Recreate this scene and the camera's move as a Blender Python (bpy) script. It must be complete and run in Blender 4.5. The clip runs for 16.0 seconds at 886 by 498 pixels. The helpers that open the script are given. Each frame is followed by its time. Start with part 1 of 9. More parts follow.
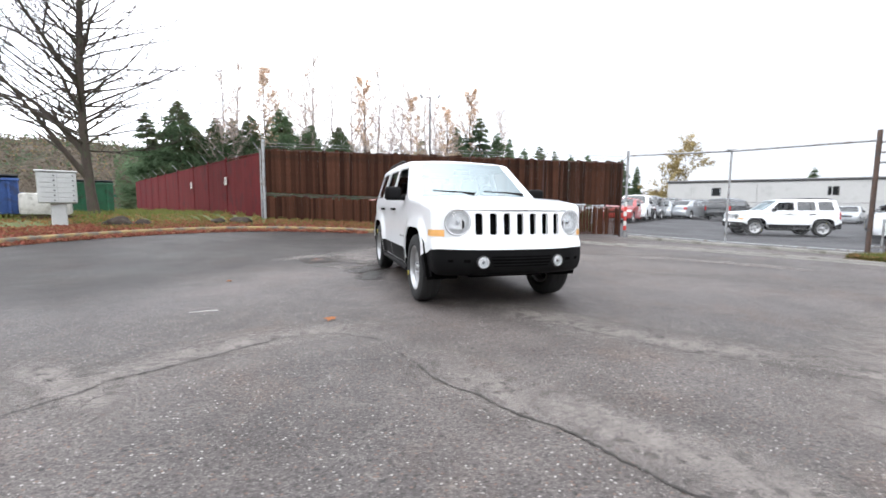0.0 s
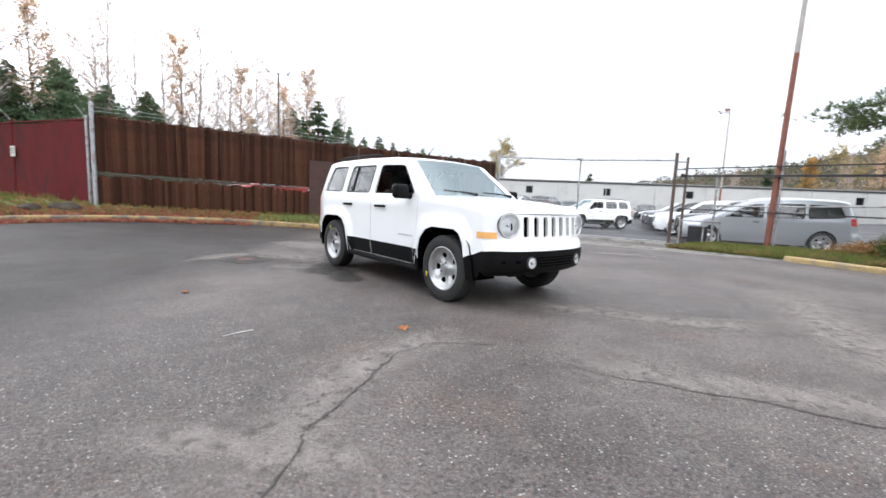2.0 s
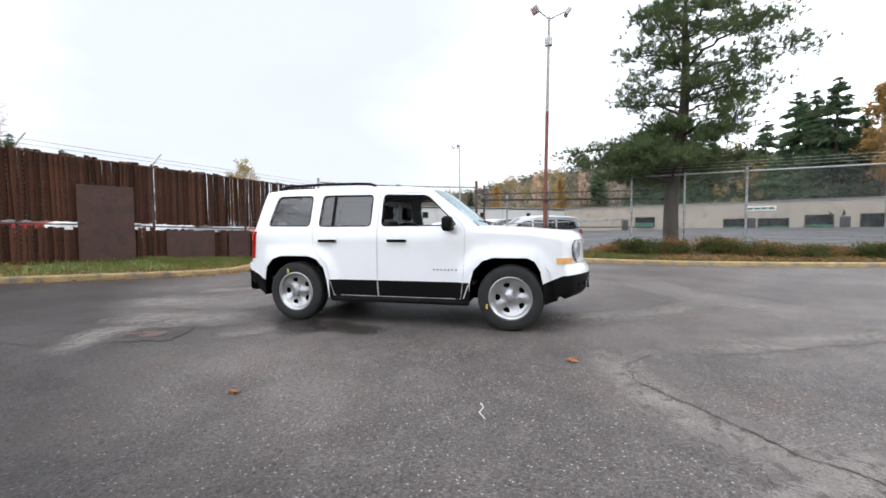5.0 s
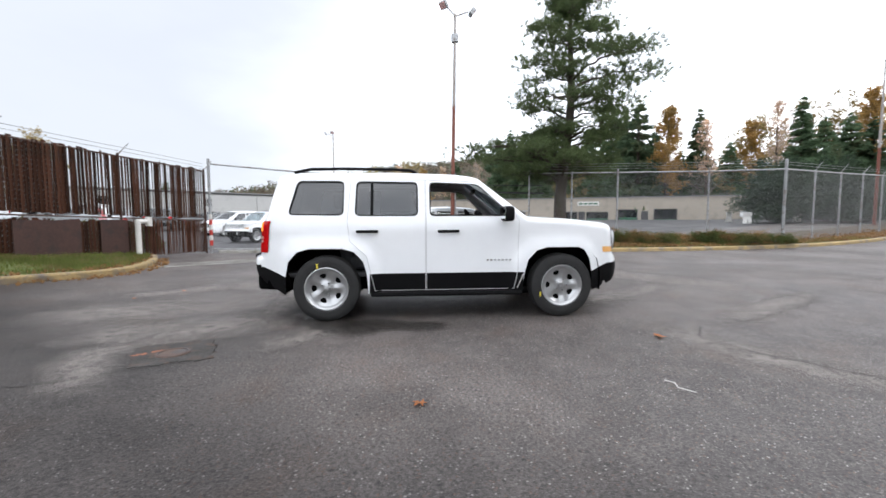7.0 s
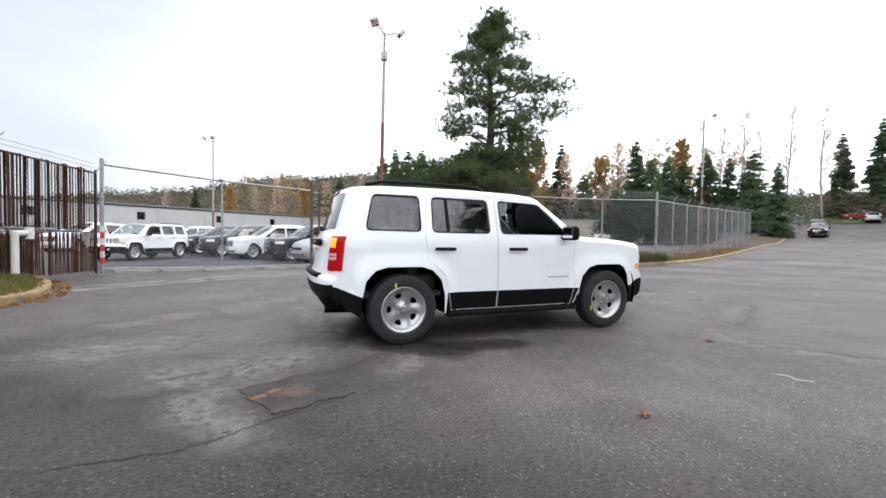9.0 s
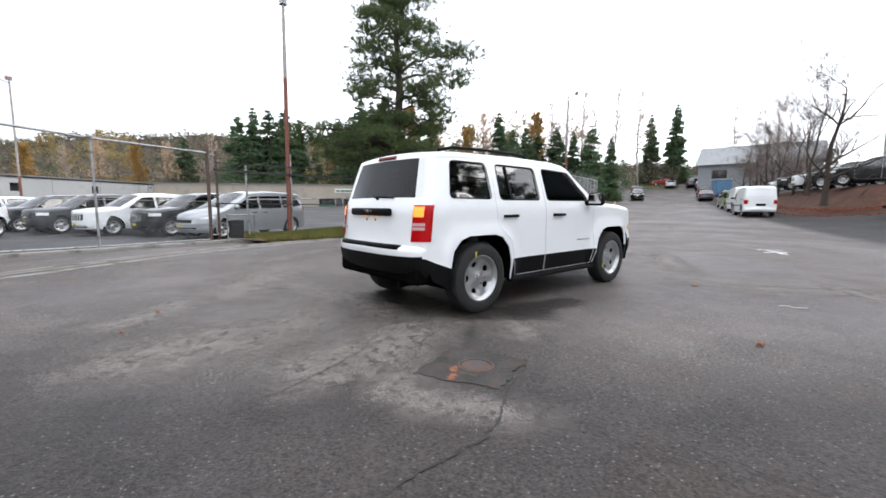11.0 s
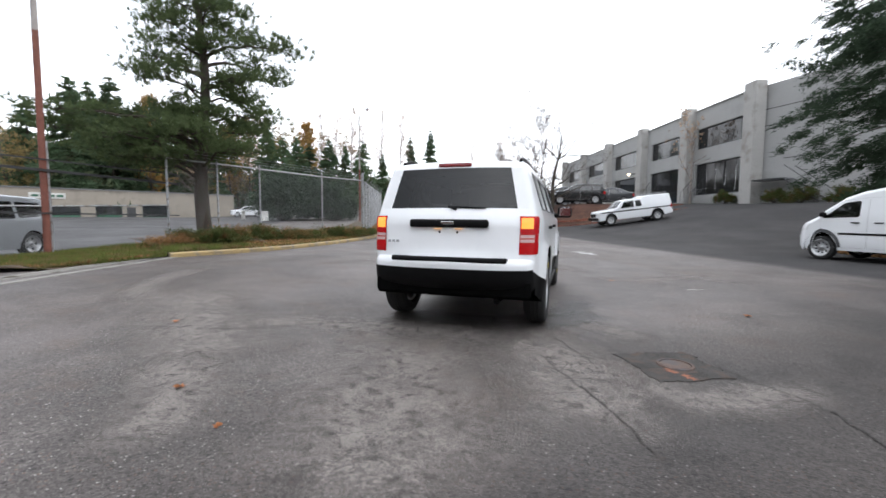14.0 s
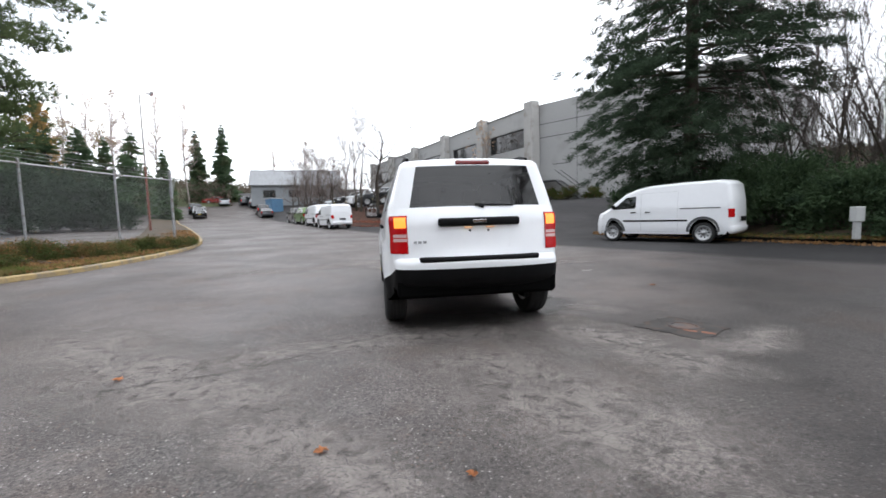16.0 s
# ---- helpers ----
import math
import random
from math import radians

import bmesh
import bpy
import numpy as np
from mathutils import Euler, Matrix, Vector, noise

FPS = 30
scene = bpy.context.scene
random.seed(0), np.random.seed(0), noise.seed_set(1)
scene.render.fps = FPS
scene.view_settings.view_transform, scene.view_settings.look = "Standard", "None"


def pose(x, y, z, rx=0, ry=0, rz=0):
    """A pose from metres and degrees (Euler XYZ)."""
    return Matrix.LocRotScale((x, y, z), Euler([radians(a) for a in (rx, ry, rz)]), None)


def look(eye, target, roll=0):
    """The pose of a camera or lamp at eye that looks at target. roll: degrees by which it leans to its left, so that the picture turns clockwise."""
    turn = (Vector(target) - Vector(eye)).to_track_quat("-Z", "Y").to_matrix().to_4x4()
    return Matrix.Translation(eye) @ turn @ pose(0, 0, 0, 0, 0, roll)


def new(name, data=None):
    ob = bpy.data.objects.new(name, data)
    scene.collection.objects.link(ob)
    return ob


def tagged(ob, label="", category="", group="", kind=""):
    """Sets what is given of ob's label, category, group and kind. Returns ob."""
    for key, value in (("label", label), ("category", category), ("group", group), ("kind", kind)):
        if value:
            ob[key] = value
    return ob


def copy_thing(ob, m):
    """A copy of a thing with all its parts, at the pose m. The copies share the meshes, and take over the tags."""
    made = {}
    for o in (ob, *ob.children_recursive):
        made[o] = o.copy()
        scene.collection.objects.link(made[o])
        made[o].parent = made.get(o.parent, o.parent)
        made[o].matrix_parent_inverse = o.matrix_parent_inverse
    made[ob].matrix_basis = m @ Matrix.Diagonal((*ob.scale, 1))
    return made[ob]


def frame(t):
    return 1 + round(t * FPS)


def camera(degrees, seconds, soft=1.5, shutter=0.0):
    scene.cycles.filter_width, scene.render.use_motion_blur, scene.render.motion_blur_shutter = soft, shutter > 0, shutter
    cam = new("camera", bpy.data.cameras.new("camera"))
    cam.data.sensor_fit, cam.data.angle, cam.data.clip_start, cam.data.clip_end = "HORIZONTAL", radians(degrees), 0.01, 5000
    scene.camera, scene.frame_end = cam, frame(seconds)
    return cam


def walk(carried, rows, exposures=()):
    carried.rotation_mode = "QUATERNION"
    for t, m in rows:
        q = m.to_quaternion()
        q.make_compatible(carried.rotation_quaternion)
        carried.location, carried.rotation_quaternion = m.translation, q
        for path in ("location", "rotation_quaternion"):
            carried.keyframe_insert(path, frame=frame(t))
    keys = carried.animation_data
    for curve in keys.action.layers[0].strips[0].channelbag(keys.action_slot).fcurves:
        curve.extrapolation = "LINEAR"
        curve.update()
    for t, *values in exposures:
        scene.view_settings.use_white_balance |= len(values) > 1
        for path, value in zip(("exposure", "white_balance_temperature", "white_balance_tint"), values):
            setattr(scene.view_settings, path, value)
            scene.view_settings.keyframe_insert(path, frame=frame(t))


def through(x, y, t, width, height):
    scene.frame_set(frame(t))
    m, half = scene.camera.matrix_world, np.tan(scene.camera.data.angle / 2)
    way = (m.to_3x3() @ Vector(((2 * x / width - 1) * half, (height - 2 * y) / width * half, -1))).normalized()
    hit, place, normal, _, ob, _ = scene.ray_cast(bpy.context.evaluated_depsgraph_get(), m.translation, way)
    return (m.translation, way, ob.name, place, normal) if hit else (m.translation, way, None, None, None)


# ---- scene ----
cam = camera(93.4, 16.0, soft=1.6, shutter=0.25)
METRES, EYE, TILT, LEAN, TURN = 17.19, 1.005, 1.05, 1.21, 0.0
ROWS = [
    (0.0, 0.0, 0.0, 0.0, 0.2, -6.67, -1.69),
    (0.5, -0.0306, 0.0021, -0.0003, -5.24, -7.83, -0.9),
    (1.0, -0.0603, 0.0045, -0.0003, -11.03, -6.77, -3.7),
    (1.5, -0.0914, 0.0098, 0.0011, -17.72, -7.67, -4.05),
    (2.0, -0.1203, 0.0233, 0.0018, -22.89, -7.11, -3.91),
    (2.5, -0.1496, 0.0395, 0.0025, -32.62, -6.17, -2.61),
    (3.0, -0.1753, 0.0601, 0.0009, -36.36, -6.79, -2.32),
    (3.5, -0.2008, 0.0819, -0.0004, -41.26, -4.81, -0.61),
    (6.0, -0.286, 0.2196, -0.002, -66.48, -3.12, -1.76),
    (6.5, -0.2945, 0.2504, -0.003, -70.37, -3.79, -1.04),
    (7.0, -0.3037, 0.2802, -0.0044, -77.83, -3.26, -1.13),
    (7.5, -0.3091, 0.312, -0.0049, -82.82, -2.47, 0.19),
    (8.0, -0.3124, 0.3433, -0.0056, -87.25, -1.39, -0.54),
    (10.5, -0.2924, 0.4976, -0.0106, -107.89, -3.15, -0.72),
    (11.0, -0.279, 0.5254, -0.0096, -113.32, -4.54, -0.43),
    (11.5, -0.2622, 0.5493, -0.0093, -117.13, -3.94, -1.12),
    (12.0, -0.2454, 0.575, -0.0094, -125.1, -4.25, -0.72),
    (12.5, -0.2235, 0.5969, -0.0099, -128.03, -4.58, 0.5),
    (13.0, -0.2029, 0.6184, -0.0108, -135.29, -3.47, 0.28),
    (13.5, -0.1796, 0.6365, -0.0105, -141.27, -3.84, 0.74),
    (14.0, -0.154, 0.6513, -0.0101, -145.49, -2.83, 0.05),
    (14.5, -0.1277, 0.666, -0.0096, -153.58, -2.91, 0.47),
    (15.0, -0.0996, 0.674, -0.0094, -158.01, -4.4, 0.43),
    (15.5, -0.0706, 0.6832, -0.0089, -165.37, -3.68, 2.35),
    (16.0, -0.0409, 0.6859, -0.0083, -172.11, -3.34, 2.72),
]
walk(cam, [(t, pose(0, 0, EYE, TILT, LEAN, TURN) @ pose(METRES * x, METRES * y, METRES * z, 90 + pitch, roll, yaw)) for t, x, y, z, yaw, pitch, roll in ROWS],
     exposures=[(0.0, 0.82), (2.0, 0.76), (3.5, 0.62), (6.0, 0.48), (8.0, 0.42), (11.0, 0.36), (13.5, 0.30), (15.0, 0.28), (16.0, 0.34)])

# ---------------------------------------------------------------- world and light
world = bpy.data.worlds.new("overcast_sky")
scene.world = world
world.use_nodes = True
wn, wl = world.node_tree.nodes, world.node_tree.links
wn.clear()
SUN_EL, SUN_AZ = 38.0, 200.0
w_out = wn.new("ShaderNodeOutputWorld")
w_bg = wn.new("ShaderNodeBackground")
w_sky = wn.new("ShaderNodeTexSky")
w_sky.sky_type, w_sky.sun_disc = "NISHITA", False
w_sky.sun_elevation, w_sky.sun_rotation = radians(SUN_EL), radians(SUN_AZ)
w_co = wn.new("ShaderNodeTexCoord")
w_map = wn.new("ShaderNodeMapping")
w_map.inputs["Scale"].default_value = (1.0, 1.0, 2.6)
w_noise = wn.new("ShaderNodeTexNoise")
w_noise.inputs["Scale"].default_value = 1.4
w_noise.inputs["Detail"].default_value = 6.0
w_noise.inputs["Roughness"].default_value = 0.52
w_ramp = wn.new("ShaderNodeValToRGB")
w_ramp.color_ramp.elements[0].position, w_ramp.color_ramp.elements[0].color = 0.30, (0.60, 0.64, 0.71, 1)
w_ramp.color_ramp.elements[1].position, w_ramp.color_ramp.elements[1].color = 0.56, (1.08, 1.11, 1.175, 1)
w_scale = wn.new("ShaderNodeVectorMath")
w_scale.operation = "SCALE"
w_scale.inputs[3].default_value = 0.10
w_mix = wn.new("ShaderNodeMix")
w_mix.data_type = "RGBA"
w_mix.inputs[0].default_value = 0.9
wl.new(w_co.outputs["Generated"], w_map.inputs["Vector"])
wl.new(w_map.outputs["Vector"], w_noise.inputs["Vector"])
wl.new(w_noise.outputs["Fac"], w_ramp.inputs["Fac"])
wl.new(w_sky.outputs["Color"], w_scale.inputs[0])
wl.new(w_scale.outputs["Vector"], w_mix.inputs[6])
wl.new(w_ramp.outputs["Color"], w_mix.inputs[7])
# the overcast is thicker towards the north-east
w_dot = wn.new("ShaderNodeVectorMath")
w_dot.operation = "DOT_PRODUCT"
w_dot.inputs[1].default_value = (0.60, 0.70, 0.38)
w_sum = wn.new("ShaderNodeMath")
w_sum.operation = "MULTIPLY_ADD"
w_sum.inputs[1].default_value = 0.5
w_thick = wn.new("ShaderNodeMapRange")
w_thick.inputs["From Min"].default_value, w_thick.inputs["From Max"].default_value = 0.90, 1.24
w_thick.inputs["To Max"].default_value = 0.93
w_thick.interpolation_type = "SMOOTHSTEP"
w_grey = wn.new("ShaderNodeMix")
w_grey.data_type = "RGBA"
w_grey.inputs[7].default_value = (0.290, 0.312, 0.350, 1)
wl.new(w_co.outputs["Generated"], w_dot.inputs[0])
wl.new(w_noise.outputs["Fac"], w_sum.inputs[0])
wl.new(w_dot.outputs["Value"], w_sum.inputs[2])
wl.new(w_sum.outputs[0], w_thick.inputs["Value"])
wl.new(w_thick.outputs["Result"], w_grey.inputs[0])
wl.new(w_mix.outputs[2], w_grey.inputs[6])
wl.new(w_grey.outputs[2], w_bg.inputs["Color"])
w_bg.inputs["Strength"].default_value = 1.86
wl.new(w_bg.outputs["Background"], w_out.inputs["Surface"])

sun = new("sun", bpy.data.lights.new("sun", "SUN"))
sun.data.energy, sun.data.angle, sun.data.color = 0.5, radians(25), (1.0, 0.97, 0.93)
sun.matrix_world = look((0, 0, 0), (-math.sin(radians(SUN_AZ)) * math.cos(radians(SUN_EL)), math.cos(radians(SUN_AZ)) * -math.cos(radians(SUN_EL)), -math.sin(radians(SUN_EL))))

# ---------------------------------------------------------------- materials
def lin(node_tree, a, b):
    node_tree.links.new(a, b)


def mat(name, base, rough=0.6, metal=0.0, var=0.18, scale=3.0, fine=40.0, bump=0.15, dark=None, dark_at=0.0, spec=0.5, coat=0.0, rnd=0.0, world_co=False, stretch=None, depth=0.01):
    """A surface with slow and fine variation of its colour, stains of a second colour and a fine relief."""
    m = bpy.data.materials.new(name)
    m.use_nodes = True
    t = m.node_tree
    n = t.nodes
    p = n["Principled BSDF"]
    p.inputs["Roughness"].default_value, p.inputs["Metallic"].default_value = rough, metal
    p.inputs["Specular IOR Level"].default_value = spec
    p.inputs["Coat Weight"].default_value = coat
    p.inputs["Coat Roughness"].default_value = 0.05
    if world_co:
        src = n.new("ShaderNodeNewGeometry").outputs["Position"]
    else:
        src = n.new("ShaderNodeTexCoord").outputs["Object"]
    if stretch:
        mp = n.new("ShaderNodeMapping")
        mp.inputs["Scale"].default_value = stretch
        lin(t, src, mp.inputs["Vector"])
        src = mp.outputs["Vector"]
    slow, quick = n.new("ShaderNodeTexNoise"), n.new("ShaderNodeTexNoise")
    slow.inputs["Scale"].default_value, quick.inputs["Scale"].default_value = scale, fine
    slow.inputs["Detail"].default_value, quick.inputs["Detail"].default_value = 5.0, 3.0
    lin(t, src, slow.inputs["Vector"])
    lin(t, src, quick.inputs["Vector"])
    add = n.new("ShaderNodeMath")
    add.operation = "ADD"
    lin(t, slow.outputs["Fac"], add.inputs[0])
    lin(t, quick.outputs["Fac"], add.inputs[1])
    ramp = n.new("ShaderNodeMapRange")
    ramp.inputs["From Min"].default_value, ramp.inputs["From Max"].default_value = 0.6, 1.4
    ramp.inputs["To Min"].default_value, ramp.inputs["To Max"].default_value = 1.0 - var, 1.0 + var
    lin(t, add.outputs[0], ramp.inputs["Value"])
    last = ramp.outputs["Result"]
    if rnd:
        info = n.new("ShaderNodeObjectInfo")
        rr = n.new("ShaderNodeMapRange")
        rr.inputs["To Min"].default_value, rr.inputs["To Max"].default_value = 1.0 - rnd, 1.0 + rnd
        lin(t, info.outputs["Random"], rr.inputs["Value"])
        mul = n.new("ShaderNodeMath")
        mul.operation = "MULTIPLY"
        lin(t, last, mul.inputs[0])
        lin(t, rr.outputs["Result"], mul.inputs[1])
        last = mul.outputs[0]
    col = n.new("ShaderNodeVectorMath")
    col.operation = "SCALE"
    col.inputs[0].default_value = base
    lin(t, last, col.inputs[3])
    out = col.outputs["Vector"]
    if dark:
        st = n.new("ShaderNodeTexNoise")
        st.inputs["Scale"].default_value, st.inputs["Detail"].default_value = scale * 1.7, 6.0
        lin(t, src, st.inputs["Vector"])
        sr = n.new("ShaderNodeMapRange")
        sr.inputs["From Min"].default_value, sr.inputs["From Max"].default_value = 0.52 - dark_at, 0.66 - dark_at
        lin(t, st.outputs["Fac"], sr.inputs["Value"])
        mx = n.new("ShaderNodeMix")
        mx.data_type = "RGBA"
        lin(t, sr.outputs["Result"], mx.inputs[0])
        lin(t, out, mx.inputs[6])
        mx.inputs[7].default_value = (*dark, 1)
        out = mx.outputs[2]
    lin(t, out, p.inputs["Base Color"])
    if bump:
        b = n.new("ShaderNodeBump")
        b.inputs["Strength"].default_value, b.inputs["Distance"].default_value = bump, depth
        lin(t, quick.outputs["Fac"], b.inputs["Height"])
        lin(t, b.outputs["Normal"], p.inputs["Normal"])
    return m


def glass_mat(name, tint, rough=0.02, clear=0.6, ior=1.9, gloss=(1.0, 1.0, 1.0)):
    """Thin tinted glass: a see-through layer under a gloss that grows at grazing angles."""
    m = bpy.data.materials.new(name)
    m.use_nodes = True
    t = m.node_tree
    n = t.nodes
    n.clear()
    out = n.new("ShaderNodeOutputMaterial")
    tr, gl, mx = n.new("ShaderNodeBsdfTransparent"), n.new("ShaderNodeBsdfGlossy"), n.new("ShaderNodeMixShader")
    tr.inputs["Color"].default_value = (*[c * clear for c in tint], 1)
    gl.inputs["Roughness"].default_value = rough
    gl.inputs["Color"].default_value = (*gloss, 1)
    fr = n.new("ShaderNodeFresnel")
    fr.inputs["IOR"].default_value = ior
    lin(t, fr.outputs["Fac"], mx.inputs[0])
    lin(t, tr.outputs[0], mx.inputs[1])
    lin(t, gl.outputs[0], mx.inputs[2])
    lin(t, mx.outputs[0], out.inputs["Surface"])
    return m


def leaf_mat(name, base, var=0.45, scale=0.9, fine=8.0, through=0.45, other=None, rnd=0.0):
    """Leaves and needles: half the light goes through them."""
    m = mat(name, base, rough=0.8, var=var, scale=scale, fine=fine, bump=0, spec=0.15, dark=other, rnd=rnd, world_co=True)
    t = m.node_tree
    p = t.nodes["Principled BSDF"]
    tr, mx = t.nodes.new("ShaderNodeBsdfTranslucent"), t.nodes.new("ShaderNodeMixShader")
    lin(t, p.inputs["Base Color"].links[0].from_socket, tr.inputs["Color"])
    mx.inputs[0].default_value = through
    lin(t, p.outputs[0], mx.inputs[1])
    lin(t, tr.outputs[0], mx.inputs[2])
    lin(t, mx.outputs[0], t.nodes["Material Output"].inputs["Surface"])
    return m


def glow_mat(name, base, emit, strength):
    m = mat(name, base, rough=0.25, var=0.05, bump=0)
    p = m.node_tree.nodes["Principled BSDF"]
    p.inputs["Emission Color"].default_value = (*emit, 1)
    p.inputs["Emission Strength"].default_value = strength
    return m


def asphalt_mat():
    m = bpy.data.materials.new("worn_asphalt")
    m.use_nodes = True
    t = m.node_tree
    n = t.nodes
    p = n["Principled BSDF"]
    pos = n.new("ShaderNodeNewGeometry").outputs["Position"]

    def noise_at(scale, detail=4.0, rough=0.55):
        q = n.new("ShaderNodeTexNoise")
        q.inputs["Scale"].default_value, q.inputs["Detail"].default_value, q.inputs["Roughness"].default_value = scale, detail, rough
        lin(t, pos, q.inputs["Vector"])
        return q.outputs["Fac"]

    def span(v, a, b, lo=0.0, hi=1.0):
        r = n.new("ShaderNodeMapRange")
        r.inputs["From Min"].default_value, r.inputs["From Max"].default_value = a, b
        r.inputs["To Min"].default_value, r.inputs["To Max"].default_value = lo, hi
        lin(t, v, r.inputs["Value"])
        return r.outputs["Result"]

    def blend(f, a, b):
        x = n.new("ShaderNodeMix")
        x.data_type = "RGBA"
        lin(t, f, x.inputs[0])
        for v, k in ((a, 6), (b, 7)):
            if isinstance(v, tuple):
                x.inputs[k].default_value = (*v, 1)
            else:
                lin(t, v, x.inputs[k])
        return x.outputs[2]

    def mixed(a, b, k):
        q = n.new("ShaderNodeMath")
        q.operation = "MULTIPLY_ADD"
        lin(t, b, q.inputs[0])
        q.inputs[1].default_value = k
        lin(t, a, q.inputs[2])
        return q.outputs[0]

    # the pale worn skin ends in ragged edges over the darker, stonier course
    rag = noise_at(9.0, 6.0, 0.7)
    worn = span(mixed(noise_at(0.42, 4.0, 0.55), rag, 0.09), 0.49, 0.61)
    tone = blend(worn, (0.068, 0.060, 0.057), (0.108, 0.094, 0.088))
    tone = blend(span(noise_at(5.5, 5.0, 0.7), 0.46, 0.66, 0.0, 0.55), tone, (0.132, 0.116, 0.107))
    tone = blend(span(mixed(noise_at(1.5, 3.0), rag, 0.3), 0.62, 0.78, 0.0, 0.52), tone, (0.048, 0.041, 0.038))
    tone = blend(span(noise_at(0.16, 3.0), 0.42, 0.62, 0.0, 0.25), tone, (0.108, 0.098, 0.092))
    tone = blend(span(noise_at(1.1, 5.0, 0.6), 0.54, 0.66, 0.0, 0.50), tone, (0.098, 0.070, 0.056))
    grain = span(noise_at(46.0, 5.0, 0.85), 0.36, 0.64, 0.30, 1.82)
    sc = n.new("ShaderNodeVectorMath")
    sc.operation = "SCALE"
    lin(t, tone, sc.inputs[0])
    lin(t, grain, sc.inputs[3])
    stone = sc.outputs["Vector"]

    def chips(base, scale, lo, hi, r0, r1, most, colour, channel):
        v = n.new("ShaderNodeTexVoronoi")
        v.inputs["Scale"].default_value = scale
        lin(t, pos, v.inputs["Vector"])
        sp = n.new("ShaderNodeSeparateColor")
        lin(t, v.outputs["Color"], sp.inputs[0])
        x = n.new("ShaderNodeMath")
        x.operation = "MULTIPLY"
        lin(t, span(sp.outputs[channel], lo, hi), x.inputs[0])
        lin(t, span(v.outputs["Distance"], r0, r1, most, 0.0), x.inputs[1])
        return blend(x.outputs[0], base, colour)

    stone = chips(stone, 92.0, 0.50, 0.70, 0.18, 0.44, 0.8, (0.235, 0.216, 0.205), 0)
    stone = chips(stone, 64.0, 0.905, 0.955, 0.20, 0.42, 0.9, (0.48, 0.455, 0.43), 1)
    stone = chips(stone, 52.0, 0.88, 0.93, 0.22, 0.40, 0.7, (0.17, 0.105, 0.080), 2)
    stone = chips(stone, 23.0, 0.84, 0.90, 0.15, 0.38, 0.8, (0.026, 0.025, 0.025), 0)
    lot = n.new("ShaderNodeVectorMath")
    lot.operation = "DOT_PRODUCT"
    lin(t, pos, lot.inputs[0])
    lot.inputs[1].default_value = (0.735, 0.678, 0.0)
    stone = blend(span(lot.outputs["Value"], 15.25, 15.40, 0.0, 0.78), stone, (0.040, 0.042, 0.046))
    drive = n.new("ShaderNodeVectorMath")
    drive.operation = "DOT_PRODUCT"
    lin(t, pos, drive.inputs[0])
    drive.inputs[1].default_value = (-0.774, -0.633, 0.0)
    fresh = span(drive.outputs["Value"], 3.2, 3.9)
    stone = blend(span(drive.outputs["Value"], 3.2, 3.9, 0.0, 0.80), stone, (0.030, 0.031, 0.033))
    xyz = n.new("ShaderNodeSeparateXYZ")
    lin(t, pos, xyz.inputs[0])
    wob = n.new("ShaderNodeMath")
    wob.operation = "MULTIPLY_ADD"
    lin(t, noise_at(0.6, 4.0), wob.inputs[0])
    wob.inputs[1].default_value = 2.4
    slant = n.new("ShaderNodeMath")
    slant.operation = "MULTIPLY_ADD"
    lin(t, xyz.outputs[1], slant.inputs[0])
    slant.inputs[1].default_value = -0.45
    lin(t, xyz.outputs[0], slant.inputs[2])
    lin(t, slant.outputs[0], wob.inputs[2])
    # damp ground to the west, deepened so its colour also carries lens falloff
    damp_falloff = span(wob.outputs[0], -5.3, -3.6, 0.42, 1.0)
    dimmed = n.new("ShaderNodeVectorMath")
    dimmed.operation = "SCALE"
    lin(t, stone, dimmed.inputs[0])
    lin(t, damp_falloff, dimmed.inputs[3])
    lin(t, dimmed.outputs["Vector"], p.inputs["Base Color"])
    p.inputs["Specular IOR Level"].default_value = 0.24
    lin(t, mixed(span(noise_at(0.35, 3.0), 0.38, 0.62, 0.50, 0.66), fresh, 0.34), p.inputs["Roughness"])
    b = n.new("ShaderNodeBump")
    b.inputs["Strength"].default_value, b.inputs["Distance"].default_value = 0.6, 0.010
    lin(t, noise_at(75.0, 3.0), b.inputs["Height"])
    lin(t, b.outputs["Normal"], p.inputs["Normal"])
    return m


M_ASPHALT = asphalt_mat()
M_PATCH = mat("asphalt_patch", (0.064, 0.060, 0.057), rough=0.9, spec=0.15, var=0.5, scale=5, fine=70, bump=0.8, dark=(0.095, 0.072, 0.060), world_co=True)
M_CRACK = mat("crack_filling", (0.040, 0.036, 0.033), rough=0.9, var=0.4, scale=5, fine=40, bump=0.4, world_co=True)


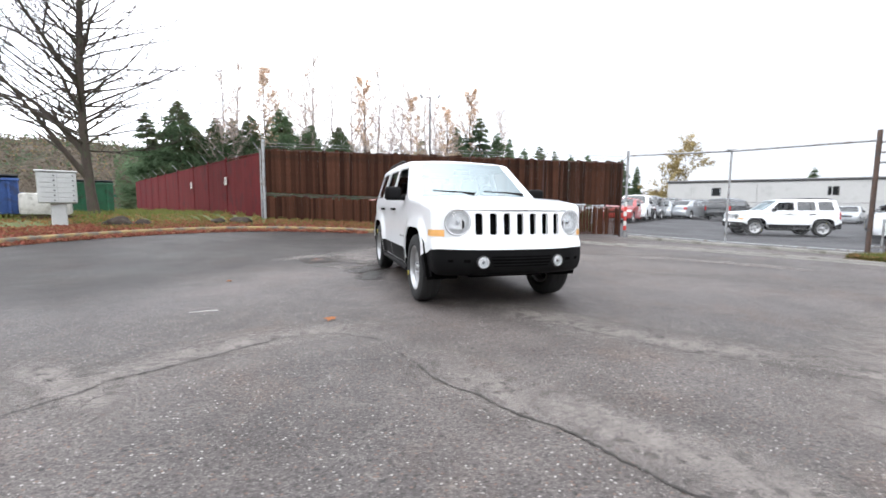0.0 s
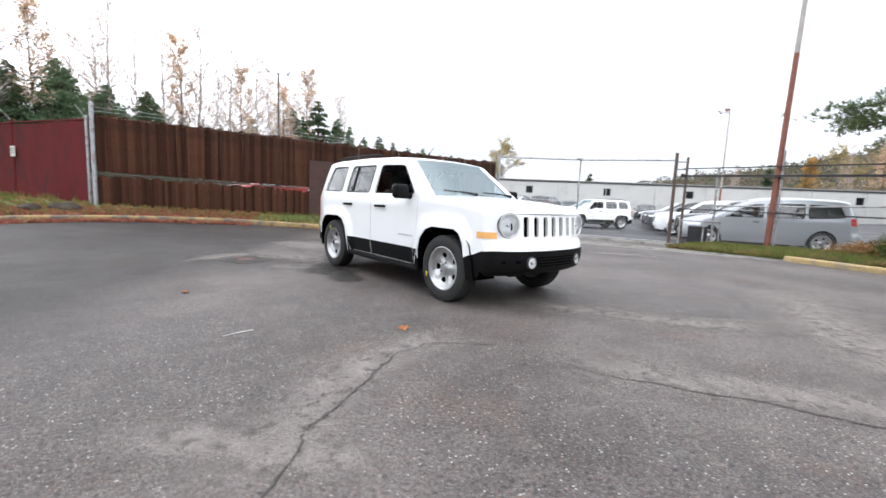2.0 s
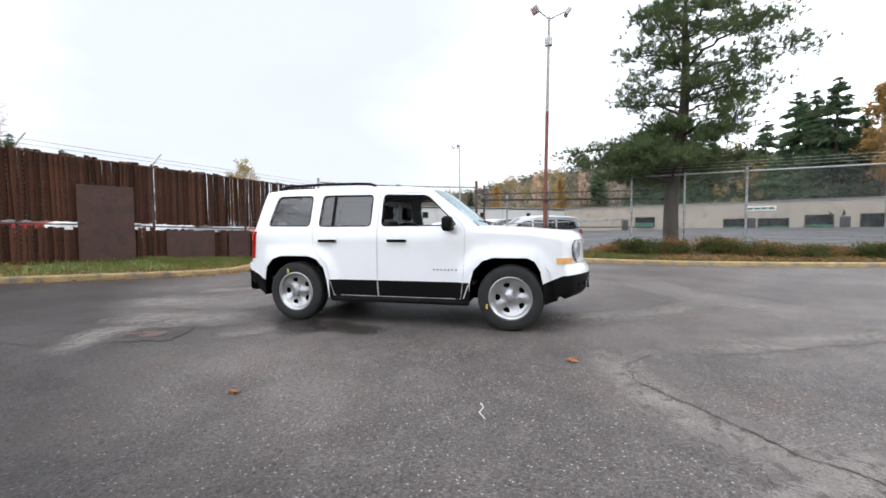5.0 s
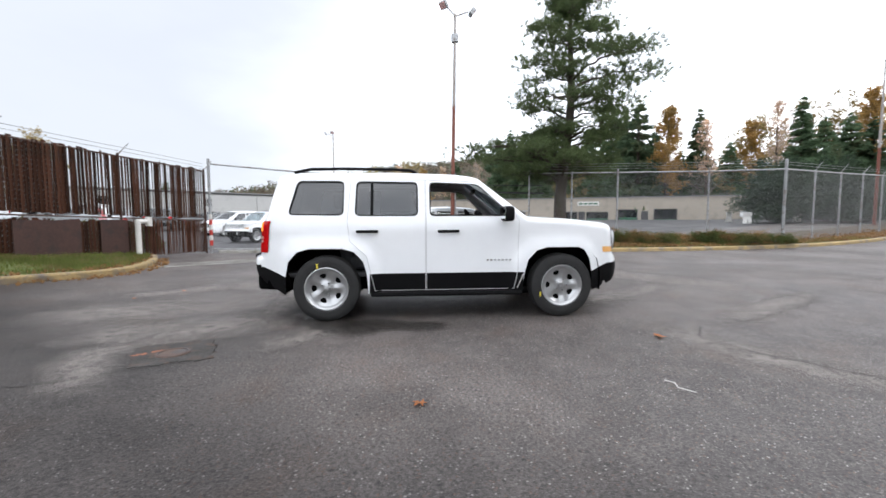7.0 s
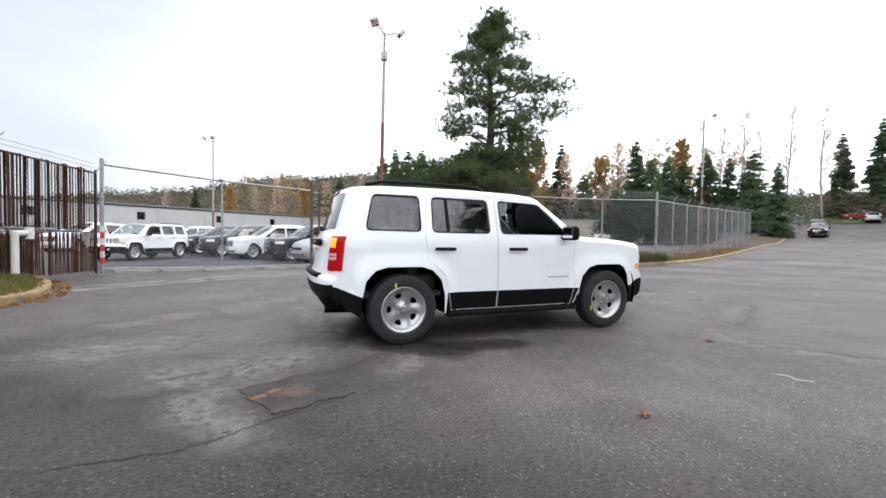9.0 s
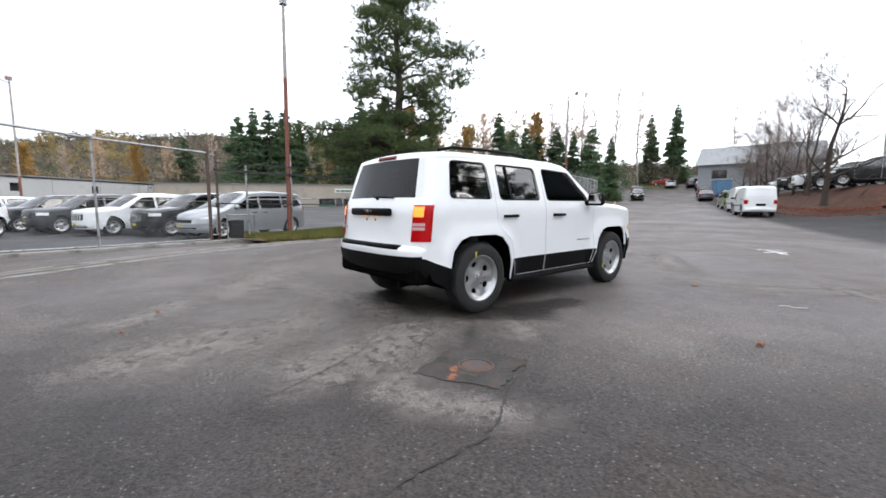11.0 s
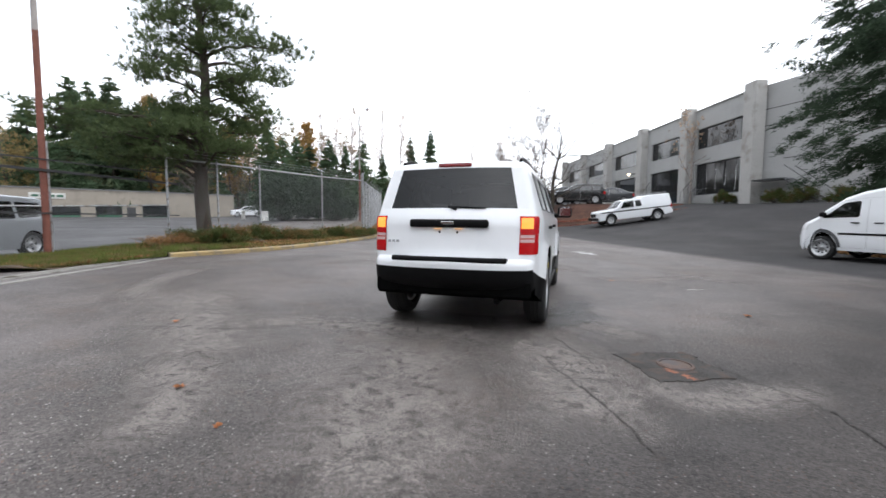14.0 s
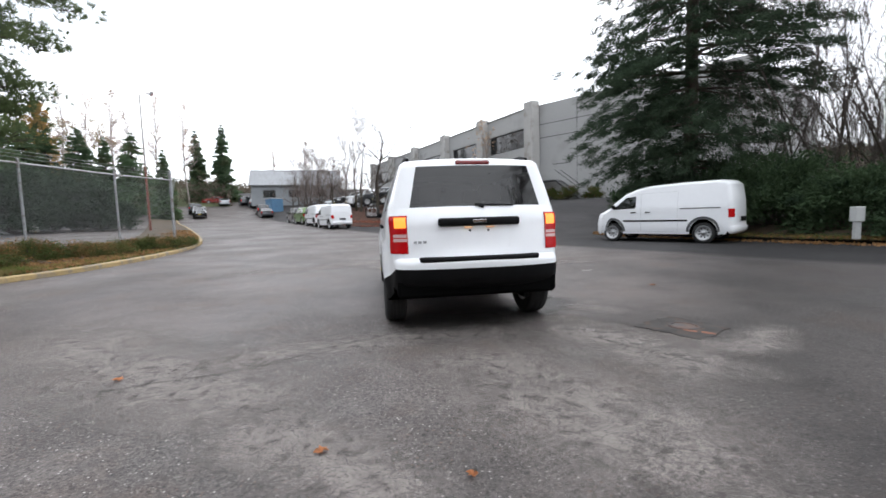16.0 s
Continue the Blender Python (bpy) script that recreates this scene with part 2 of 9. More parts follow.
def film_mat(name, base, dark, rough, most, lo=1.95, hi=2.75):
    """Silt, or damp with shade painted in, on the asphalt: thin and broken towards its edges."""
    m = mat(name, base, rough=rough, var=0.45, scale=7, fine=60, bump=0.7, dark=dark, world_co=True)
    t = m.node_tree
    n = t.nodes
    at = n.new("ShaderNodeAttribute")
    at.attribute_name = "cover"
    geo = n.new("ShaderNodeNewGeometry")
    total = at.outputs["Fac"]
    for sc, amp, fine in ((2.8, 0.9, 3.0), (62.0, 2.6, 5.0)):
        q = n.new("ShaderNodeTexNoise")
        q.inputs["Scale"].default_value, q.inputs["Detail"].default_value = sc, fine
        q.inputs["Roughness"].default_value = 0.5 if fine < 4 else 0.8
        lin(t, geo.outputs["Position"], q.inputs["Vector"])
        ad = n.new("ShaderNodeMath")
        ad.operation = "MULTIPLY_ADD"
        lin(t, q.outputs["Fac"], ad.inputs[0])
        ad.inputs[1].default_value = amp
        lin(t, total, ad.inputs[2])
        total = ad.outputs[0]
    r = n.new("ShaderNodeMapRange")
    r.inputs["From Min"].default_value, r.inputs["From Max"].default_value = lo, hi
    r.inputs["To Max"].default_value = most
    lin(t, total, r.inputs["Value"])
    tr, mx = n.new("ShaderNodeBsdfTransparent"), n.new("ShaderNodeMixShader")
    lin(t, r.outputs["Result"], mx.inputs[0])
    lin(t, tr.outputs[0], mx.inputs[1])
    lin(t, n["Principled BSDF"].outputs[0], mx.inputs[2])
    lin(t, mx.outputs[0], n["Material Output"].inputs["Surface"])
    return m


M_SILT = film_mat("pale_silt", (0.230, 0.204, 0.188), (0.110, 0.096, 0.088), 0.75, 0.66)
# this dark film carries damp and the car's shade in one colour
M_DAMP_SHADE = film_mat("damp_shaded_asphalt", (0.022, 0.019, 0.017), (0.040, 0.032, 0.027), 0.45, 0.75, 1.95, 2.6)
M_CONC = mat("kerb_concrete", (0.27, 0.26, 0.24), rough=0.85, var=0.25, scale=1.5, fine=30, bump=0.4, dark=(0.13, 0.12, 0.10), world_co=True)
M_KERB = mat("worn_yellow_kerb", (0.37, 0.27, 0.125), rough=0.8, var=0.3, scale=2.0, fine=25, bump=0.4, dark=(0.24, 0.20, 0.14), dark_at=0.04, world_co=True)
M_KERB_OLD = mat("old_kerb", (0.28, 0.20, 0.09), rough=0.85, var=0.3, scale=2.0, fine=25, bump=0.4, dark=(0.13, 0.11, 0.09), dark_at=0.06, world_co=True)
M_GRASS = mat("verge_turf", (0.105, 0.130, 0.038), rough=0.9, var=0.45, scale=1.2, fine=30, bump=0.6, dark=(0.10, 0.075, 0.04), dark_at=-0.02, world_co=True)
M_SOIL = mat("leafy_soil", (0.075, 0.050, 0.032), rough=0.95, var=0.45, scale=1.3, fine=24, bump=0.7, dark=(0.05, 0.055, 0.02), dark_at=0.0, world_co=True)
M_BARK_DUST = mat("bark_mulch", (0.075, 0.034, 0.022), rough=0.95, var=0.4, scale=1.6, fine=26, bump=0.8, dark=(0.11, 0.05, 0.03), world_co=True)
M_BLADE = leaf_mat("grass_blades", (0.145, 0.170, 0.048), other=(0.23, 0.18, 0.085), scale=1.5, fine=20)
M_LEAF_RED = leaf_mat("fallen_red_leaves", (0.27, 0.095, 0.065), other=(0.30, 0.17, 0.10), scale=4, fine=30, through=0.3)
M_LEAF_TAN = leaf_mat("fallen_tan_leaves", (0.30, 0.17, 0.075), other=(0.16, 0.09, 0.05), scale=4, fine=30, through=0.3)
M_SHRUB = leaf_mat("shrub_leaves", (0.075, 0.095, 0.030), other=(0.17, 0.085, 0.04), scale=2, fine=14, through=0.3)
M_ROCK = mat("boulder_stone", (0.050, 0.039, 0.032), rough=0.95, var=0.35, scale=4, fine=30, bump=0.7, dark=(0.075, 0.066, 0.055), spec=0.15)
M_SLAT = mat("rusty_brown_slat", (0.060, 0.026, 0.016), rough=0.9, spec=0.12, var=0.45, scale=3.0, fine=30, bump=0.4, dark=(0.036, 0.026, 0.018), rnd=0.5, stretch=(1, 1, 0.35))
M_BOARD = mat("dark_brown_board", (0.048, 0.021, 0.016), rough=0.75, var=0.3, scale=2.0, fine=20, bump=0.3, dark=(0.028, 0.016, 0.013))
M_RED = mat("faded_red_panel", (0.105, 0.017, 0.019), rough=0.9, spec=0.12, var=0.2, scale=1.5, fine=25, bump=0.25, dark=(0.075, 0.020, 0.022), stretch=(1, 1, 0.5))
M_GALV = mat("galvanised_steel", (0.36, 0.37, 0.38), rough=0.5, metal=0.6, var=0.2, scale=5, fine=50, bump=0.1, dark=(0.22, 0.19, 0.17))
M_RUSTY = mat("rusted_steel", (0.105, 0.070, 0.056), rough=0.75, metal=0.2, var=0.35, scale=5, fine=40, bump=0.3, dark=(0.08, 0.07, 0.07))
M_POLE_RED = mat("red_brown_pole", (0.190, 0.066, 0.044), rough=0.7, var=0.25, scale=4, fine=30, bump=0.25, dark=(0.15, 0.05, 0.035))
M_POLE_GREY = mat("grey_pole_paint", (0.33, 0.30, 0.28), rough=0.6, var=0.2, scale=4, fine=30, bump=0.15)
M_WIRE = mat("fence_wire", (0.20, 0.205, 0.21), rough=0.5, metal=0.5, var=0.15, bump=0)
M_BLACKSTEEL = mat("black_steel", (0.018, 0.018, 0.020), rough=0.5, var=0.3, bump=0.1)
M_WHITEPAINT = mat("weathered_white_paint", (0.62, 0.61, 0.58), rough=0.55, var=0.12, scale=4, fine=30, bump=0.12, dark=(0.42, 0.40, 0.36), dark_at=-0.05)
M_REDPAINT = mat("red_warning_paint", (0.50, 0.045, 0.035), rough=0.5, var=0.2, bump=0.1)
M_GREENBIN = mat("green_bin_paint", (0.020, 0.115, 0.060), rough=0.5, var=0.25, scale=3, fine=30, bump=0.2, dark=(0.03, 0.07, 0.045))
M_BLUEBIN = mat("blue_bin_paint", (0.030, 0.075, 0.24), rough=0.5, var=0.25, scale=3, fine=30, bump=0.2, dark=(0.03, 0.05, 0.13))
M_GREYBOX = mat("pale_grey_metal", (0.46, 0.47, 0.46), rough=0.45, var=0.1, scale=4, fine=30, bump=0.08)
M_WALL_GREY = mat("grey_tilt_up_concrete", (0.40, 0.40, 0.39), rough=0.85, var=0.07, scale=0.3, fine=12, bump=0.2, dark=(0.355, 0.35, 0.34), dark_at=-0.04, world_co=True)
M_PILASTER = mat("pale_concrete_pilaster", (0.43, 0.42, 0.40), rough=0.85, var=0.12, scale=0.6, fine=14, bump=0.2, dark=(0.30, 0.28, 0.25), dark_at=-0.03, world_co=True)
M_WALL_WHITE = mat("white_shed_wall", (0.42, 0.42, 0.41), rough=0.8, var=0.08, scale=0.4, fine=8, bump=0.15, dark=(0.36, 0.36, 0.35), dark_at=-0.04, world_co=True)
M_WALL_BEIGE = mat("beige_block_wall", (0.33, 0.29, 0.24), rough=0.85, var=0.10, scale=0.5, fine=10, bump=0.2, dark=(0.27, 0.24, 0.20), dark_at=-0.03, world_co=True)
M_ROOF = mat("flat_roof_felt", (0.20, 0.20, 0.20), rough=0.9, var=0.2, scale=0.8, fine=12, bump=0.3, world_co=True)
M_TRIM_DARK = mat("dark_trim", (0.035, 0.035, 0.037), rough=0.5, var=0.2, bump=0.05)
M_WINDOW = mat("dark_window_glass", (0.012, 0.014, 0.016), rough=0.06, var=0.2, scale=0.8, fine=4, bump=0.02, spec=0.7)
M_BARK = mat("grey_brown_bark", (0.056, 0.042, 0.033), rough=0.9, var=0.4, scale=6, fine=40, bump=0.8, dark=(0.05, 0.055, 0.03), stretch=(1, 1, 0.3))
M_BARK_PALE = mat("pale_birch_bark", (0.34, 0.30, 0.27), rough=0.85, var=0.3, scale=3, fine=20, bump=0.3, dark=(0.16, 0.13, 0.12))
M_TWIG = mat("bare_twigs", (0.16, 0.125, 0.11), rough=0.9, var=0.3, scale=2, fine=14, bump=0)
M_TWIG_PALE = mat("pale_bare_twigs", (0.40, 0.33, 0.30), rough=0.9, var=0.25, scale=2, fine=14, bump=0)
M_TWIG_DARK = mat("dark_bare_twigs", (0.060, 0.048, 0.042), rough=0.9, var=0.3, scale=2, fine=14, bump=0)
M_PINE = leaf_mat("pine_needles", (0.105, 0.140, 0.062), other=(0.070, 0.098, 0.052), scale=1.1, fine=9, through=0.35)
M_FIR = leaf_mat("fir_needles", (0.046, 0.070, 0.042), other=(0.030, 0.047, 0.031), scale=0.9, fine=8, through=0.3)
# paler than the near firs: distance haze is put into the needle colour
M_FIR_HAZED = leaf_mat("far_fir_needles", (0.095, 0.145, 0.080), other=(0.115, 0.130, 0.070), scale=0.3, fine=4, through=0.5, rnd=0.3)
M_JUNIPER = leaf_mat("juniper_sprays", (0.058, 0.092, 0.046), other=(0.030, 0.052, 0.030), scale=1.2, fine=10, through=0.3)
M_GOLD = leaf_mat("golden_autumn_leaves", (0.40, 0.25, 0.085), other=(0.33, 0.23, 0.11), scale=0.5, fine=6, through=0.5, rnd=0.2)
M_OLIVE = leaf_mat("olive_gold_leaves", (0.30, 0.235, 0.105), other=(0.22, 0.17, 0.10), scale=0.5, fine=6, through=0.45, rnd=0.25)
M_ORANGE = leaf_mat("pale_orange_leaves", (0.60, 0.42, 0.28), other=(0.52, 0.40, 0.31), scale=0.5, fine=6, through=0.5, rnd=0.2)
M_HILL = mat("wooded_hillside", (0.095, 0.074, 0.054), rough=0.95, var=0.5, scale=0.06, fine=0.6, bump=0.5, dark=(0.045, 0.055, 0.030), world_co=True, depth=1.0)
M_WOOD_BARE = leaf_mat("bare_far_woods", (0.135, 0.110, 0.086), other=(0.100, 0.086, 0.066), scale=0.05, fine=0.5, through=0.3)
M_WOOD_GOLD = leaf_mat("autumn_far_woods", (0.23, 0.17, 0.095), other=(0.18, 0.145, 0.09), scale=0.05, fine=0.5, through=0.3)
M_LAWN = mat("far_lawn", (0.075, 0.090, 0.036), rough=0.95, var=0.3, scale=0.1, fine=2.0, bump=0.2, world_co=True)

# car surfaces
M_CAR_WHITE = mat("white_car_paint", (0.87, 0.885, 0.90), rough=0.28, var=0.015, scale=2, fine=8, bump=0, coat=0.7)
M_CAR_SILVER = mat("silver_blue_car_paint", (0.45, 0.475, 0.50), rough=0.32, metal=0.45, var=0.03, scale=2, fine=60, bump=0, coat=0.7)
M_CAR_BLACK = mat("black_car_paint", (0.012, 0.013, 0.015), rough=0.22, var=0.05, scale=2, fine=60, bump=0, coat=0.8)
M_CAR_GREY = mat("dark_grey_car_paint", (0.05, 0.054, 0.06), rough=0.3, metal=0.4, var=0.05, scale=2, fine=60, bump=0, coat=0.7)
M_CAR_RED = mat("red_car_paint", (0.36, 0.025, 0.022), rough=0.28, var=0.05, scale=2, fine=60, bump=0, coat=0.7)
M_CAR_GREEN = mat("green_car_paint", (0.10, 0.20, 0.045), rough=0.35, var=0.05, scale=2, fine=60, bump=0, coat=0.6)
M_PLASTIC = mat("black_plastic", (0.006, 0.006, 0.0065), rough=0.55, spec=0.10, var=0.25, scale=6, fine=120, bump=0.15, depth=0.002)
M_RUBBER = mat("tyre_rubber", (0.017, 0.017, 0.017), rough=0.8, var=0.3, scale=8, fine=80, bump=0.3, depth=0.003)
M_ALLOY = mat("silver_wheel_alloy", (0.46, 0.465, 0.47), rough=0.30, metal=0.75, var=0.06, scale=6, fine=40, bump=0)
M_CHROME = mat("chrome", (0.82, 0.83, 0.84), rough=0.08, metal=1.0, var=0.03, bump=0)
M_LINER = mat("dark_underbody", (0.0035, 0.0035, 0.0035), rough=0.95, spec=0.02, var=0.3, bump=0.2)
M_SEATCLOTH = mat("grey_seat_cloth", (0.055, 0.055, 0.058), rough=0.9, var=0.2, scale=8, fine=150, bump=0.3)
M_GAP = mat("panel_gap", (0.55, 0.555, 0.56), rough=0.8, var=0.1, bump=0)
M_GLASS = glass_mat("clear_car_glass", (0.86, 0.93, 0.92), clear=0.88)
M_TINT = glass_mat("tinted_car_glass", (0.30, 0.33, 0.35), clear=0.45)
M_WINDSHIELD = glass_mat("windshield_glass", (0.84, 0.93, 0.94), clear=0.85, ior=4.4, gloss=(0.82, 0.95, 0.98))
M_TINT_REAR = glass_mat("dark_rear_glass", (0.26, 0.28, 0.30), clear=0.40, ior=1.55)
M_LENS = glass_mat("clear_lamp_lens", (0.95, 0.96, 0.97), clear=0.97, ior=1.45)
M_REFLECTOR = mat("lamp_reflector", (0.90, 0.91, 0.92), rough=0.25, metal=0.12, var=0.15, scale=30, fine=60, bump=0.2)
M_AMBER = mat("amber_lens", (0.85, 0.46, 0.16), rough=0.15, var=0.1, scale=30, fine=90, bump=0.1, coat=0.5)
M_REDLENS = mat("red_lamp_lens", (0.46, 0.004, 0.006), rough=0.25, var=0.1, scale=30, fine=90, bump=0.1, coat=0.08, spec=0.2)
M_REDGLOW = glow_mat("lit_tail_lamp", (0.7, 0.10, 0.03), (1.0, 0.33, 0.04), 1.25)
M_DARKRED = mat("dark_red_lens", (0.16, 0.010, 0.012), rough=0.18, var=0.1, bump=0.05, coat=0.4)
M_PALELENS = mat("pale_reverse_lens", (0.62, 0.38, 0.36), rough=0.15, var=0.1, scale=20, fine=90, bump=0.1, coat=0.5)
M_LAMPGLOW = glow_mat("lit_wall_lamp", (0.9, 0.8, 0.6), (1.0, 0.82, 0.55), 6.0)
M_YELLOW = mat("yellow_plastic", (0.62, 0.50, 0.05), rough=0.5, var=0.1, bump=0.05)
M_TARP = mat("dirty_white_sheet", (0.50, 0.49, 0.46), rough=0.7, var=0.2, scale=3, fine=20, bump=0.4, dark=(0.30, 0.29, 0.26))

# ---------------------------------------------------------------- building helpers
def clamp01(v):
    return max(0.0, min(1.0, v))


def ease(v):
    v = clamp01(v)
    return v * v * (3 - 2 * v)


def ground_z(x, y):
    """The lie of the land: a rise to the fence corner, a lower car lot, a drive that climbs to the grey building."""
    z = 0.45 * ease((-0.55 * x + 0.83 * y - 7.0) / 12.0)
    z -= 0.13 * ease((x + 0.3 * y - 10.0) / 4.0) * ease((y - 5.0) / 4.0)
    s, w = 0.66 * x - 0.75 * y, -0.75 * x - 0.66 * y
    z += 2.2 * ease((w - 4.0) / 20.0) * ease(s / 12.0)
    z += 0.8 * ease((s - 8.0) / 40.0) + 7.5 * ease((s - 45.0) / 80.0) * ease((-y - 20.0) / 20.0)
    return z


def lie(x, y):
    """The height of the built ground sheet, which is flat between half-metre marks."""
    i, j = math.floor(x * 2) / 2, math.floor(y * 2) / 2
    u, v = (x - i) * 2, (y - j) * 2
    a, b, c, d = ground_z(i, j), ground_z(i + 0.5, j), ground_z(i + 0.5, j + 0.5), ground_z(i, j + 0.5)
    return max((1 - u) * (1 - v) * a + u * (1 - v) * b + u * v * c + (1 - u) * v * d, a + u * (b - a) + v * (c - b) if u > v else a + v * (d - a) + u * (c - d))


def link_mesh(name, verts, faces, materials, parent=None, label="", smooth=False):
    me = bpy.data.meshes.new(name)
    me.from_pydata(verts, [], faces)
    for m in materials if isinstance(materials, (list, tuple)) else [materials]:
        me.materials.append(m)
    if smooth:
        me.shade_smooth()
    ob = new(name, me)
    if parent:
        ob.parent = parent
    if label:
        ob["label"] = label
    return ob


def part(name, bm, material, parent=None, label="", smooth=False, angle=None):
    """Link a bmesh as one mesh object, under a thing or a part where one is given."""
    me = bpy.data.meshes.new(name)
    bmesh.ops.recalc_face_normals(bm, faces=bm.faces[:])
    bm.to_mesh(me)
    bm.free()
    me.materials.append(material)
    if smooth:
        me.shade_smooth()
        if angle:
            me.set_sharp_from_angle(angle=radians(angle))
    ob = new(name, me)
    if parent:
        ob.parent = parent
    if label:
        ob["label"] = label
    return ob


def thing(name, label, category, group="", m=None):
    ob = tagged(new(name), label, category, group)
    ob.empty_display_size = 0.2
    if m is not None:
        ob.matrix_basis = m
    return ob


def box(bm, c, s, bevel=0.0, m=None, seg=1):
    """A box about c with the sizes s, its edges rounded, added to bm."""
    r = bmesh.ops.create_cube(bm, size=1.0)
    vs = r["verts"]
    for v in vs:
        v.co = Vector((v.co.x * s[0] + c[0], v.co.y * s[1] + c[1], v.co.z * s[2] + c[2]))
    if bevel:
        es = list({e for v in vs for e in v.link_edges})
        vs = list({v for f in bmesh.ops.bevel(bm, geom=es, offset=bevel, segments=seg, affect="EDGES", profile=0.5)["faces"] for v in f.verts} | {v for v in vs if v.is_valid})
    if m is not None:
        for v in vs:
            v.co = m @ v.co
    return bm


def tube(bm, a, b, r0, r1=None, n=8, cap=True):
    """A tapered round bar from a to b."""
    a, b = Vector(a), Vector(b)
    r1 = r0 if r1 is None else r1
    d = (b - a).normalized()
    u = d.orthogonal().normalized()
    w = d.cross(u)
    ra = [bm.verts.new(a + (u * math.cos(k * math.tau / n) + w * math.sin(k * math.tau / n)) * r0) for k in range(n)]
    rb = [bm.verts.new(b + (u * math.cos(k * math.tau / n) + w * math.sin(k * math.tau / n)) * r1) for k in range(n)]
    for k in range(n):
        bm.faces.new((ra[k], ra[(k + 1) % n], rb[(k + 1) % n], rb[k]))
    if cap:
        bm.faces.new(ra[::-1])
        bm.faces.new(rb)
    return bm


def lathe(bm, prof, n=24, m=None):
    """Turn the outline (radius, height along y) about the y axis."""
    rings = []
    for r, h in prof:
        rings.append([bm.verts.new((r * math.cos(k * math.tau / n), h, r * math.sin(k * math.tau / n))) for k in range(n)])
    for a, b in zip(rings, rings[1:]):
        for k in range(n):
            bm.faces.new((a[k], a[(k + 1) % n], b[(k + 1) % n], b[k]))
    if m is not None:
        for ring in rings:
            for v in ring:
                v.co = m @ v.co
    return bm


def inside(p, poly):
    x, y = p
    hit = False
    j = len(poly) - 1
    for i in range(len(poly)):
        (xi, yi), (xj, yj) = poly[i], poly[j]
        if (yi > y) != (yj > y) and x < (xj - xi) * (y - yi) / (yj - yi) + xi:
            hit = not hit
        j = i
    return hit


def densify(poly, step, closed=True):
    out = []
    n = len(poly)
    for i in range(n if closed else n - 1):
        a, b = poly[i], poly[(i + 1) % n]
        k = max(1, int(math.dist(a, b) / step))
        out += [(a[0] + (b[0] - a[0]) * j / k, a[1] + (b[1] - a[1]) * j / k) for j in range(k)]
    if not closed:
        out.append(poly[-1])
    return out


def round_poly(poly, r, seg=4):
    """Round each corner of a closed outline."""
    out = []
    n = len(poly)
    for i in range(n):
        p, a, b = Vector(poly[i]), Vector(poly[i - 1]), Vector(poly[(i + 1) % n])
        d1, d2 = (a - p), (b - p)
        q = min(r, d1.length * 0.45, d2.length * 0.45)
        p1, p2 = p + d1.normalized() * q, p + d2.normalized() * q
        for k in range(seg + 1):
            t = k / seg
            out.append(tuple(p1 * (1 - t) ** 2 + p * 2 * t * (1 - t) + p2 * t * t))
    return out


def sheet(outline, holes, put, step, cuts=(), keep=None):
    """Triangles that fill an outline with holes in the plane, each point then placed in space by put(u, v)."""
    from mathutils.geometry import delaunay_2d_cdt
    pts, edges = [], []

    def ring(poly, closed=True):
        k = len(pts)
        q = densify(poly, step, closed)
        pts.extend(q)
        m = len(q)
        edges.extend((k + i, k + (i + 1) % m) for i in range(m if closed else m - 1))

    ring(outline)
    for h in holes:
        ring(h)
    for c in cuts:
        ring(c, False)
    xs, ys = [p[0] for p in outline], [p[1] for p in outline]
    x = min(xs) + step * 0.5
    while x < max(xs):
        y = min(ys) + step * 0.5
        while y < max(ys):
            if inside((x, y), outline) and not any(inside((x, y), h) for h in holes):
                pts.append((x, y))
            y += step
        x += step
    vs, _, fs, *_ = delaunay_2d_cdt([Vector(p) for p in pts], edges, [], 0, 1e-5)
    good = []
    for f in fs:
        c = (sum(vs[i].x for i in f) / len(f), sum(vs[i].y for i in f) / len(f))
        if inside(c, outline) and not any(inside(c, h) for h in holes) and (keep is None or keep(c)):
            good.append(tuple(f))
    used = sorted({i for f in good for i in f})
    idx = {i: k for k, i in enumerate(used)}
    bm = bmesh.new()
    bv = [bm.verts.new(put(vs[i].x, vs[i].y)) for i in used]
    for f in good:
        try:
            bm.faces.new([bv[idx[i]] for i in f])
        except ValueError:
            pass
    return bm


def thicken(bm, by, toward):
    """Give a sheet a back at the distance by, on the side that toward points to, and close its edges."""
    bm.normal_update()
    t = Vector(toward)
    front = bm.faces[:]
    rim = [e for e in bm.edges if len(e.link_faces) == 1]
    back = {}
    for v in bm.verts[:]:
        n = v.normal if v.normal.dot(t) > 0 else -v.normal
        back[v] = bm.verts.new(v.co + n * by)
    for f in front:
        bm.faces.new([back[v] for v in reversed(f.verts)])
    for e in rim:
        a, b = e.verts
        bm.faces.new((a, b, back[b], back[a]))
    return bm


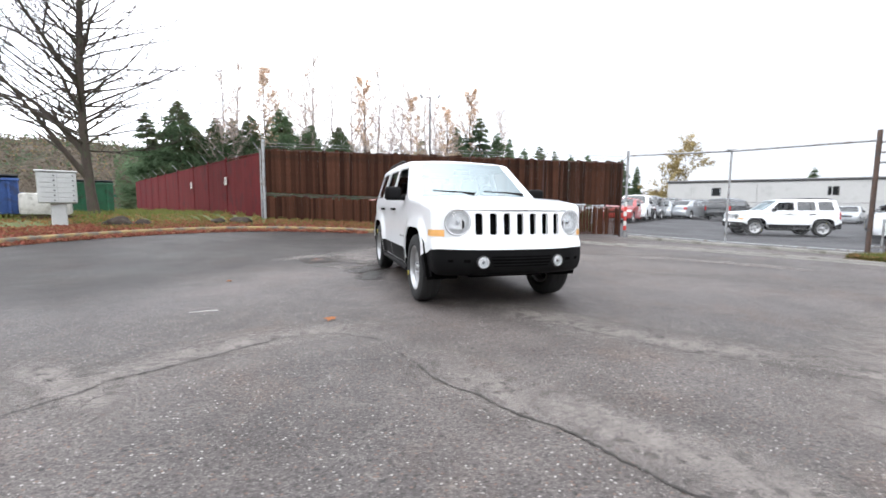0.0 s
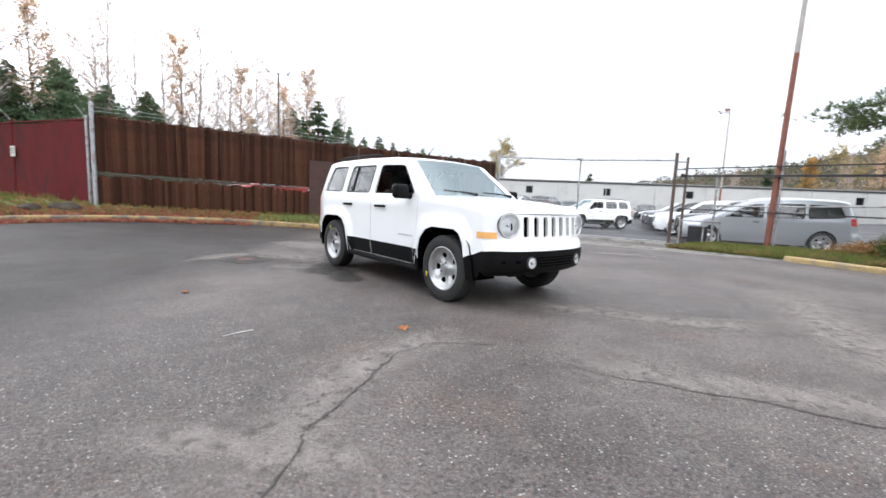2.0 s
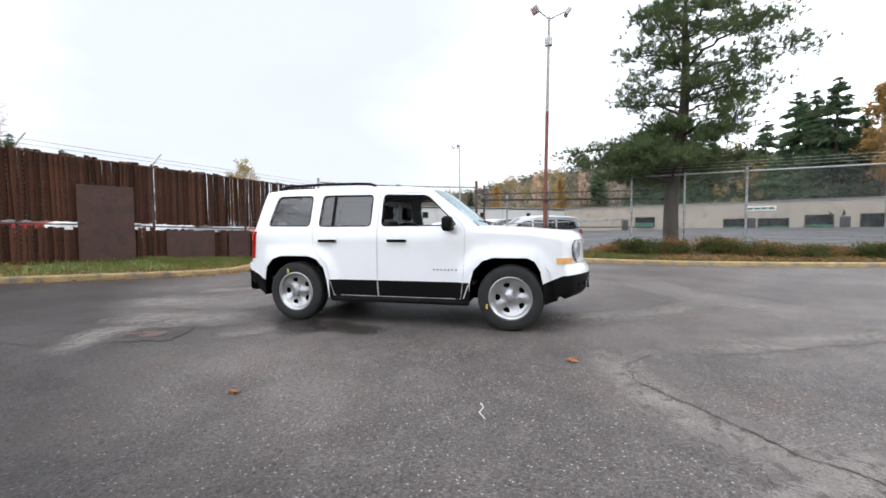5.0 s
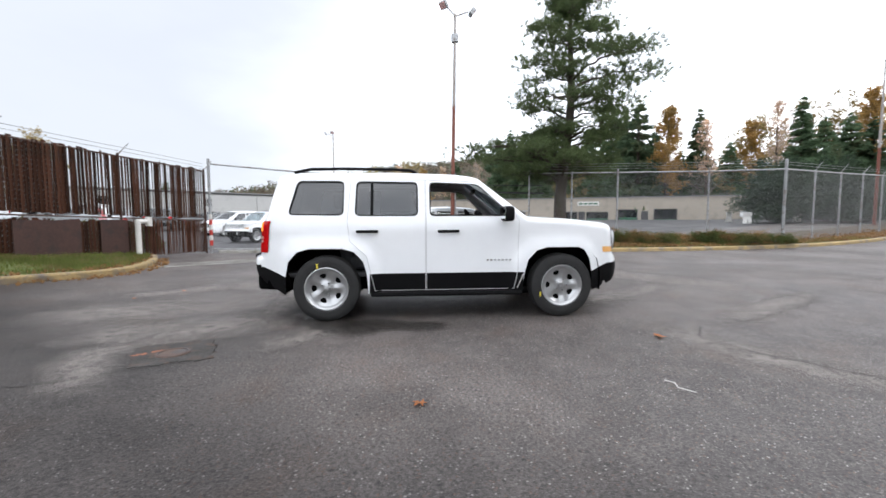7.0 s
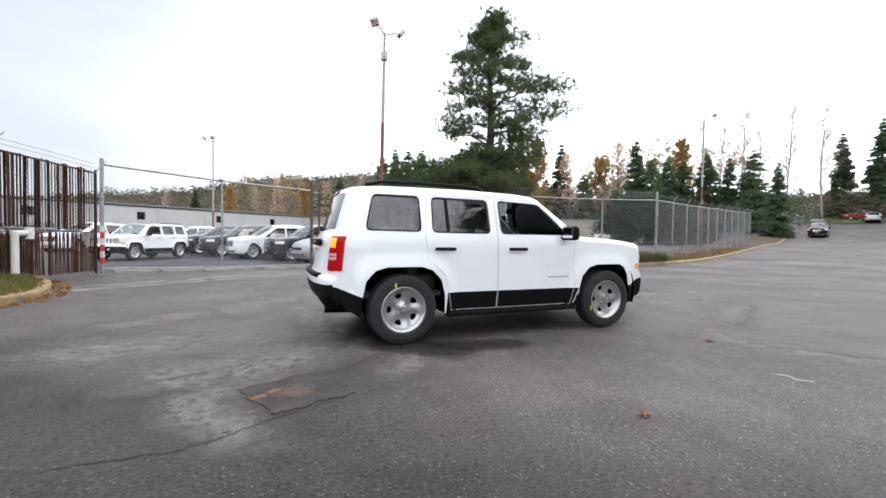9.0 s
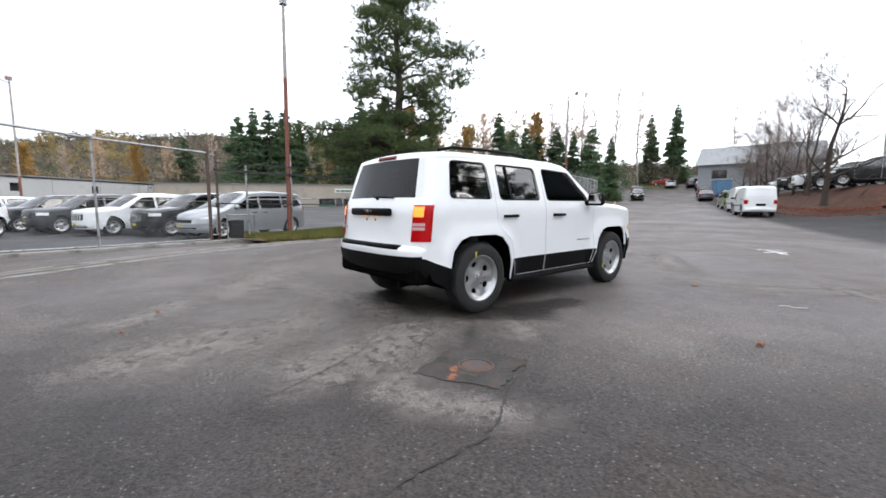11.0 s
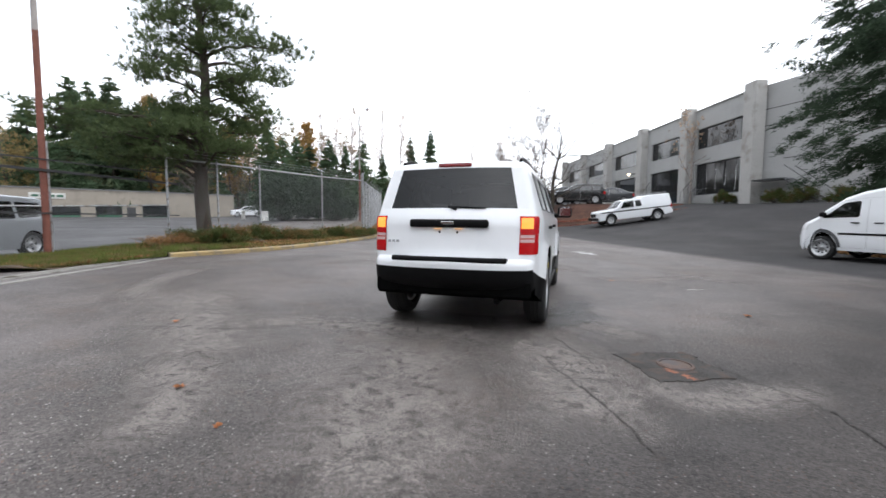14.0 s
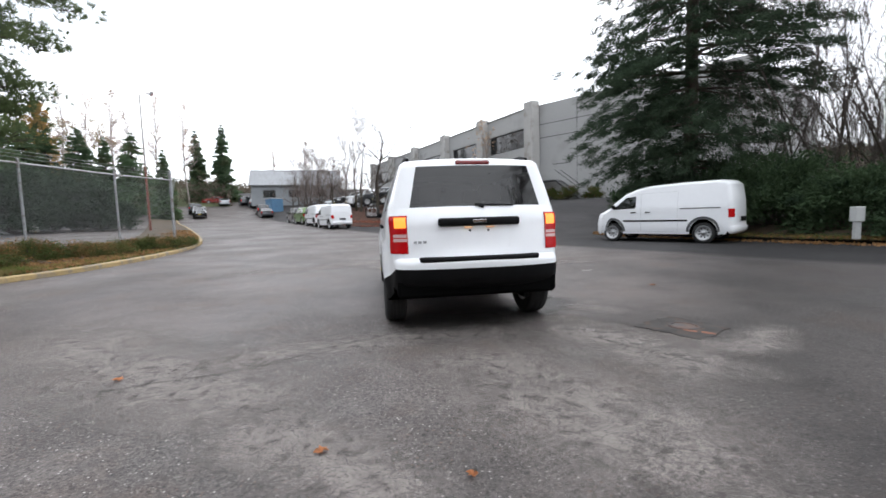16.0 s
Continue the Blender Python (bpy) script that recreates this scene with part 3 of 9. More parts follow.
def sweep_strip(line, prof, name, material, parent=None, lift=0.0, closed=False):
    """A profile of (across, up) carried along a plan line on the ground, across to the line's left."""
    vs, fs = [], []
    n = len(line)
    for i, (x, y) in enumerate(line):
        a, b = line[max(0, i - 1)], line[min(n - 1, i + 1)]
        d = Vector((b[0] - a[0], b[1] - a[1])).normalized()
        for o, u in prof:
            px, py = x - d.y * o, y + d.x * o
            vs.append((px, py, ground_z(x, y) + u + lift))
    k = len(prof)
    for i in range(n - 1):
        for j in range(k - 1):
            fs.append((i * k + j, (i + 1) * k + j, (i + 1) * k + j + 1, i * k + j + 1))
    fs.append(tuple(range(k)))
    fs.append(tuple(range((n - 1) * k, n * k))[::-1])
    return link_mesh(name, vs, fs, material, parent)


def smooth_line(pts, per=8):
    """A smooth curve through plan points."""
    out = []
    n = len(pts)
    P = [Vector(p) for p in pts]
    for i in range(n - 1):
        p0, p1, p2, p3 = P[max(0, i - 1)], P[i], P[i + 1], P[min(n - 1, i + 2)]
        for k in range(per):
            t = k / per
            out.append(tuple(0.5 * (2 * p1 + (p2 - p0) * t + (2 * p0 - 5 * p1 + 4 * p2 - p3) * t * t + (3 * p1 - p0 - 3 * p2 + p3) * t ** 3)))
    out.append(tuple(P[-1]))
    return out


def tri_cloud(name, pos, size, material, parent=None, flat=0.0, seed=1, along=None, slim=0.35):
    """Many small leaf blades, a triangle each, at the places given."""
    rng = np.random.default_rng(seed)
    pos = np.asarray(pos, float)
    n = len(pos)
    d = rng.normal(size=(n, 3))
    if along is not None:
        d = np.asarray(along, float) + d * 0.45
    d[:, 2] *= 1 - flat
    d /= np.linalg.norm(d, axis=1)[:, None] + 1e-9
    q = rng.normal(size=(n, 3))
    q[:, 2] *= 1 - flat
    w = np.cross(d, q)
    w /= np.linalg.norm(w, axis=1)[:, None] + 1e-9
    ln = (size * rng.uniform(0.6, 1.4, n))[:, None]
    v = np.empty((n, 3, 3))
    v[:, 0] = pos - w * ln * slim * 0.5 - d * ln * 0.3
    v[:, 1] = pos + w * ln * slim * 0.5 - d * ln * 0.3
    v[:, 2] = pos + d * ln * 0.7
    me = bpy.data.meshes.new(name)
    me.vertices.add(3 * n)
    me.vertices.foreach_set("co", v.reshape(-1))
    me.loops.add(3 * n)
    me.loops.foreach_set("vertex_index", np.arange(3 * n, dtype=np.int32))
    me.polygons.add(n)
    me.polygons.foreach_set("loop_start", np.arange(0, 3 * n, 3, dtype=np.int32))
    me.update(calc_edges=True)
    me.materials.append(material)
    ob = new(name, me)
    if parent:
        ob.parent = parent
    return ob

# ---------------------------------------------------------------- ground, kerbs, verges
def build_ground():
    def axis():
        near = [i * 0.5 for i in range(-50, 51)]
        far = [25.0]
        while far[-1] < 1500:
            far.append(far[-1] * 1.12 + 0.4)
        return [-v for v in far[:0:-1]] + near + far[1:]
    xs, ys = axis(), axis()
    vs = [(x, y, ground_z(x, y)) for y in ys for x in xs]
    k = len(xs)
    fs = [(j * k + i, j * k + i + 1, (j + 1) * k + i + 1, (j + 1) * k + i) for j in range(len(ys) - 1) for i in range(k - 1)]
    tagged(link_mesh("ground", vs, fs, M_ASPHALT, smooth=True), "worn grey asphalt yard and street with pale aggregate", "asphalt", kind="structure")


build_ground()

# the kerb lines, in plan
KERB_N = smooth_line([(-13.0, 1.5), (-10.0, 6.5), (-8.6, 9.8), (-7.4, 11.6), (-5.6, 12.9), (-3.0, 13.4), (-0.5, 12.9), (1.3, 12.6), (2.9, 13.5), (4.0, 14.6)])
KERB_E = smooth_line([(9.3, 6.3), (9.15, 4.6), (9.4, 2.6), (10.4, -0.4), (12.0, -3.8), (14.4, -7.6), (18.5, -12.6), (24.0, -18.8), (31.0, -26.6), (44.0, -41.0)])
KERB_S = smooth_line([(-16.0, 6.0), (-12.2, 1.2), (-9.6, -1.6), (-7.6, -4.6), (-5.9, -7.2), (-5.6, -8.6), (-7.4, -9.6), (-11.0, -9.4)])
KERB_B = smooth_line([(0.5, -27.8), (3.2, -24.8), (5.6, -22.4), (7.6, -21.3), (9.6, -21.6), (11.8, -23.4), (16.6, -28.6), (24.0, -38.0)])
GUTTER = smooth_line([(9.3, 6.2), (7.6, 8.6), (5.7, 10.9), (3.4, 12.6), (2.2, 13.0)])
KERB_PROF = [(0.0, -0.05), (0.0, 0.09), (0.015, 0.115), (0.045, 0.125), (0.13, 0.125), (0.15, 0.11), (0.15, -0.05)]

tagged(sweep_strip(KERB_N, KERB_PROF, "kerb", M_KERB_OLD), "stained ochre concrete kerb with fallen leaves", "kerb", kind="structure")
tagged(sweep_strip(KERB_E[::-1], [(-o, u) for o, u in KERB_PROF], "kerb_east", M_KERB), "worn yellow-painted concrete kerb", "kerb", kind="structure")
for off, name, label in ((0.0, "gutter", "flush concrete edge strip beside the asphalt"), (-0.42, "gate_track", "worn concrete gate track sunk in the asphalt"), (-0.66, "gate_track_outer", "worn concrete gate track sunk in the asphalt")):
    w = 0.075 if off == 0.0 else 0.05
    tagged(sweep_strip(GUTTER, [(off - w, -0.02), (off - w, 0.012), (off - w * 0.3, 0.007), (off + w * 0.3, 0.007), (off + w, 0.014), (off + w, -0.02)], name, M_CONC), label, "gutter", kind="structure")


def verge(name, edge, depth, side, material, label, crown=0.2, rows=14, noise_h=0.05, lift=0.105):
    """Ground behind a kerb: a strip that rises gently away from the kerb line."""
    vs, fs = [], []
    n = len(edge)
    for i, (x, y) in enumerate(edge):
        a, b = edge[max(0, i - 2)], edge[min(n - 1, i + 2)]
        d = Vector((b[0] - a[0], b[1] - a[1])).normalized()
        nx, ny = -d.y * side, d.x * side
        dep = depth(i / (n - 1)) if callable(depth) else depth
        for j in range(rows):
            t = j / (rows - 1)
            o = 0.14 + (dep - 0.14) * t ** 1.5
            px, py = x + nx * o, y + ny * o
            z = ground_z(px, py) + lift + crown * ease(o / 3.0) + noise_h * noise.noise((px * 1.3, py * 1.3, 0)) * ease(o)
            vs.append((px, py, z))
    for i in range(n - 1):
        for j in range(rows - 1):
            q = (i * rows + j, i * rows + j + 1, (i + 1) * rows + j + 1, (i + 1) * rows + j)
            fs.append(q)
    return tagged(link_mesh(name, vs, fs, material, smooth=True), label, "verge", kind="structure")


verge("verge_north", KERB_N, lambda t: 24.0 if t < 0.5 else 24.0 - 20.5 * ease((t - 0.5) / 0.2), 1, M_GRASS, "damp grass verge behind the kerb strewn with leaves", crown=0.10)
verge("verge_east", KERB_E, lambda t: 4.6 - 1.6 * ease(t / 0.6), 1, M_SOIL, "low mound of soil, weeds and grass behind the yellow kerb", crown=0.22)


def gate_verge():
    """The grass round the lamp pole, between the gate track and the fence."""
    edge = [(9.3, 6.3), (8.95, 7.4), (8.45, 8.8), (9.5, 9.7), (11.1, 9.2), (12.0, 8.0), (12.5, 5.0), (12.7, 3.5), (10.4, 4.4)]
    track = [Vector(p) for p in GUTTER]

    def put(u, v):
        d = min((Vector((u, v)) - p).length for p in track)
        return (u, v, ground_z(u, v) - 0.01 + 0.14 * ease((d - 0.35) / 1.6) + 0.03 * noise.noise((u * 2, v * 2, 0)))
    tagged(part("verge_gate", sheet(edge, [], put, 0.35), M_SOIL, smooth=True), "rough grass verge round the lamp pole by the gate", "verge", kind="structure")


gate_verge()
verge("bank_south", KERB_S, lambda t: 9.0 - 7.4 * ease((t - 0.42) / 0.22), -1, M_SOIL, "leaf-strewn bank under the evergreens", crown=0.5)


def street_bank():
    """A mulch bank from the street up to the level car park before the grey building."""
    TOP = 2.3
    for name, offs, material, label, category in (("bank_street", [0.0, 0.15, 0.6, 1.2, 1.9, 2.6, 3.2, 3.7], M_BARK_DUST, "bank of reddish bark mulch below the upper car park", "bank"),
                                                  ("upper_lot", [3.7, 6.0, 9.0, 14.0], M_ASPHALT, "asphalt of the upper car park", "asphalt")):
        vs, fs = [], []
        n, k = len(KERB_B), len(offs)
        for i, (x, y) in enumerate(KERB_B):
            a, b = KERB_B[max(0, i - 2)], KERB_B[min(n - 1, i + 2)]
            d = Vector((b[0] - a[0], b[1] - a[1])).normalized()
            for o in offs:
                px, py = x + d.y * o, y - d.x * o
                g = ground_z(px, py)
                top = max(g + (TOP - g) * ease(i / 9.0), g + 0.02)
                z = g + (top - g) * ease(o / 3.7) + (0.06 * noise.noise((px, py, 0)) if 0.2 < o < 3.5 else 0) - (0.04 if o == 0 else 0)
                vs.append((px, py, z))
        fs = [(i * k + j, i * k + j + 1, (i + 1) * k + j + 1, (i + 1) * k + j) for i in range(n - 1) for j in range(k - 1)]
        tagged(link_mesh(name, vs, fs, material, smooth=True), label, category, kind="structure")


street_bank()

# ---------------------------------------------------------------- fences and gate
def wires(name, line, z0, z1, parent, pitch=0.075, r=0.0021):
    """Chain link: wires that run slantwise up and down between two heights along a plan line."""
    vs, fs = [], []
    for (x0, y0), (x1, y1) in zip(line, line[1:]):
        L = math.dist((x0, y0), (x1, y1))
        dx, dy = (x1 - x0) / L, (y1 - y0) / L
        H = z1 - z0
        k = -H
        while k < L:
            for s in (0, 1):
                a, b = max(k, 0.0), min(k + H, L)
                if b - a > 0.02:
                    za, zb = z0 + (a - k), z0 + (b - k)
                    if s:
                        za, zb = z1 - (a - k), z1 - (b - k)
                    pa = Vector((x0 + dx * a, y0 + dy * a, ground_z(x0 + dx * a, y0 + dy * a) + za))
                    pb = Vector((x0 + dx * b, y0 + dy * b, ground_z(x0 + dx * b, y0 + dy * b) + zb))
                    i = len(vs)
                    o = 0.003 * (1 if s else -1)
                    for p in (pa, pb):
                        vs.extend(((p.x - dy * (o + r), p.y + dx * (o + r), p.z - r), (p.x - dy * (o - r), p.y + dx * (o - r), p.z - r), (p.x - dy * o, p.y + dx * o, p.z + r)))
                    fs.extend(((i, i + 1, i + 4, i + 3), (i + 1, i + 2, i + 5, i + 4), (i + 2, i, i + 3, i + 5)))
            k += pitch
    ob = link_mesh(name, vs, fs, M_WIRE, parent)
    ob["kind"] = "stuff"
    return ob


def rail(name, line, z, r, material, parent, n=8, level=False):
    bm = bmesh.new()
    rings = []
    for i, p in enumerate(line):
        a, b = line[max(0, i - 1)], line[min(len(line) - 1, i + 1)]
        d = Vector((b[0] - a[0], b[1] - a[1], 0)).normalized()
        c = Vector((*p, z if level else ground_z(*p) + z))
        u = Vector((-d.y, d.x, 0))
        rings.append([bm.verts.new(c + u * r * math.cos(math.tau * k / n) + Vector((0, 0, r * math.sin(math.tau * k / n)))) for k in range(n)])
    for a, b in zip(rings, rings[1:]):
        for k in range(n):
            bm.faces.new((a[k], a[(k + 1) % n], b[(k + 1) % n], b[k]))
    bm.faces.new(rings[0])
    bm.faces.new(rings[-1][::-1])
    return part(name, bm, material, parent, smooth=True, angle=40)


def post(x, y, h, r, material, parent, cap=True, lean=(0, 0)):
    bm = bmesh.new()
    z = ground_z(x, y)
    tube(bm, (x, y, z - 0.1), (x + lean[0], y + lean[1], z + h), r, n=10)
    if cap:
        tube(bm, (x + lean[0], y + lean[1], z + h), (x + lean[0], y + lean[1], z + h + r * 0.8), r * 1.12, r * 0.5, n=10)
    return part("post", bm, material, parent, smooth=True, angle=40)


def barb_arm(x, y, z, d, parent, l=0.4):
    bm = bmesh.new()
    tube(bm, (x, y, z), (x + d[0] * l * 0.7, y + d[1] * l * 0.7, z + l * 0.75), 0.018, 0.012, n=5)
    return part("barb_arm", bm, M_GALV, parent)


def slat_mesh(name, h, w, material):
    bm = bmesh.new()
    box(bm, (0, 0, h / 2), (w, 0.008, h), bevel=0.003)
    me = bpy.data.meshes.new(name)
    bm.to_mesh(me)
    bm.free()
    me.materials.append(material)
    return me


FA, FB = (-6.5, 15.1), (6.35, 15.15)      # the slatted fence
rng = random.Random(7)


def slatted_fence():
    f = thing("slatted_fence", "tall chain-link fence with rusty brown vertical slats", "fence")
    L = math.dist(FA, FB)
    dx, dy = (FB[0] - FA[0]) / L, (FB[1] - FA[1]) / L
    H = 2.62
    for x in (-6.5, -4.3, -1.7, 0.91, 3.53, 6.35):
        post(x, 15.14, H + 0.06, 0.032, M_BOARD, f)
        barb_arm(x, 15.12, ground_z(x, 15.12) + H + 0.05, (0.6, -0.5), f)
    line = [(FA[0] + dx * L * k / 8, FA[1] + dy * L * k / 8) for k in range(9)]
    rail("top_rail", line, H, 0.024, M_RUSTY, f)
    rail("middle_rail", line, 1.06, 0.018, M_RUSTY, f)
    wires("chain_link", line, 0.05, H, f, pitch=0.10)
    for z in (H + 0.14, H + 0.24):
        rail("barbed_wire", line, z, 0.006, M_GALV, f, n=4)
    low = [slat_mesh("slat_low", h, 0.150, M_SLAT) for h in (0.94, 0.9, 0.97)]
    high = [slat_mesh("slat_high", h, 0.152, M_SLAT) for h in (1.53, 1.56, 1.50)]
    n = int(L / 0.0868)
    for i in range(n):
        s = (i + 0.5) * L / n
        x, y = FA[0] + dx * s, FA[1] + dy * s
        z = ground_z(x, y)
        for tier, meshes, z0, gone in ((0, low, 0.05, 0.03 if x < 3.8 else 0.75), (1, high, 1.12, 0.015)):
            if rng.random() < gone:
                continue
            ob = new("slat", rng.choice(meshes))
            ob.parent = f
            ob.matrix_basis = Matrix.LocRotScale((x, y - 0.004, z + z0 + rng.uniform(-0.015, 0.02)), Euler((0, rng.gauss(0, 0.012), radians(28 + rng.gauss(0, 7)))), None)
    picket = slat_mesh("picket", 0.98, 0.036, M_SLAT)
    for i in range(44):
        x = 3.82 + 0.057 * i
        if rng.random() < 0.12:
            continue
        ob = new("picket", picket)
        ob.parent = f
        ob.matrix_basis = Matrix.LocRotScale((x, 15.10, ground_z(x, 15.1) + 0.05 + rng.uniform(-0.02, 0.02)), Euler((0, rng.gauss(0, 0.03), radians(rng.gauss(0, 12)))), None)
    for x0, x1, z0, z1 in ((-0.72, 0.42, 0.06, 2.0), (1.15, 2.45, 0.05, 0.95), (2.9, 3.6, 0.05, 1.0)):
        bm = bmesh.new()
        box(bm, ((x0 + x1) / 2, 15.03, ground_z(x0, 15) + (z0 + z1) / 2), (x1 - x0, 0.018, z1 - z0), 0.004)
        part("board", bm, M_BOARD, f, "dark brown plywood board")
    # striped end post and the post of the gate line
    g = thing("striped_post", "steel post with red and white warning bands at the fence end", "post")
    zz = ground_z(6.52, 15.1)
    bm = bmesh.new()
    tube(bm, (6.52, 15.1, zz - 0.1), (6.52, 15.1, zz + 3.05), 0.045, n=10)
    part("shaft", bm, M_GALV, g, smooth=True, angle=40)
    for k in range(6):
        bm = bmesh.new()
        tube(bm, (6.52, 15.1, zz + 0.25 + k * 0.17), (6.52, 15.1, zz + 0.25 + k * 0.17 + 0.165), 0.052, n=12)
        part("band", bm, M_REDPAINT if k % 2 == 0 else M_WHITEPAINT, g, "red band" if k % 2 == 0 else "white band", smooth=True, angle=40)


slatted_fence()

RED_LINE = [(-6.6, 15.2), (-9.4, 18.2), (-13.2, 22.2), (-18.0, 27.2), (-26.4, 36.0)]


def red_fence():
    f = thing("red_fence", "long faded dark red panel fence with barbed wire arms", "fence")
    pts = densify(RED_LINE, 2.4, False)
    for i, (a, b) in enumerate(zip(pts, pts[1:])):
        L = math.dist(a, b)
        d = ((b[0] - a[0]) / L, (b[1] - a[1]) / L)
        vs, fs = [], []
        n = 24
        for k in range(n + 1):
            s = L * k / n
            off = 0.005 * (1 if (k // 6) % 2 else -1)
            x, y = a[0] + d[0] * s, a[1] + d[1] * s
            z = ground_z(a[0], a[1])
            vs += [(x - d[1] * off, y + d[0] * off, z + 0.02), (x - d[1] * off, y + d[0] * off, z + 2.5)]
        fs = [(2 * k, 2 * k + 2, 2 * k + 3, 2 * k + 1) for k in range(n)]
        p = link_mesh("panel", vs, fs, M_RED, f)
        md = p.modifiers.new("thick", "SOLIDIFY")
        md.thickness = 0.006
        post(*a, 2.6, 0.04, M_GALV if i == 0 else M_RED, f)
        barb_arm(a[0], a[1], ground_z(*a) + 2.55, (-0.6, -0.6), f, 0.45)
    rail("top_rail", pts, 2.52, 0.025, M_RED, f)
    for x, y in ((-9.35, 18.0), (-13.3, 22.1)):
        bm = bmesh.new()
        box(bm, (x, y, ground_z(x, y) + 1.62), (0.26, 0.02, 0.32), 0.005, Matrix.Translation((x, y, 0)) @ Matrix.Rotation(radians(-46), 4, "Z") @ Matrix.Translation((-x, -y, 0)))
        s = part("sign", bm, M_WHITEPAINT, f, "small white notice plate")
        bm = bmesh.new()
        for k in range(3):
            box(bm, (x, y - 0.016, ground_z(x, y) + 1.70 - 0.07 * k), (0.17, 0.008, 0.022), 0, Matrix.Translation((x, y, 0)) @ Matrix.Rotation(radians(-46), 4, "Z") @ Matrix.Translation((-x, -y, 0)))
        part("writing_bars", bm, M_TRIM_DARK, s)
    c = thing("corner_post", "galvanised corner post between the two fences", "post")
    post(-6.42, 15.0, 2.95, 0.055, M_GALV, c)


red_fence()

GATE = [(6.6, 15.1), (8.75, 12.98), (10.75, 10.62)]


def lot_gate():
    f = thing("lot_gate", "wide chain-link gate with a single top rail", "gate")
    rail("top_rail", GATE, 2.9, 0.03, M_GALV, f)
    rail("bottom_rail", GATE, 0.12, 0.022, M_GALV, f)
    rail("middle_wire", GATE, 1.35, 0.008, M_GALV, f, n=5)
    wires("chain_link", GATE, 0.12, 1.36, f, pitch=0.075)
    post(8.75, 12.98, 2.92, 0.032, M_GALV, f)
    bm = bmesh.new()
    z = ground_z(8.75, 12.98)
    box(bm, (8.75, 12.98, z + 2.93), (0.3, 0.08, 0.06), 0.015)
    part("bracket", bm, M_GALV, f)
    # the heavy post with its ladder-like side frame
    g = thing("gate_post", "heavy rusty gate post with roller brackets", "post")
    x, y = 10.78, 10.6
    z = ground_z(x, y)
    for k, (ox, oy, h, r, mt) in enumerate(((0, 0, 3.15, 0.055, M_RUSTY), (0.26, -0.22, 3.0, 0.04, M_RUSTY))):
        bm = bmesh.new()
        tube(bm, (x + ox, y + oy, z - 0.1), (x + ox, y + oy, z + h), r, n=10)
        part("upright", bm, mt, g, smooth=True, angle=40)
    for h in (0.25, 1.2, 2.35, 2.6, 2.85):
        bm = bmesh.new()
        box(bm, (x + 0.13, y - 0.11, z + h), (0.36, 0.05, 0.05), 0.01, Matrix.Translation((x + 0.13, y - 0.11, 0)) @ Matrix.Rotation(radians(-40), 4, "Z") @ Matrix.Translation((-x - 0.13, -y + 0.11, 0)))
        part("bracket", bm, M_GALV, g)
    for h in (2.4, 1.22):
        bm = bmesh.new()
        lathe(bm, [(0.0, -0.03), (0.06, -0.03), (0.06, 0.03), (0.0, 0.03)], 14, Matrix.Translation((x + 0.1, y - 0.2, z + h)))
        part("roller", bm, M_BLACKSTEEL, g)
    # cantilever rails of the slid-open gate leaf
    s = thing("sliding_gate_leaf", "black steel rails of a slid-back gate leaf", "gate")
    A, B = (10.95, 10.45), (13.15, 4.4)
    for h0, h1, w in ((2.62, 2.62, 0.024), (2.38, 2.30, 0.045), (1.28, 1.22, 0.028)):
        bm = bmesh.new()
        tube(bm, (*A, z + h0), (*B, z + h1), w, n=4)
        part("beam", bm, M_BLACKSTEEL, s)
    o = thing("gate_operator", "black gate motor cabinet on a concrete pad", "cabinet")
    bm = bmesh.new()
    box(bm, (11.15, 9.85, z + 0.42), (0.42, 0.42, 0.62), 0.03, seg=2)
    part("cabinet_body", bm, M_BLACKSTEEL, o)
    bm = bmesh.new()
    box(bm, (11.15, 9.85, z + 0.05), (0.6, 0.6, 0.12), 0.02)
    part("pad", bm, M_CONC, o)
    bm = bmesh.new()
    for k in range(5):
        box(bm, (10.93, 9.85, z + 0.25 + 0.08 * k), (0.012, 0.3, 0.03), 0.004)
    part("louvre", bm, M_TRIM_DARK, o)
    w = thing("guard_frame", "grey tube guard frame round the gate motor", "barrier")
    for px, py in ((10.85, 9.45), (11.4, 9.3), (10.6, 10.1)):
        bm = bmesh.new()
        tube(bm, (px, py, z - 0.1), (px, py, z + 0.95), 0.024, n=8)
        part("upright", bm, M_GALV, w, smooth=True, angle=40)
    for px, py, r in ((11.4, 9.3, 0.03), (10.6, 10.1, 0.022)):
        bm = bmesh.new()
        tube(bm, (10.85, 9.45, z + 0.9), (px, py, z + 0.9), r, n=8)
        part("crossbar", bm, M_GALV, w, smooth=True, angle=40)
    tagged(sweep_strip(smooth_line([(6.6, 14.9), (8.6, 12.85), (10.6, 10.5), (11.3, 9.0)]), [(-0.12, -0.05), (-0.12, 0.07), (-0.1, 0.09), (0.1, 0.09), (0.12, 0.07), (0.12, -0.05)], "sill", M_CONC), "low concrete sill under the gate", "sill", kind="structure")


lot_gate()

EAST = [(11.35, 9.5), (11.95, 8.0), (12.5, 5.0), (12.9, 1.5), (13.4, -2.0), (13.4, -4.65)]
SOUTH_E = [(13.4, -4.65), (16.6, -8.4), (19.8, -12.1), (23.0, -15.8), (26.2, -19.5), (29.4, -23.3)]


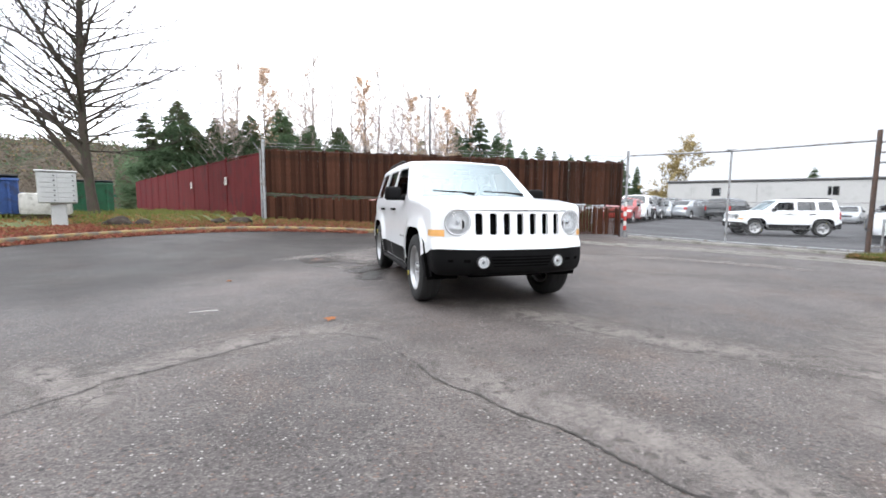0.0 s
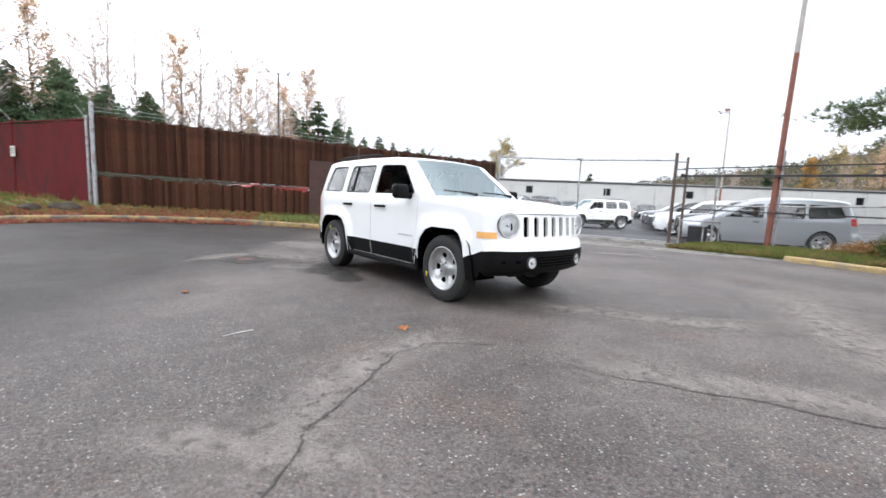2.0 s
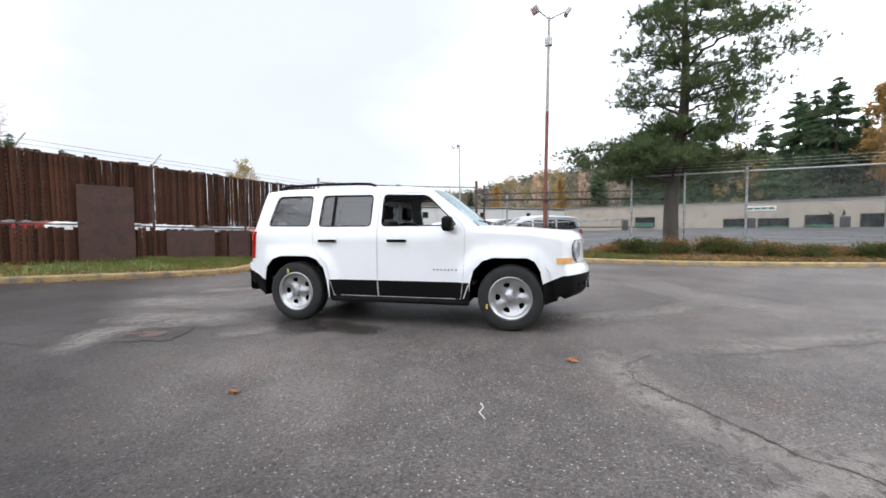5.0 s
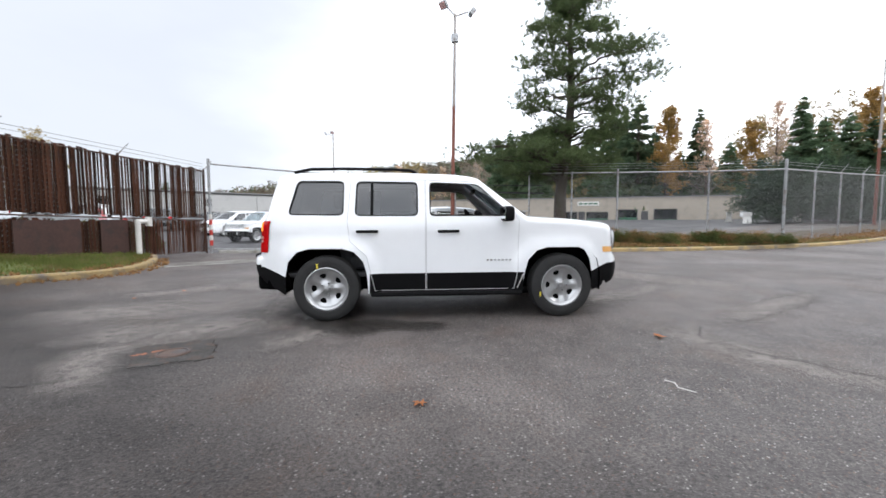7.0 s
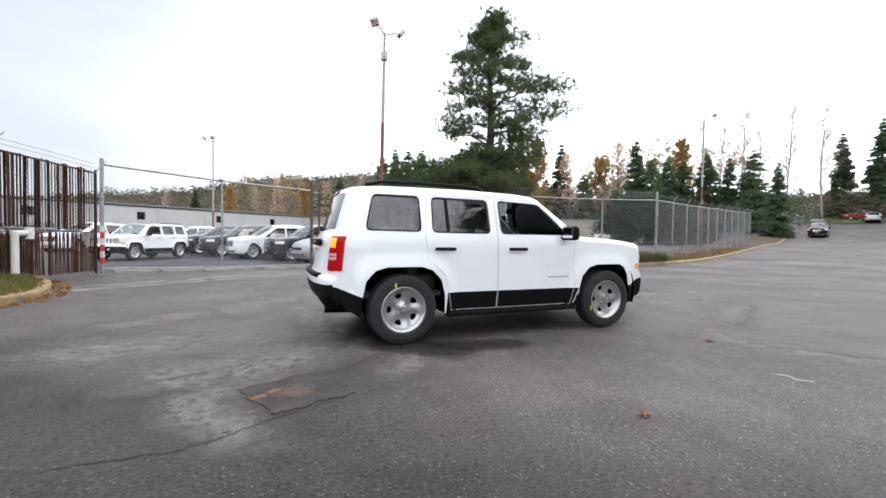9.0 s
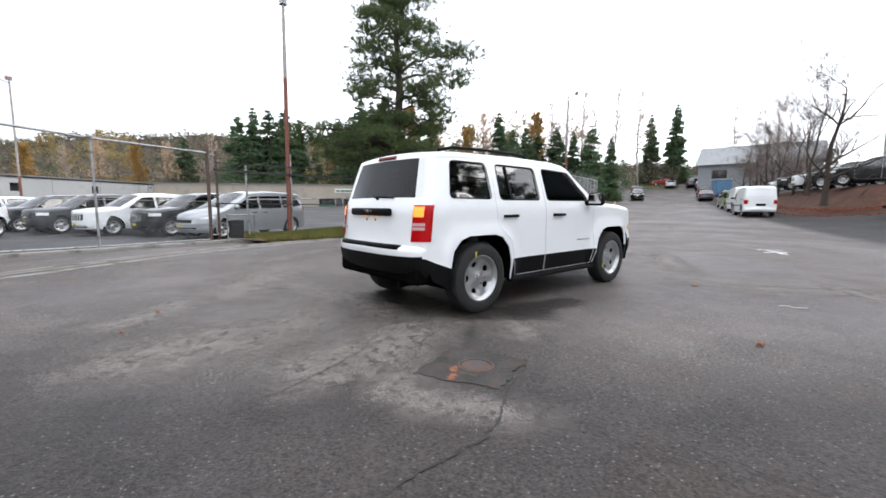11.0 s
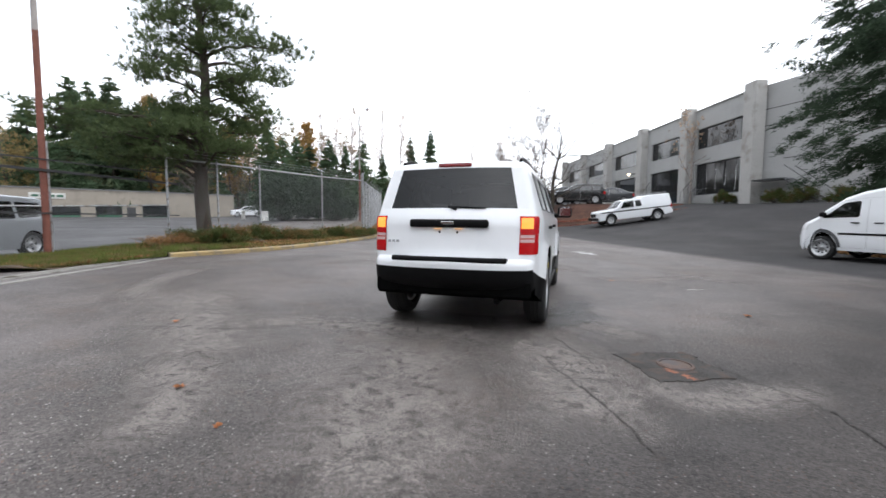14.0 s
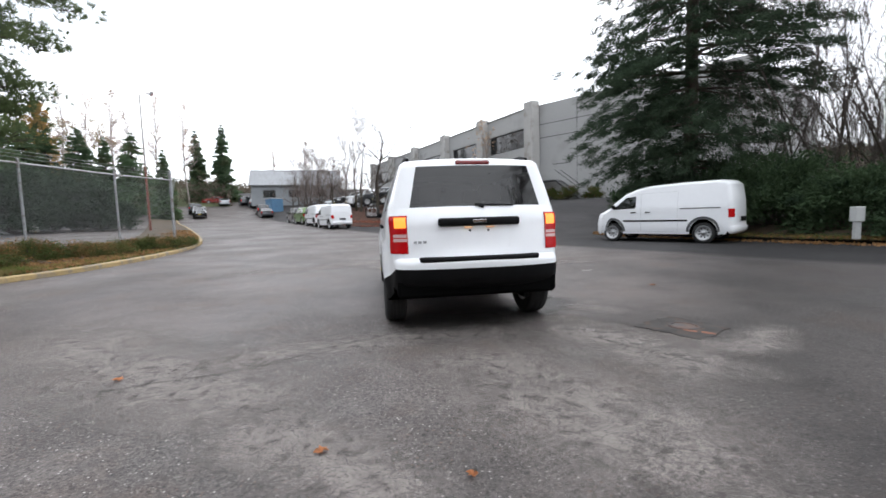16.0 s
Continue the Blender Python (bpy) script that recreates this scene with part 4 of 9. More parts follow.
def east_fence():
    f = thing("east_fence", "galvanised chain-link fence round the neighbouring yard", "fence")
    low = EAST[:3]
    rail("top_rail", low, 1.42, 0.022, M_GALV, f)
    wires("chain_link", low, 0.05, 1.42, f, pitch=0.08)
    hi = EAST[2:]
    rail("top_rail", hi, 2.95, 0.028, M_GALV, f)
    wires("chain_link", hi, 0.1, 2.95, f, pitch=0.085)
    for k, (x, y) in enumerate(EAST):
        post(x, y, (2.95 if k > 0 else 2.5) + (0.35 if k == 5 else 0.1), 0.055 if k == 5 else 0.036, M_GALV, f)
    post(12.65, 3.3, 3.0, 0.034, M_GALV, f)
    for z in (3.1, 3.2, 3.3):
        rail("barbed_wire", hi, z, 0.005, M_GALV, f, n=4)
    g = thing("street_fence", "galvanised chain-link fence with barbed wire beside the street", "fence")
    rail("top_rail", SOUTH_E, 2.95, 0.028, M_GALV, g)
    wires("chain_link", SOUTH_E, 0.1, 2.95, g, pitch=0.085)
    for x, y in densify(SOUTH_E, 2.4, False)[1:]:
        post(x, y, 3.0, 0.034, M_GALV, g)
        barb_arm(x, y, ground_z(x, y) + 3.0, (-0.5, -0.5), g, 0.45)
    for z in (3.12, 3.22):
        rail("barbed_wire", SOUTH_E, z, 0.005, M_GALV, g, n=4)
    b = thing("white_bent_pipe", "white painted pipe stub with an elbow by the fence", "pipe")
    x, y = 3.66, 14.78
    z = ground_z(x, y)
    bm = bmesh.new()
    tube(bm, (x, y, z - 0.1), (x, y, z + 1.02), 0.065, n=12)
    part("riser", bm, M_WHITEPAINT, b, smooth=True, angle=50)
    bm = bmesh.new()
    tube(bm, (x - 0.05, y, z + 0.98), (x + 0.36, y - 0.02, z + 0.98), 0.06, n=12)
    tube(bm, (x + 0.30, y - 0.02, z + 0.86), (x + 0.30, y - 0.02, z + 1.10), 0.075, n=12)
    part("elbow", bm, M_WHITEPAINT, b, smooth=True, angle=50)


east_fence()


# ---------------------------------------------------------------- lamp poles
def flood_head(parent, c, yaw, tilt=50):
    bm = bmesh.new()
    m = pose(*c, tilt, 0, yaw)
    box(bm, (0, 0, 0), (0.34, 0.30, 0.16), 0.03, m)
    h = part("lamp_head", bm, M_GALV, parent, "grey floodlight housing")
    bm = bmesh.new()
    box(bm, (0, 0, -0.085), (0.28, 0.24, 0.014), 0.004, m)
    part("lens", bm, M_PALELENS, h)


def yard_lamp(x, y, h, heads, lower=None, split=0.45, r=0.10, lean=(0, 0), z=None, label="tall lamp pole with floodlights", arm=0.55, dim=(M_POLE_RED, M_POLE_GREY)):
    z = ground_z(x, y) if z is None else z
    p = thing("lamp_pole", label, "lamp pole")
    top = Vector((x + lean[0], y + lean[1], z + h))
    base = Vector((x, y, z - 0.2))
    mid = base.lerp(top, split)
    bm = bmesh.new()
    tube(bm, base, mid, r, r * 0.86, n=14)
    part("lower_shaft", bm, dim[0], p, smooth=True, angle=50)
    bm = bmesh.new()
    tube(bm, mid, top, r * 0.86, r * 0.55, n=14)
    part("upper_shaft", bm, dim[1], p, smooth=True, angle=50)
    for yaw in heads:
        d = Vector((-math.sin(radians(yaw)), math.cos(radians(yaw)), 0))
        bm = bmesh.new()
        tube(bm, top - Vector((0, 0, 0.1)), top + d * arm + Vector((0, 0, 0.12)), 0.025, n=6)
        part("arm", bm, M_POLE_GREY, p)
        flood_head(p, top + d * (arm + 0.15) + Vector((0, 0, 0.1)), yaw)
    if lower:
        bm = bmesh.new()
        q = base.lerp(top, lower)
        box(bm, q + Vector((0, 0, 0)), (0.2, 0.26, 0.34), 0.03)
        part("transformer_box", bm, M_GALV, p)
    return p


yard_lamp(11.85, 8.12, 9.5, (60, 200), lower=0.90, split=0.62, r=0.080, lean=(0.22, -0.1), label="tall red-brown and grey pole with two floodlights on a grass verge")
yard_lamp(-1.15, 33.0, 9.0, (80, -80), r=0.09, split=0.2, label="dark floodlight pole behind the slatted fence", dim=(M_BLACKSTEEL, M_BLACKSTEEL))
yard_lamp(23.6, -14.4, 9.6, (120,), r=0.08, split=0.5, label="slim brown street lamp pole beside the fence")
yard_lamp(34.0, 24.5, 9.6, (110, 20), r=0.09, split=0.35, label="lamp pole with red base in the car lot")

# ---------------------------------------------------------------- buildings
def wall_frame(a, b):
    """A pose whose x axis runs along the wall from a to b, y points out to its right."""
    ang = math.atan2(b[1] - a[1], b[0] - a[0])
    return Matrix.Translation((a[0], a[1], 0)) @ Matrix.Rotation(ang, 4, "Z"), math.dist(a, b)


def wall_with_openings(name, L, z0, z1, holes, thick, material, parent, step=4.0):
    """A wall in the plane of x and z, its face at y = 0 and its back at y = thick, with openings through it."""
    bm = sheet([(0, z0), (L, z0), (L, z1), (0, z1)], [[(a, c), (b, c), (b, d), (a, d)] for a, b, c, d in holes], lambda u, v: (u, 0.0, v), step)
    thicken(bm, thick, (0, 1, 0))
    return part(name, bm, material, parent)


def window_unit(parent, a, b, c, d, panes, y=0.22, slant=False):
    bm = bmesh.new()
    fw = 0.09
    for cx, cz, sx, sz in (((a + b) / 2, c + fw / 2, b - a, fw), ((a + b) / 2, d - fw / 2, b - a, fw), (a + fw / 2, (c + d) / 2, fw, d - c - 2 * fw), (b - fw / 2, (c + d) / 2, fw, d - c - 2 * fw)):
        box(bm, (cx, y, cz), (sx, 0.12, sz), 0.01)
    w = part("window", bm, M_TRIM_DARK, parent, "dark-framed strip window")
    pw = (b - a - 2 * fw) / panes
    for k in range(panes):
        bm = bmesh.new()
        box(bm, (a + fw + pw * (k + 0.5), y + 0.02, (c + d) / 2), (pw - 0.05, 0.03, d - c - 2 * fw))
        part("pane", bm, M_WINDOW, w)


def grey_building():
    b = thing("grey_building", "two-storey grey tilt-up concrete building with dark strip windows", "building")
    far, corner, near = (24.93, -70.88), (-4.0, -30.1), (-17.6, -19.6)
    top, z0 = 11.3, 0.2
    m, L = wall_frame(far, corner)
    f = new("front")
    f.parent = b
    f.matrix_basis = m
    bays = [(1.0, 7.6), (9.6, 16.1), (18.9, 26.2), (28.9, 36.4), (39.2, 46.6)]
    holes = []
    for c, a in [(L - u, L - v) for u, v in bays]:
        holes += [(a, c, 7.65, 9.55), (a, c, 3.3 if c > L - 4 else 2.7, 6.25)]
    w = wall_with_openings("wall", L, z0, top, holes, 0.35, M_WALL_GREY, f)
    for a, c, d, e in holes:
        window_unit(f, a, c, d, e, 7 if d > 6 else 5)
    for x in (-0.1, 8.5, 17.6, 27.6, 37.8, 48.0):
        bm = bmesh.new()
        box(bm, (L - x, -0.35, (z0 + top + 0.35) / 2), (1.25, 0.9, top + 0.35 - z0), 0.03)
        part("pilaster", bm, M_PILASTER, f)
    bm = bmesh.new()
    box(bm, (L / 2, 0.15, top + 0.05), (L, 0.5, 0.12), 0.02)
    part("coping", bm, M_PILASTER, f)
    m2, L2 = wall_frame(corner, near)
    s = new("side")
    s.parent = b
    s.matrix_basis = m2
    wall_with_openings("wall", L2, z0 - 1, top, [], 0.35, M_WALL_GREY, s)
    for z in (9.45, 8.2, 5.6):
        bm = bmesh.new()
        box(bm, (L2 / 2 if z != 5.6 else 3, -0.004, z), (L2 - 0.4 if z != 5.6 else 1.8, 0.02, 0.05))
        part("joint", bm, M_TRIM_DARK, s)
    for x in (4.5, 9.5):
        bm = bmesh.new()
        box(bm, (x, -0.004, (top + z0) / 2), (0.03, 0.02, top - z0 - 0.4))
        part("joint", bm, M_TRIM_DARK, s)
    # the wall that turns away behind the firs, and the roof
    back = (-33.0, -36.5)
    m3, L3 = wall_frame(near, back)
    e = new("end")
    e.parent = b
    e.matrix_basis = m3
    wall_with_openings("wall", L3 - 0.4, z0 - 1, top, [], 0.35, M_WALL_GREY, e)
    bm = bmesh.new()
    vs = [bm.verts.new((p[0], p[1], top - 0.4)) for p in (near, corner, far, (2.0, -88.0), back)]
    bm.faces.new(vs)
    part("roof", bm, M_ROOF, b)
    # stairs to doors along the front
    for x in (L - 15.0, L - 7.2):
        st = thing("stair", "steel stair with thin rails at the building front", "stair")
        st.matrix_basis = m
        g = ground_z(*(m @ Vector((x, -1, 0))).xy)
        for k in range(7):
            bm = bmesh.new()
            box(bm, (x + 0.27 * k, -1.1, g + 0.17 * (k + 1)), (0.3, 1.0, 0.05), 0.005)
            part("tread", bm, M_GALV, st)
        for yy in (-1.6, -0.6):
            bm = bmesh.new()
            tube(bm, (x, yy, g + 1.0), (x + 1.9, yy, g + 2.2), 0.025, n=6)
            for k in range(4):
                tube(bm, (x + 0.6 * k, yy, g + 0.1 + 0.38 * k), (x + 0.6 * k, yy, g + 1.0 + 0.38 * k), 0.02, n=6)
            part("handrail", bm, M_TRIM_DARK, st)
    st = thing("stair", "dark steel stair and landing against the blank wall", "stair")
    st.matrix_basis = m2
    g = ground_z(-7, -26.5)
    X = 5.2
    bm = bmesh.new()
    box(bm, (1.9, -0.75, g + 1.75), (2.2, 1.3, 0.12), 0.01)
    part("landing", bm, M_TRIM_DARK, st)
    for k in range(10):
        bm = bmesh.new()
        box(bm, (X - 0.22 * k, -0.75, g + 0.17 * (k + 1)), (0.26, 1.0, 0.04), 0.005)
        part("tread", bm, M_GALV, st)
    bm = bmesh.new()
    for yy in (-1.3, -0.2):
        tube(bm, (X + 0.1, yy, g + 0.05), (X - 2.2, yy, g + 1.75), 0.05, n=5)
        tube(bm, (X + 0.1, yy, g + 0.95), (X - 2.2, yy, g + 2.7), 0.025, n=5)
    part("stringer", bm, M_TRIM_DARK, st)
    lamp = thing("wall_lamp", "small lit lamp over a loading door", "lamp")
    bm = bmesh.new()
    bmesh.ops.create_uvsphere(bm, u_segments=10, v_segments=6, radius=0.16, matrix=m @ Matrix.Translation((L - 19.6, -1.0, 6.5)))
    part("bulb", bm, M_LAMPGLOW, lamp)
    bm = bmesh.new()
    box(bm, (L - 19.6, -0.5, 6.6), (0.12, 1.0, 0.1), 0.01, m)
    part("bracket", bm, M_TRIM_DARK, lamp)


grey_building()


def white_shed():
    b = thing("white_shed", "long low white warehouse beyond the car lot", "building")
    a, c = (88.0, 26.0), (31.5, 59.5)
    m, L = wall_frame(c, a)
    b.matrix_basis = m
    # the visible face looks to the south-west, the frame's right
    holes = [(x, x + 1.1, 2.9, 4.0) for x in (5.2, 17.0, 29.0, 41.0, 52.0)]
    w = wall_with_openings("wall", L, -0.5, 4.9, holes, 0.3, M_WALL_WHITE, b)
    for h in holes:
        window_unit(b, *h, 1, y=0.15)
    bm = bmesh.new()
    box(bm, (L / 2, 7.0, 4.95), (L + 0.4, 14.4, 0.16), 0.02)
    part("roof", bm, M_ROOF, b)
    bm = bmesh.new()
    box(bm, (L / 2, -0.06, 4.78), (L, 0.14, 0.16), 0.02)
    part("gutter", bm, M_TRIM_DARK, b)
    for k in range(9):
        bm = bmesh.new()
        box(bm, (3 + k * 7.2, -0.05, 2.2), (0.1, 0.1, 5.0), 0.02)
        part("downpipe", bm, M_WALL_WHITE, b)


white_shed()


def grey_house():
    """A long house with a grey gable roof at the end of the street."""
    b = thing("grey_house", "pale grey house with a broad gable roof at the street end", "house", m=pose(44.7, -60.1, ground_z(37.0, -63.0) + 0.6, 0, 0, 206.8))
    wall_with_openings("wall", 16.0, -0.5, 3.6, [(2.0, 4.2, 1.0, 2.4), (6.5, 8.7, 1.0, 2.4), (11.5, 13.5, 1.0, 2.4)], 0.25, M_WALL_PALEBLUE, b)
    bm = bmesh.new()
    prof = [(-0.6, 3.3), (4.5, 6.6), (9.6, 3.3)]
    rows = [[bm.verts.new((x, y, z)) for y, z in prof] for x in (-8.4 + 8, 8.4 + 8)]
    for k in range(2):
        bm.faces.new((rows[0][k], rows[0][k + 1], rows[1][k + 1], rows[1][k]))
    thicken(bm, 0.18, (0, 0, -1))
    part("roof", bm, M_ROOF_GREY, b, "pale grey sheet roof")
    for x in (0.0, 16.0):
        bm = bmesh.new()
        vs = [bm.verts.new(p) for p in ((x, 0.1, -0.5), (x, 8.9, -0.5), (x, 8.9, 3.5), (x, 4.5, 6.4), (x, 0.1, 3.5))]
        bm.faces.new(vs)
        thicken(bm, 0.2, (1 if x == 0 else -1, 0, 0))
        part("gable_wall", bm, M_WALL_PALEBLUE, b)
    for a, c in ((2.0, 4.2), (6.5, 8.7), (11.5, 13.5)):
        window_unit(b, a, c, 1.0, 2.4, 2, y=0.1)
    c = thing("blue_shed", "small blue steel site shed beside the street", "shed", m=pose(38.5, -57.0, ground_z(38.5, -57.0), 0, 0, -40))
    bm = bmesh.new()
    box(bm, (0, 0, 1.1), (2.8, 2.0, 2.3), 0.03)
    part("body", bm, M_BLUE_SHED, c)
    bm = bmesh.new()
    box(bm, (0, 0, 2.3), (3.0, 2.2, 0.12), 0.03)
    part("roof", bm, M_GREYBOX, c)
    bm = bmesh.new()
    box(bm, (0.4, -1.0, 1.0), (0.8, 0.05, 1.9), 0.02)
    part("door", bm, M_GREYBOX, c)


M_WALL_PALEBLUE = mat("pale_blue_grey_siding", (0.24, 0.255, 0.265), rough=0.8, var=0.12, scale=0.6, fine=14, bump=0.2, stretch=(1, 1, 6))
M_ROOF_GREY = mat("grey_sheet_roof", (0.27, 0.28, 0.29), rough=0.7, var=0.15, scale=0.5, fine=10, bump=0.2, dark=(0.25, 0.25, 0.26), stretch=(4, 1, 1))
M_BLUE_SHED = mat("blue_painted_steel", (0.10, 0.22, 0.36), rough=0.6, var=0.2, scale=2, fine=16, bump=0.2)
grey_house()


def far_lawn():
    """The grass slope that closes the street."""
    vs, fs = [], []
    a0, a1 = (58.0, -58.0), (51.0, -63.0)
    b0, b1 = (82.0, -82.0), (70.0, -91.0)
    n = 12
    for i in range(n + 1):
        for j in range(n + 1):
            u, v = i / n, j / n
            p = Vector(a0).lerp(Vector(a1), u).lerp(Vector(b0).lerp(Vector(b1), u), v)
            vs.append((p.x, p.y, ground_z(p.x, p.y) + 0.1 + 1.6 * ease(v)))
    fs = [(i * (n + 1) + j, (i + 1) * (n + 1) + j, (i + 1) * (n + 1) + j + 1, i * (n + 1) + j + 1) for i in range(n) for j in range(n)]
    tagged(link_mesh("far_lawn", vs, fs, M_LAWN, smooth=True), "green lawn slope at the end of the street", "lawn", kind="structure")


far_lawn()


def beige_building():
    b = thing("beige_building", "low beige block building with green-framed windows", "building")
    m, L = wall_frame((71.5, 24.0), (64.83, -26.2))
    b.matrix_basis = m
    holes = [(32.9, 35.8, 0.45, 2.45), (38.1, 41.4, 0.15, 2.5), (24.0, 26.6, 0.3, 2.1), (28.0, 31.4, 0.3, 2.1), (12.0, 15.0, 1.0, 2.6)]
    for a, c, d, e in holes:
        window_unit(b, a, c, d, e, 3, y=0.12)
        bm = bmesh.new()
        box(bm, ((a + c) / 2, -0.25, d + 0.35), (c - a - 0.3, 0.4, 0.7), 0.04)
        part("display_shelf", bm, M_GREENBIN, b, "green planter box under the window")
    wall_with_openings("wall", L, -0.6, 4.4, holes, 0.3, M_WALL_BEIGE, b)
    bm = bmesh.new()
    box(bm, (L / 2, 9.0, 4.42), (L + 0.3, 18.3, 0.14), 0.02)
    part("roof", bm, M_ROOF, b)
    bm = bmesh.new()
    box(bm, (L - 0.15, 9.3, 1.9), (0.3, 17.8, 5.0))
    part("end_wall", bm, M_WALL_BEIGE, b)
    bm = bmesh.new()
    box(bm, (28.3, -0.06, 3.45), (3.4, 0.1, 0.7), 0.02)
    s = part("sign", bm, M_WHITEPAINT, b, "long white sign board")
    bm = bmesh.new()
    for k in range(4):
        box(bm, (27.15 + k * 0.77, -0.13, 3.45), (0.6, 0.03, 0.26))
    part("writing_bars", bm, M_GREENBIN, s)
    for x in (10.5, 17.5, 27.3, 36.8):
        bm = bmesh.new()
        box(bm, (x, -0.03, 1.1), (1.0, 0.08, 2.1), 0.01)
        part("door", bm, M_TRIM_DARK, b)


beige_building()

# ---------------------------------------------------------------- trees and planting
def limbs_mesh(name, segs, material, parent=None):
    """One mesh of tapered round limbs, from (a, b, ra, rb)."""
    vs, fs = [], []
    end, ring, side, sides = None, 0, None, 0
    for a, b, ra, rb in segs:
        a, b = Vector(a), Vector(b)
        if (b - a).length < 1e-4:
            continue
        n = 8 if ra > 0.06 else (5 if ra > 0.02 else 3)
        d = (b - a).normalized()
        goes_on = end is not None and (a - end).length < 1e-5 and abs(side.dot(d)) < 0.8
        if goes_on:
            n = sides
            u = (side - d * side.dot(d)).normalized()
        else:
            u = d.orthogonal().normalized()
        w = d.cross(u)
        i = ring if goes_on else len(vs)
        for p, r in ((b, rb),) if goes_on else ((a, ra), (b, rb)):
            vs += [tuple(p + (u * math.cos(k * math.tau / n) + w * math.sin(k * math.tau / n)) * r) for k in range(n)]
        j = len(vs) - n
        fs += [(i + k, i + (k + 1) % n, j + (k + 1) % n, j + k) for k in range(n)]
        end, ring, side, sides = b, j, u, n
    return link_mesh(name, vs, fs, material, parent, smooth=True)


def branching(rg, p, d, length, radius, level, out, tips, spread=0.6, up=0.15, kids=(3, 4), wiggle=0.16, keep=0.62):
    """Grow a limb and its side limbs."""
    steps = 4 if level > 0 else 2
    q, dd, r = Vector(p), Vector(d).normalized(), radius
    at = []
    for k in range(steps):
        nd = (dd + Vector((rg.gauss(0, wiggle), rg.gauss(0, wiggle), rg.gauss(0, wiggle * 0.6) + up * 0.25))).normalized()
        e = q + nd * (length / steps)
        r2 = max(radius * (1 - 0.7 * (k + 1) / steps), 0.004)
        out.append((q, e, r, r2))
        at.append((e, nd, r2))
        q, dd, r = e, nd, r2
    tips.append(q)
    if level <= 0:
        return
    for k in range(rg.randint(*kids) + (1 if level > 2 else 0)):
        e, nd, r2 = at[rg.randrange(0, steps)] if k else at[-1]
        side = Vector((rg.gauss(0, 1), rg.gauss(0, 1), rg.gauss(0, 0.5)))
        side = (side - nd * side.dot(nd)).normalized()
        nd2 = (nd * (1 - spread * 0.5) + side * spread + Vector((0, 0, up))).normalized()
        branching(rg, e, nd2, length * keep * rg.uniform(0.75, 1.15), max(r2 * 0.75, 0.005), level - 1, out, tips, spread, up, kids, wiggle, keep)


def bare_tree(name, label, x, y, h, seed, level=4, r=0.2, spread=0.65, up=0.2, trunk=0.35, material=None, twig=None, leaves=0, leaf_mat=None, stems=1, z=None, group="", leaf_size=0.2, build_at=None):
    rg = random.Random(seed)
    t = thing(name, label, "tree", group)
    segs, tips = [], []
    for s in range(stems):
        a = rg.uniform(0, math.tau)
        d = Vector((math.cos(a) * 0.12 * (stems > 1) * 3, math.sin(a) * 0.12 * (stems > 1) * 3, 1)).normalized()
        base = Vector((math.cos(a) * 0.15 * (stems > 1), math.sin(a) * 0.15 * (stems > 1), -0.15))
        top = base + d * h * trunk
        rr = r / (stems ** 0.5)
        mid = base.lerp(top, 0.5) + Vector((rg.gauss(0, 0.05), rg.gauss(0, 0.05), 0))
        segs += [(base - Vector((0, 0, 0.05)), base + d * 0.3, rr * 1.45, rr * 1.05), (base + d * 0.3, mid, rr * 1.05, rr * 0.92), (mid, top, rr * 0.92, rr * 0.8)]
        branching(rg, top, d, h * (1 - trunk) * 0.62, rr * 0.75, level, segs, tips, spread, up)
        for k in range(4):
            f = rg.uniform(0.45, 0.95)
            a2 = rg.uniform(0, math.tau)
            branching(rg, base.lerp(top, f), Vector((math.cos(a2), math.sin(a2), 0.5)), h * 0.30, rr * 0.4, level - 1, segs, tips, spread, up)
    big = [s for s in segs if s[2] > 0.03]
    small = [s for s in segs if s[2] <= 0.03]
    limbs_mesh("trunk", big, material or M_BARK, t)
    if small:
        limbs_mesh("twig_mass", small, twig or M_TWIG_DARK, t)["kind"] = "stuff"
    if leaves:
        pts = []
        for k in range(leaves):
            p = rg.choice(tips)
            pts.append((p.x + rg.gauss(0, 0.25), p.y + rg.gauss(0, 0.25), p.z + rg.gauss(0, 0.3)))
        tri_cloud("leaf_mass", pts, leaf_size, leaf_mat or M_ORANGE, t, seed=seed, slim=0.8)["kind"] = "stuff"
    t.matrix_basis = pose(x, y, ground_z(x, y) if z is None else z)
    return t


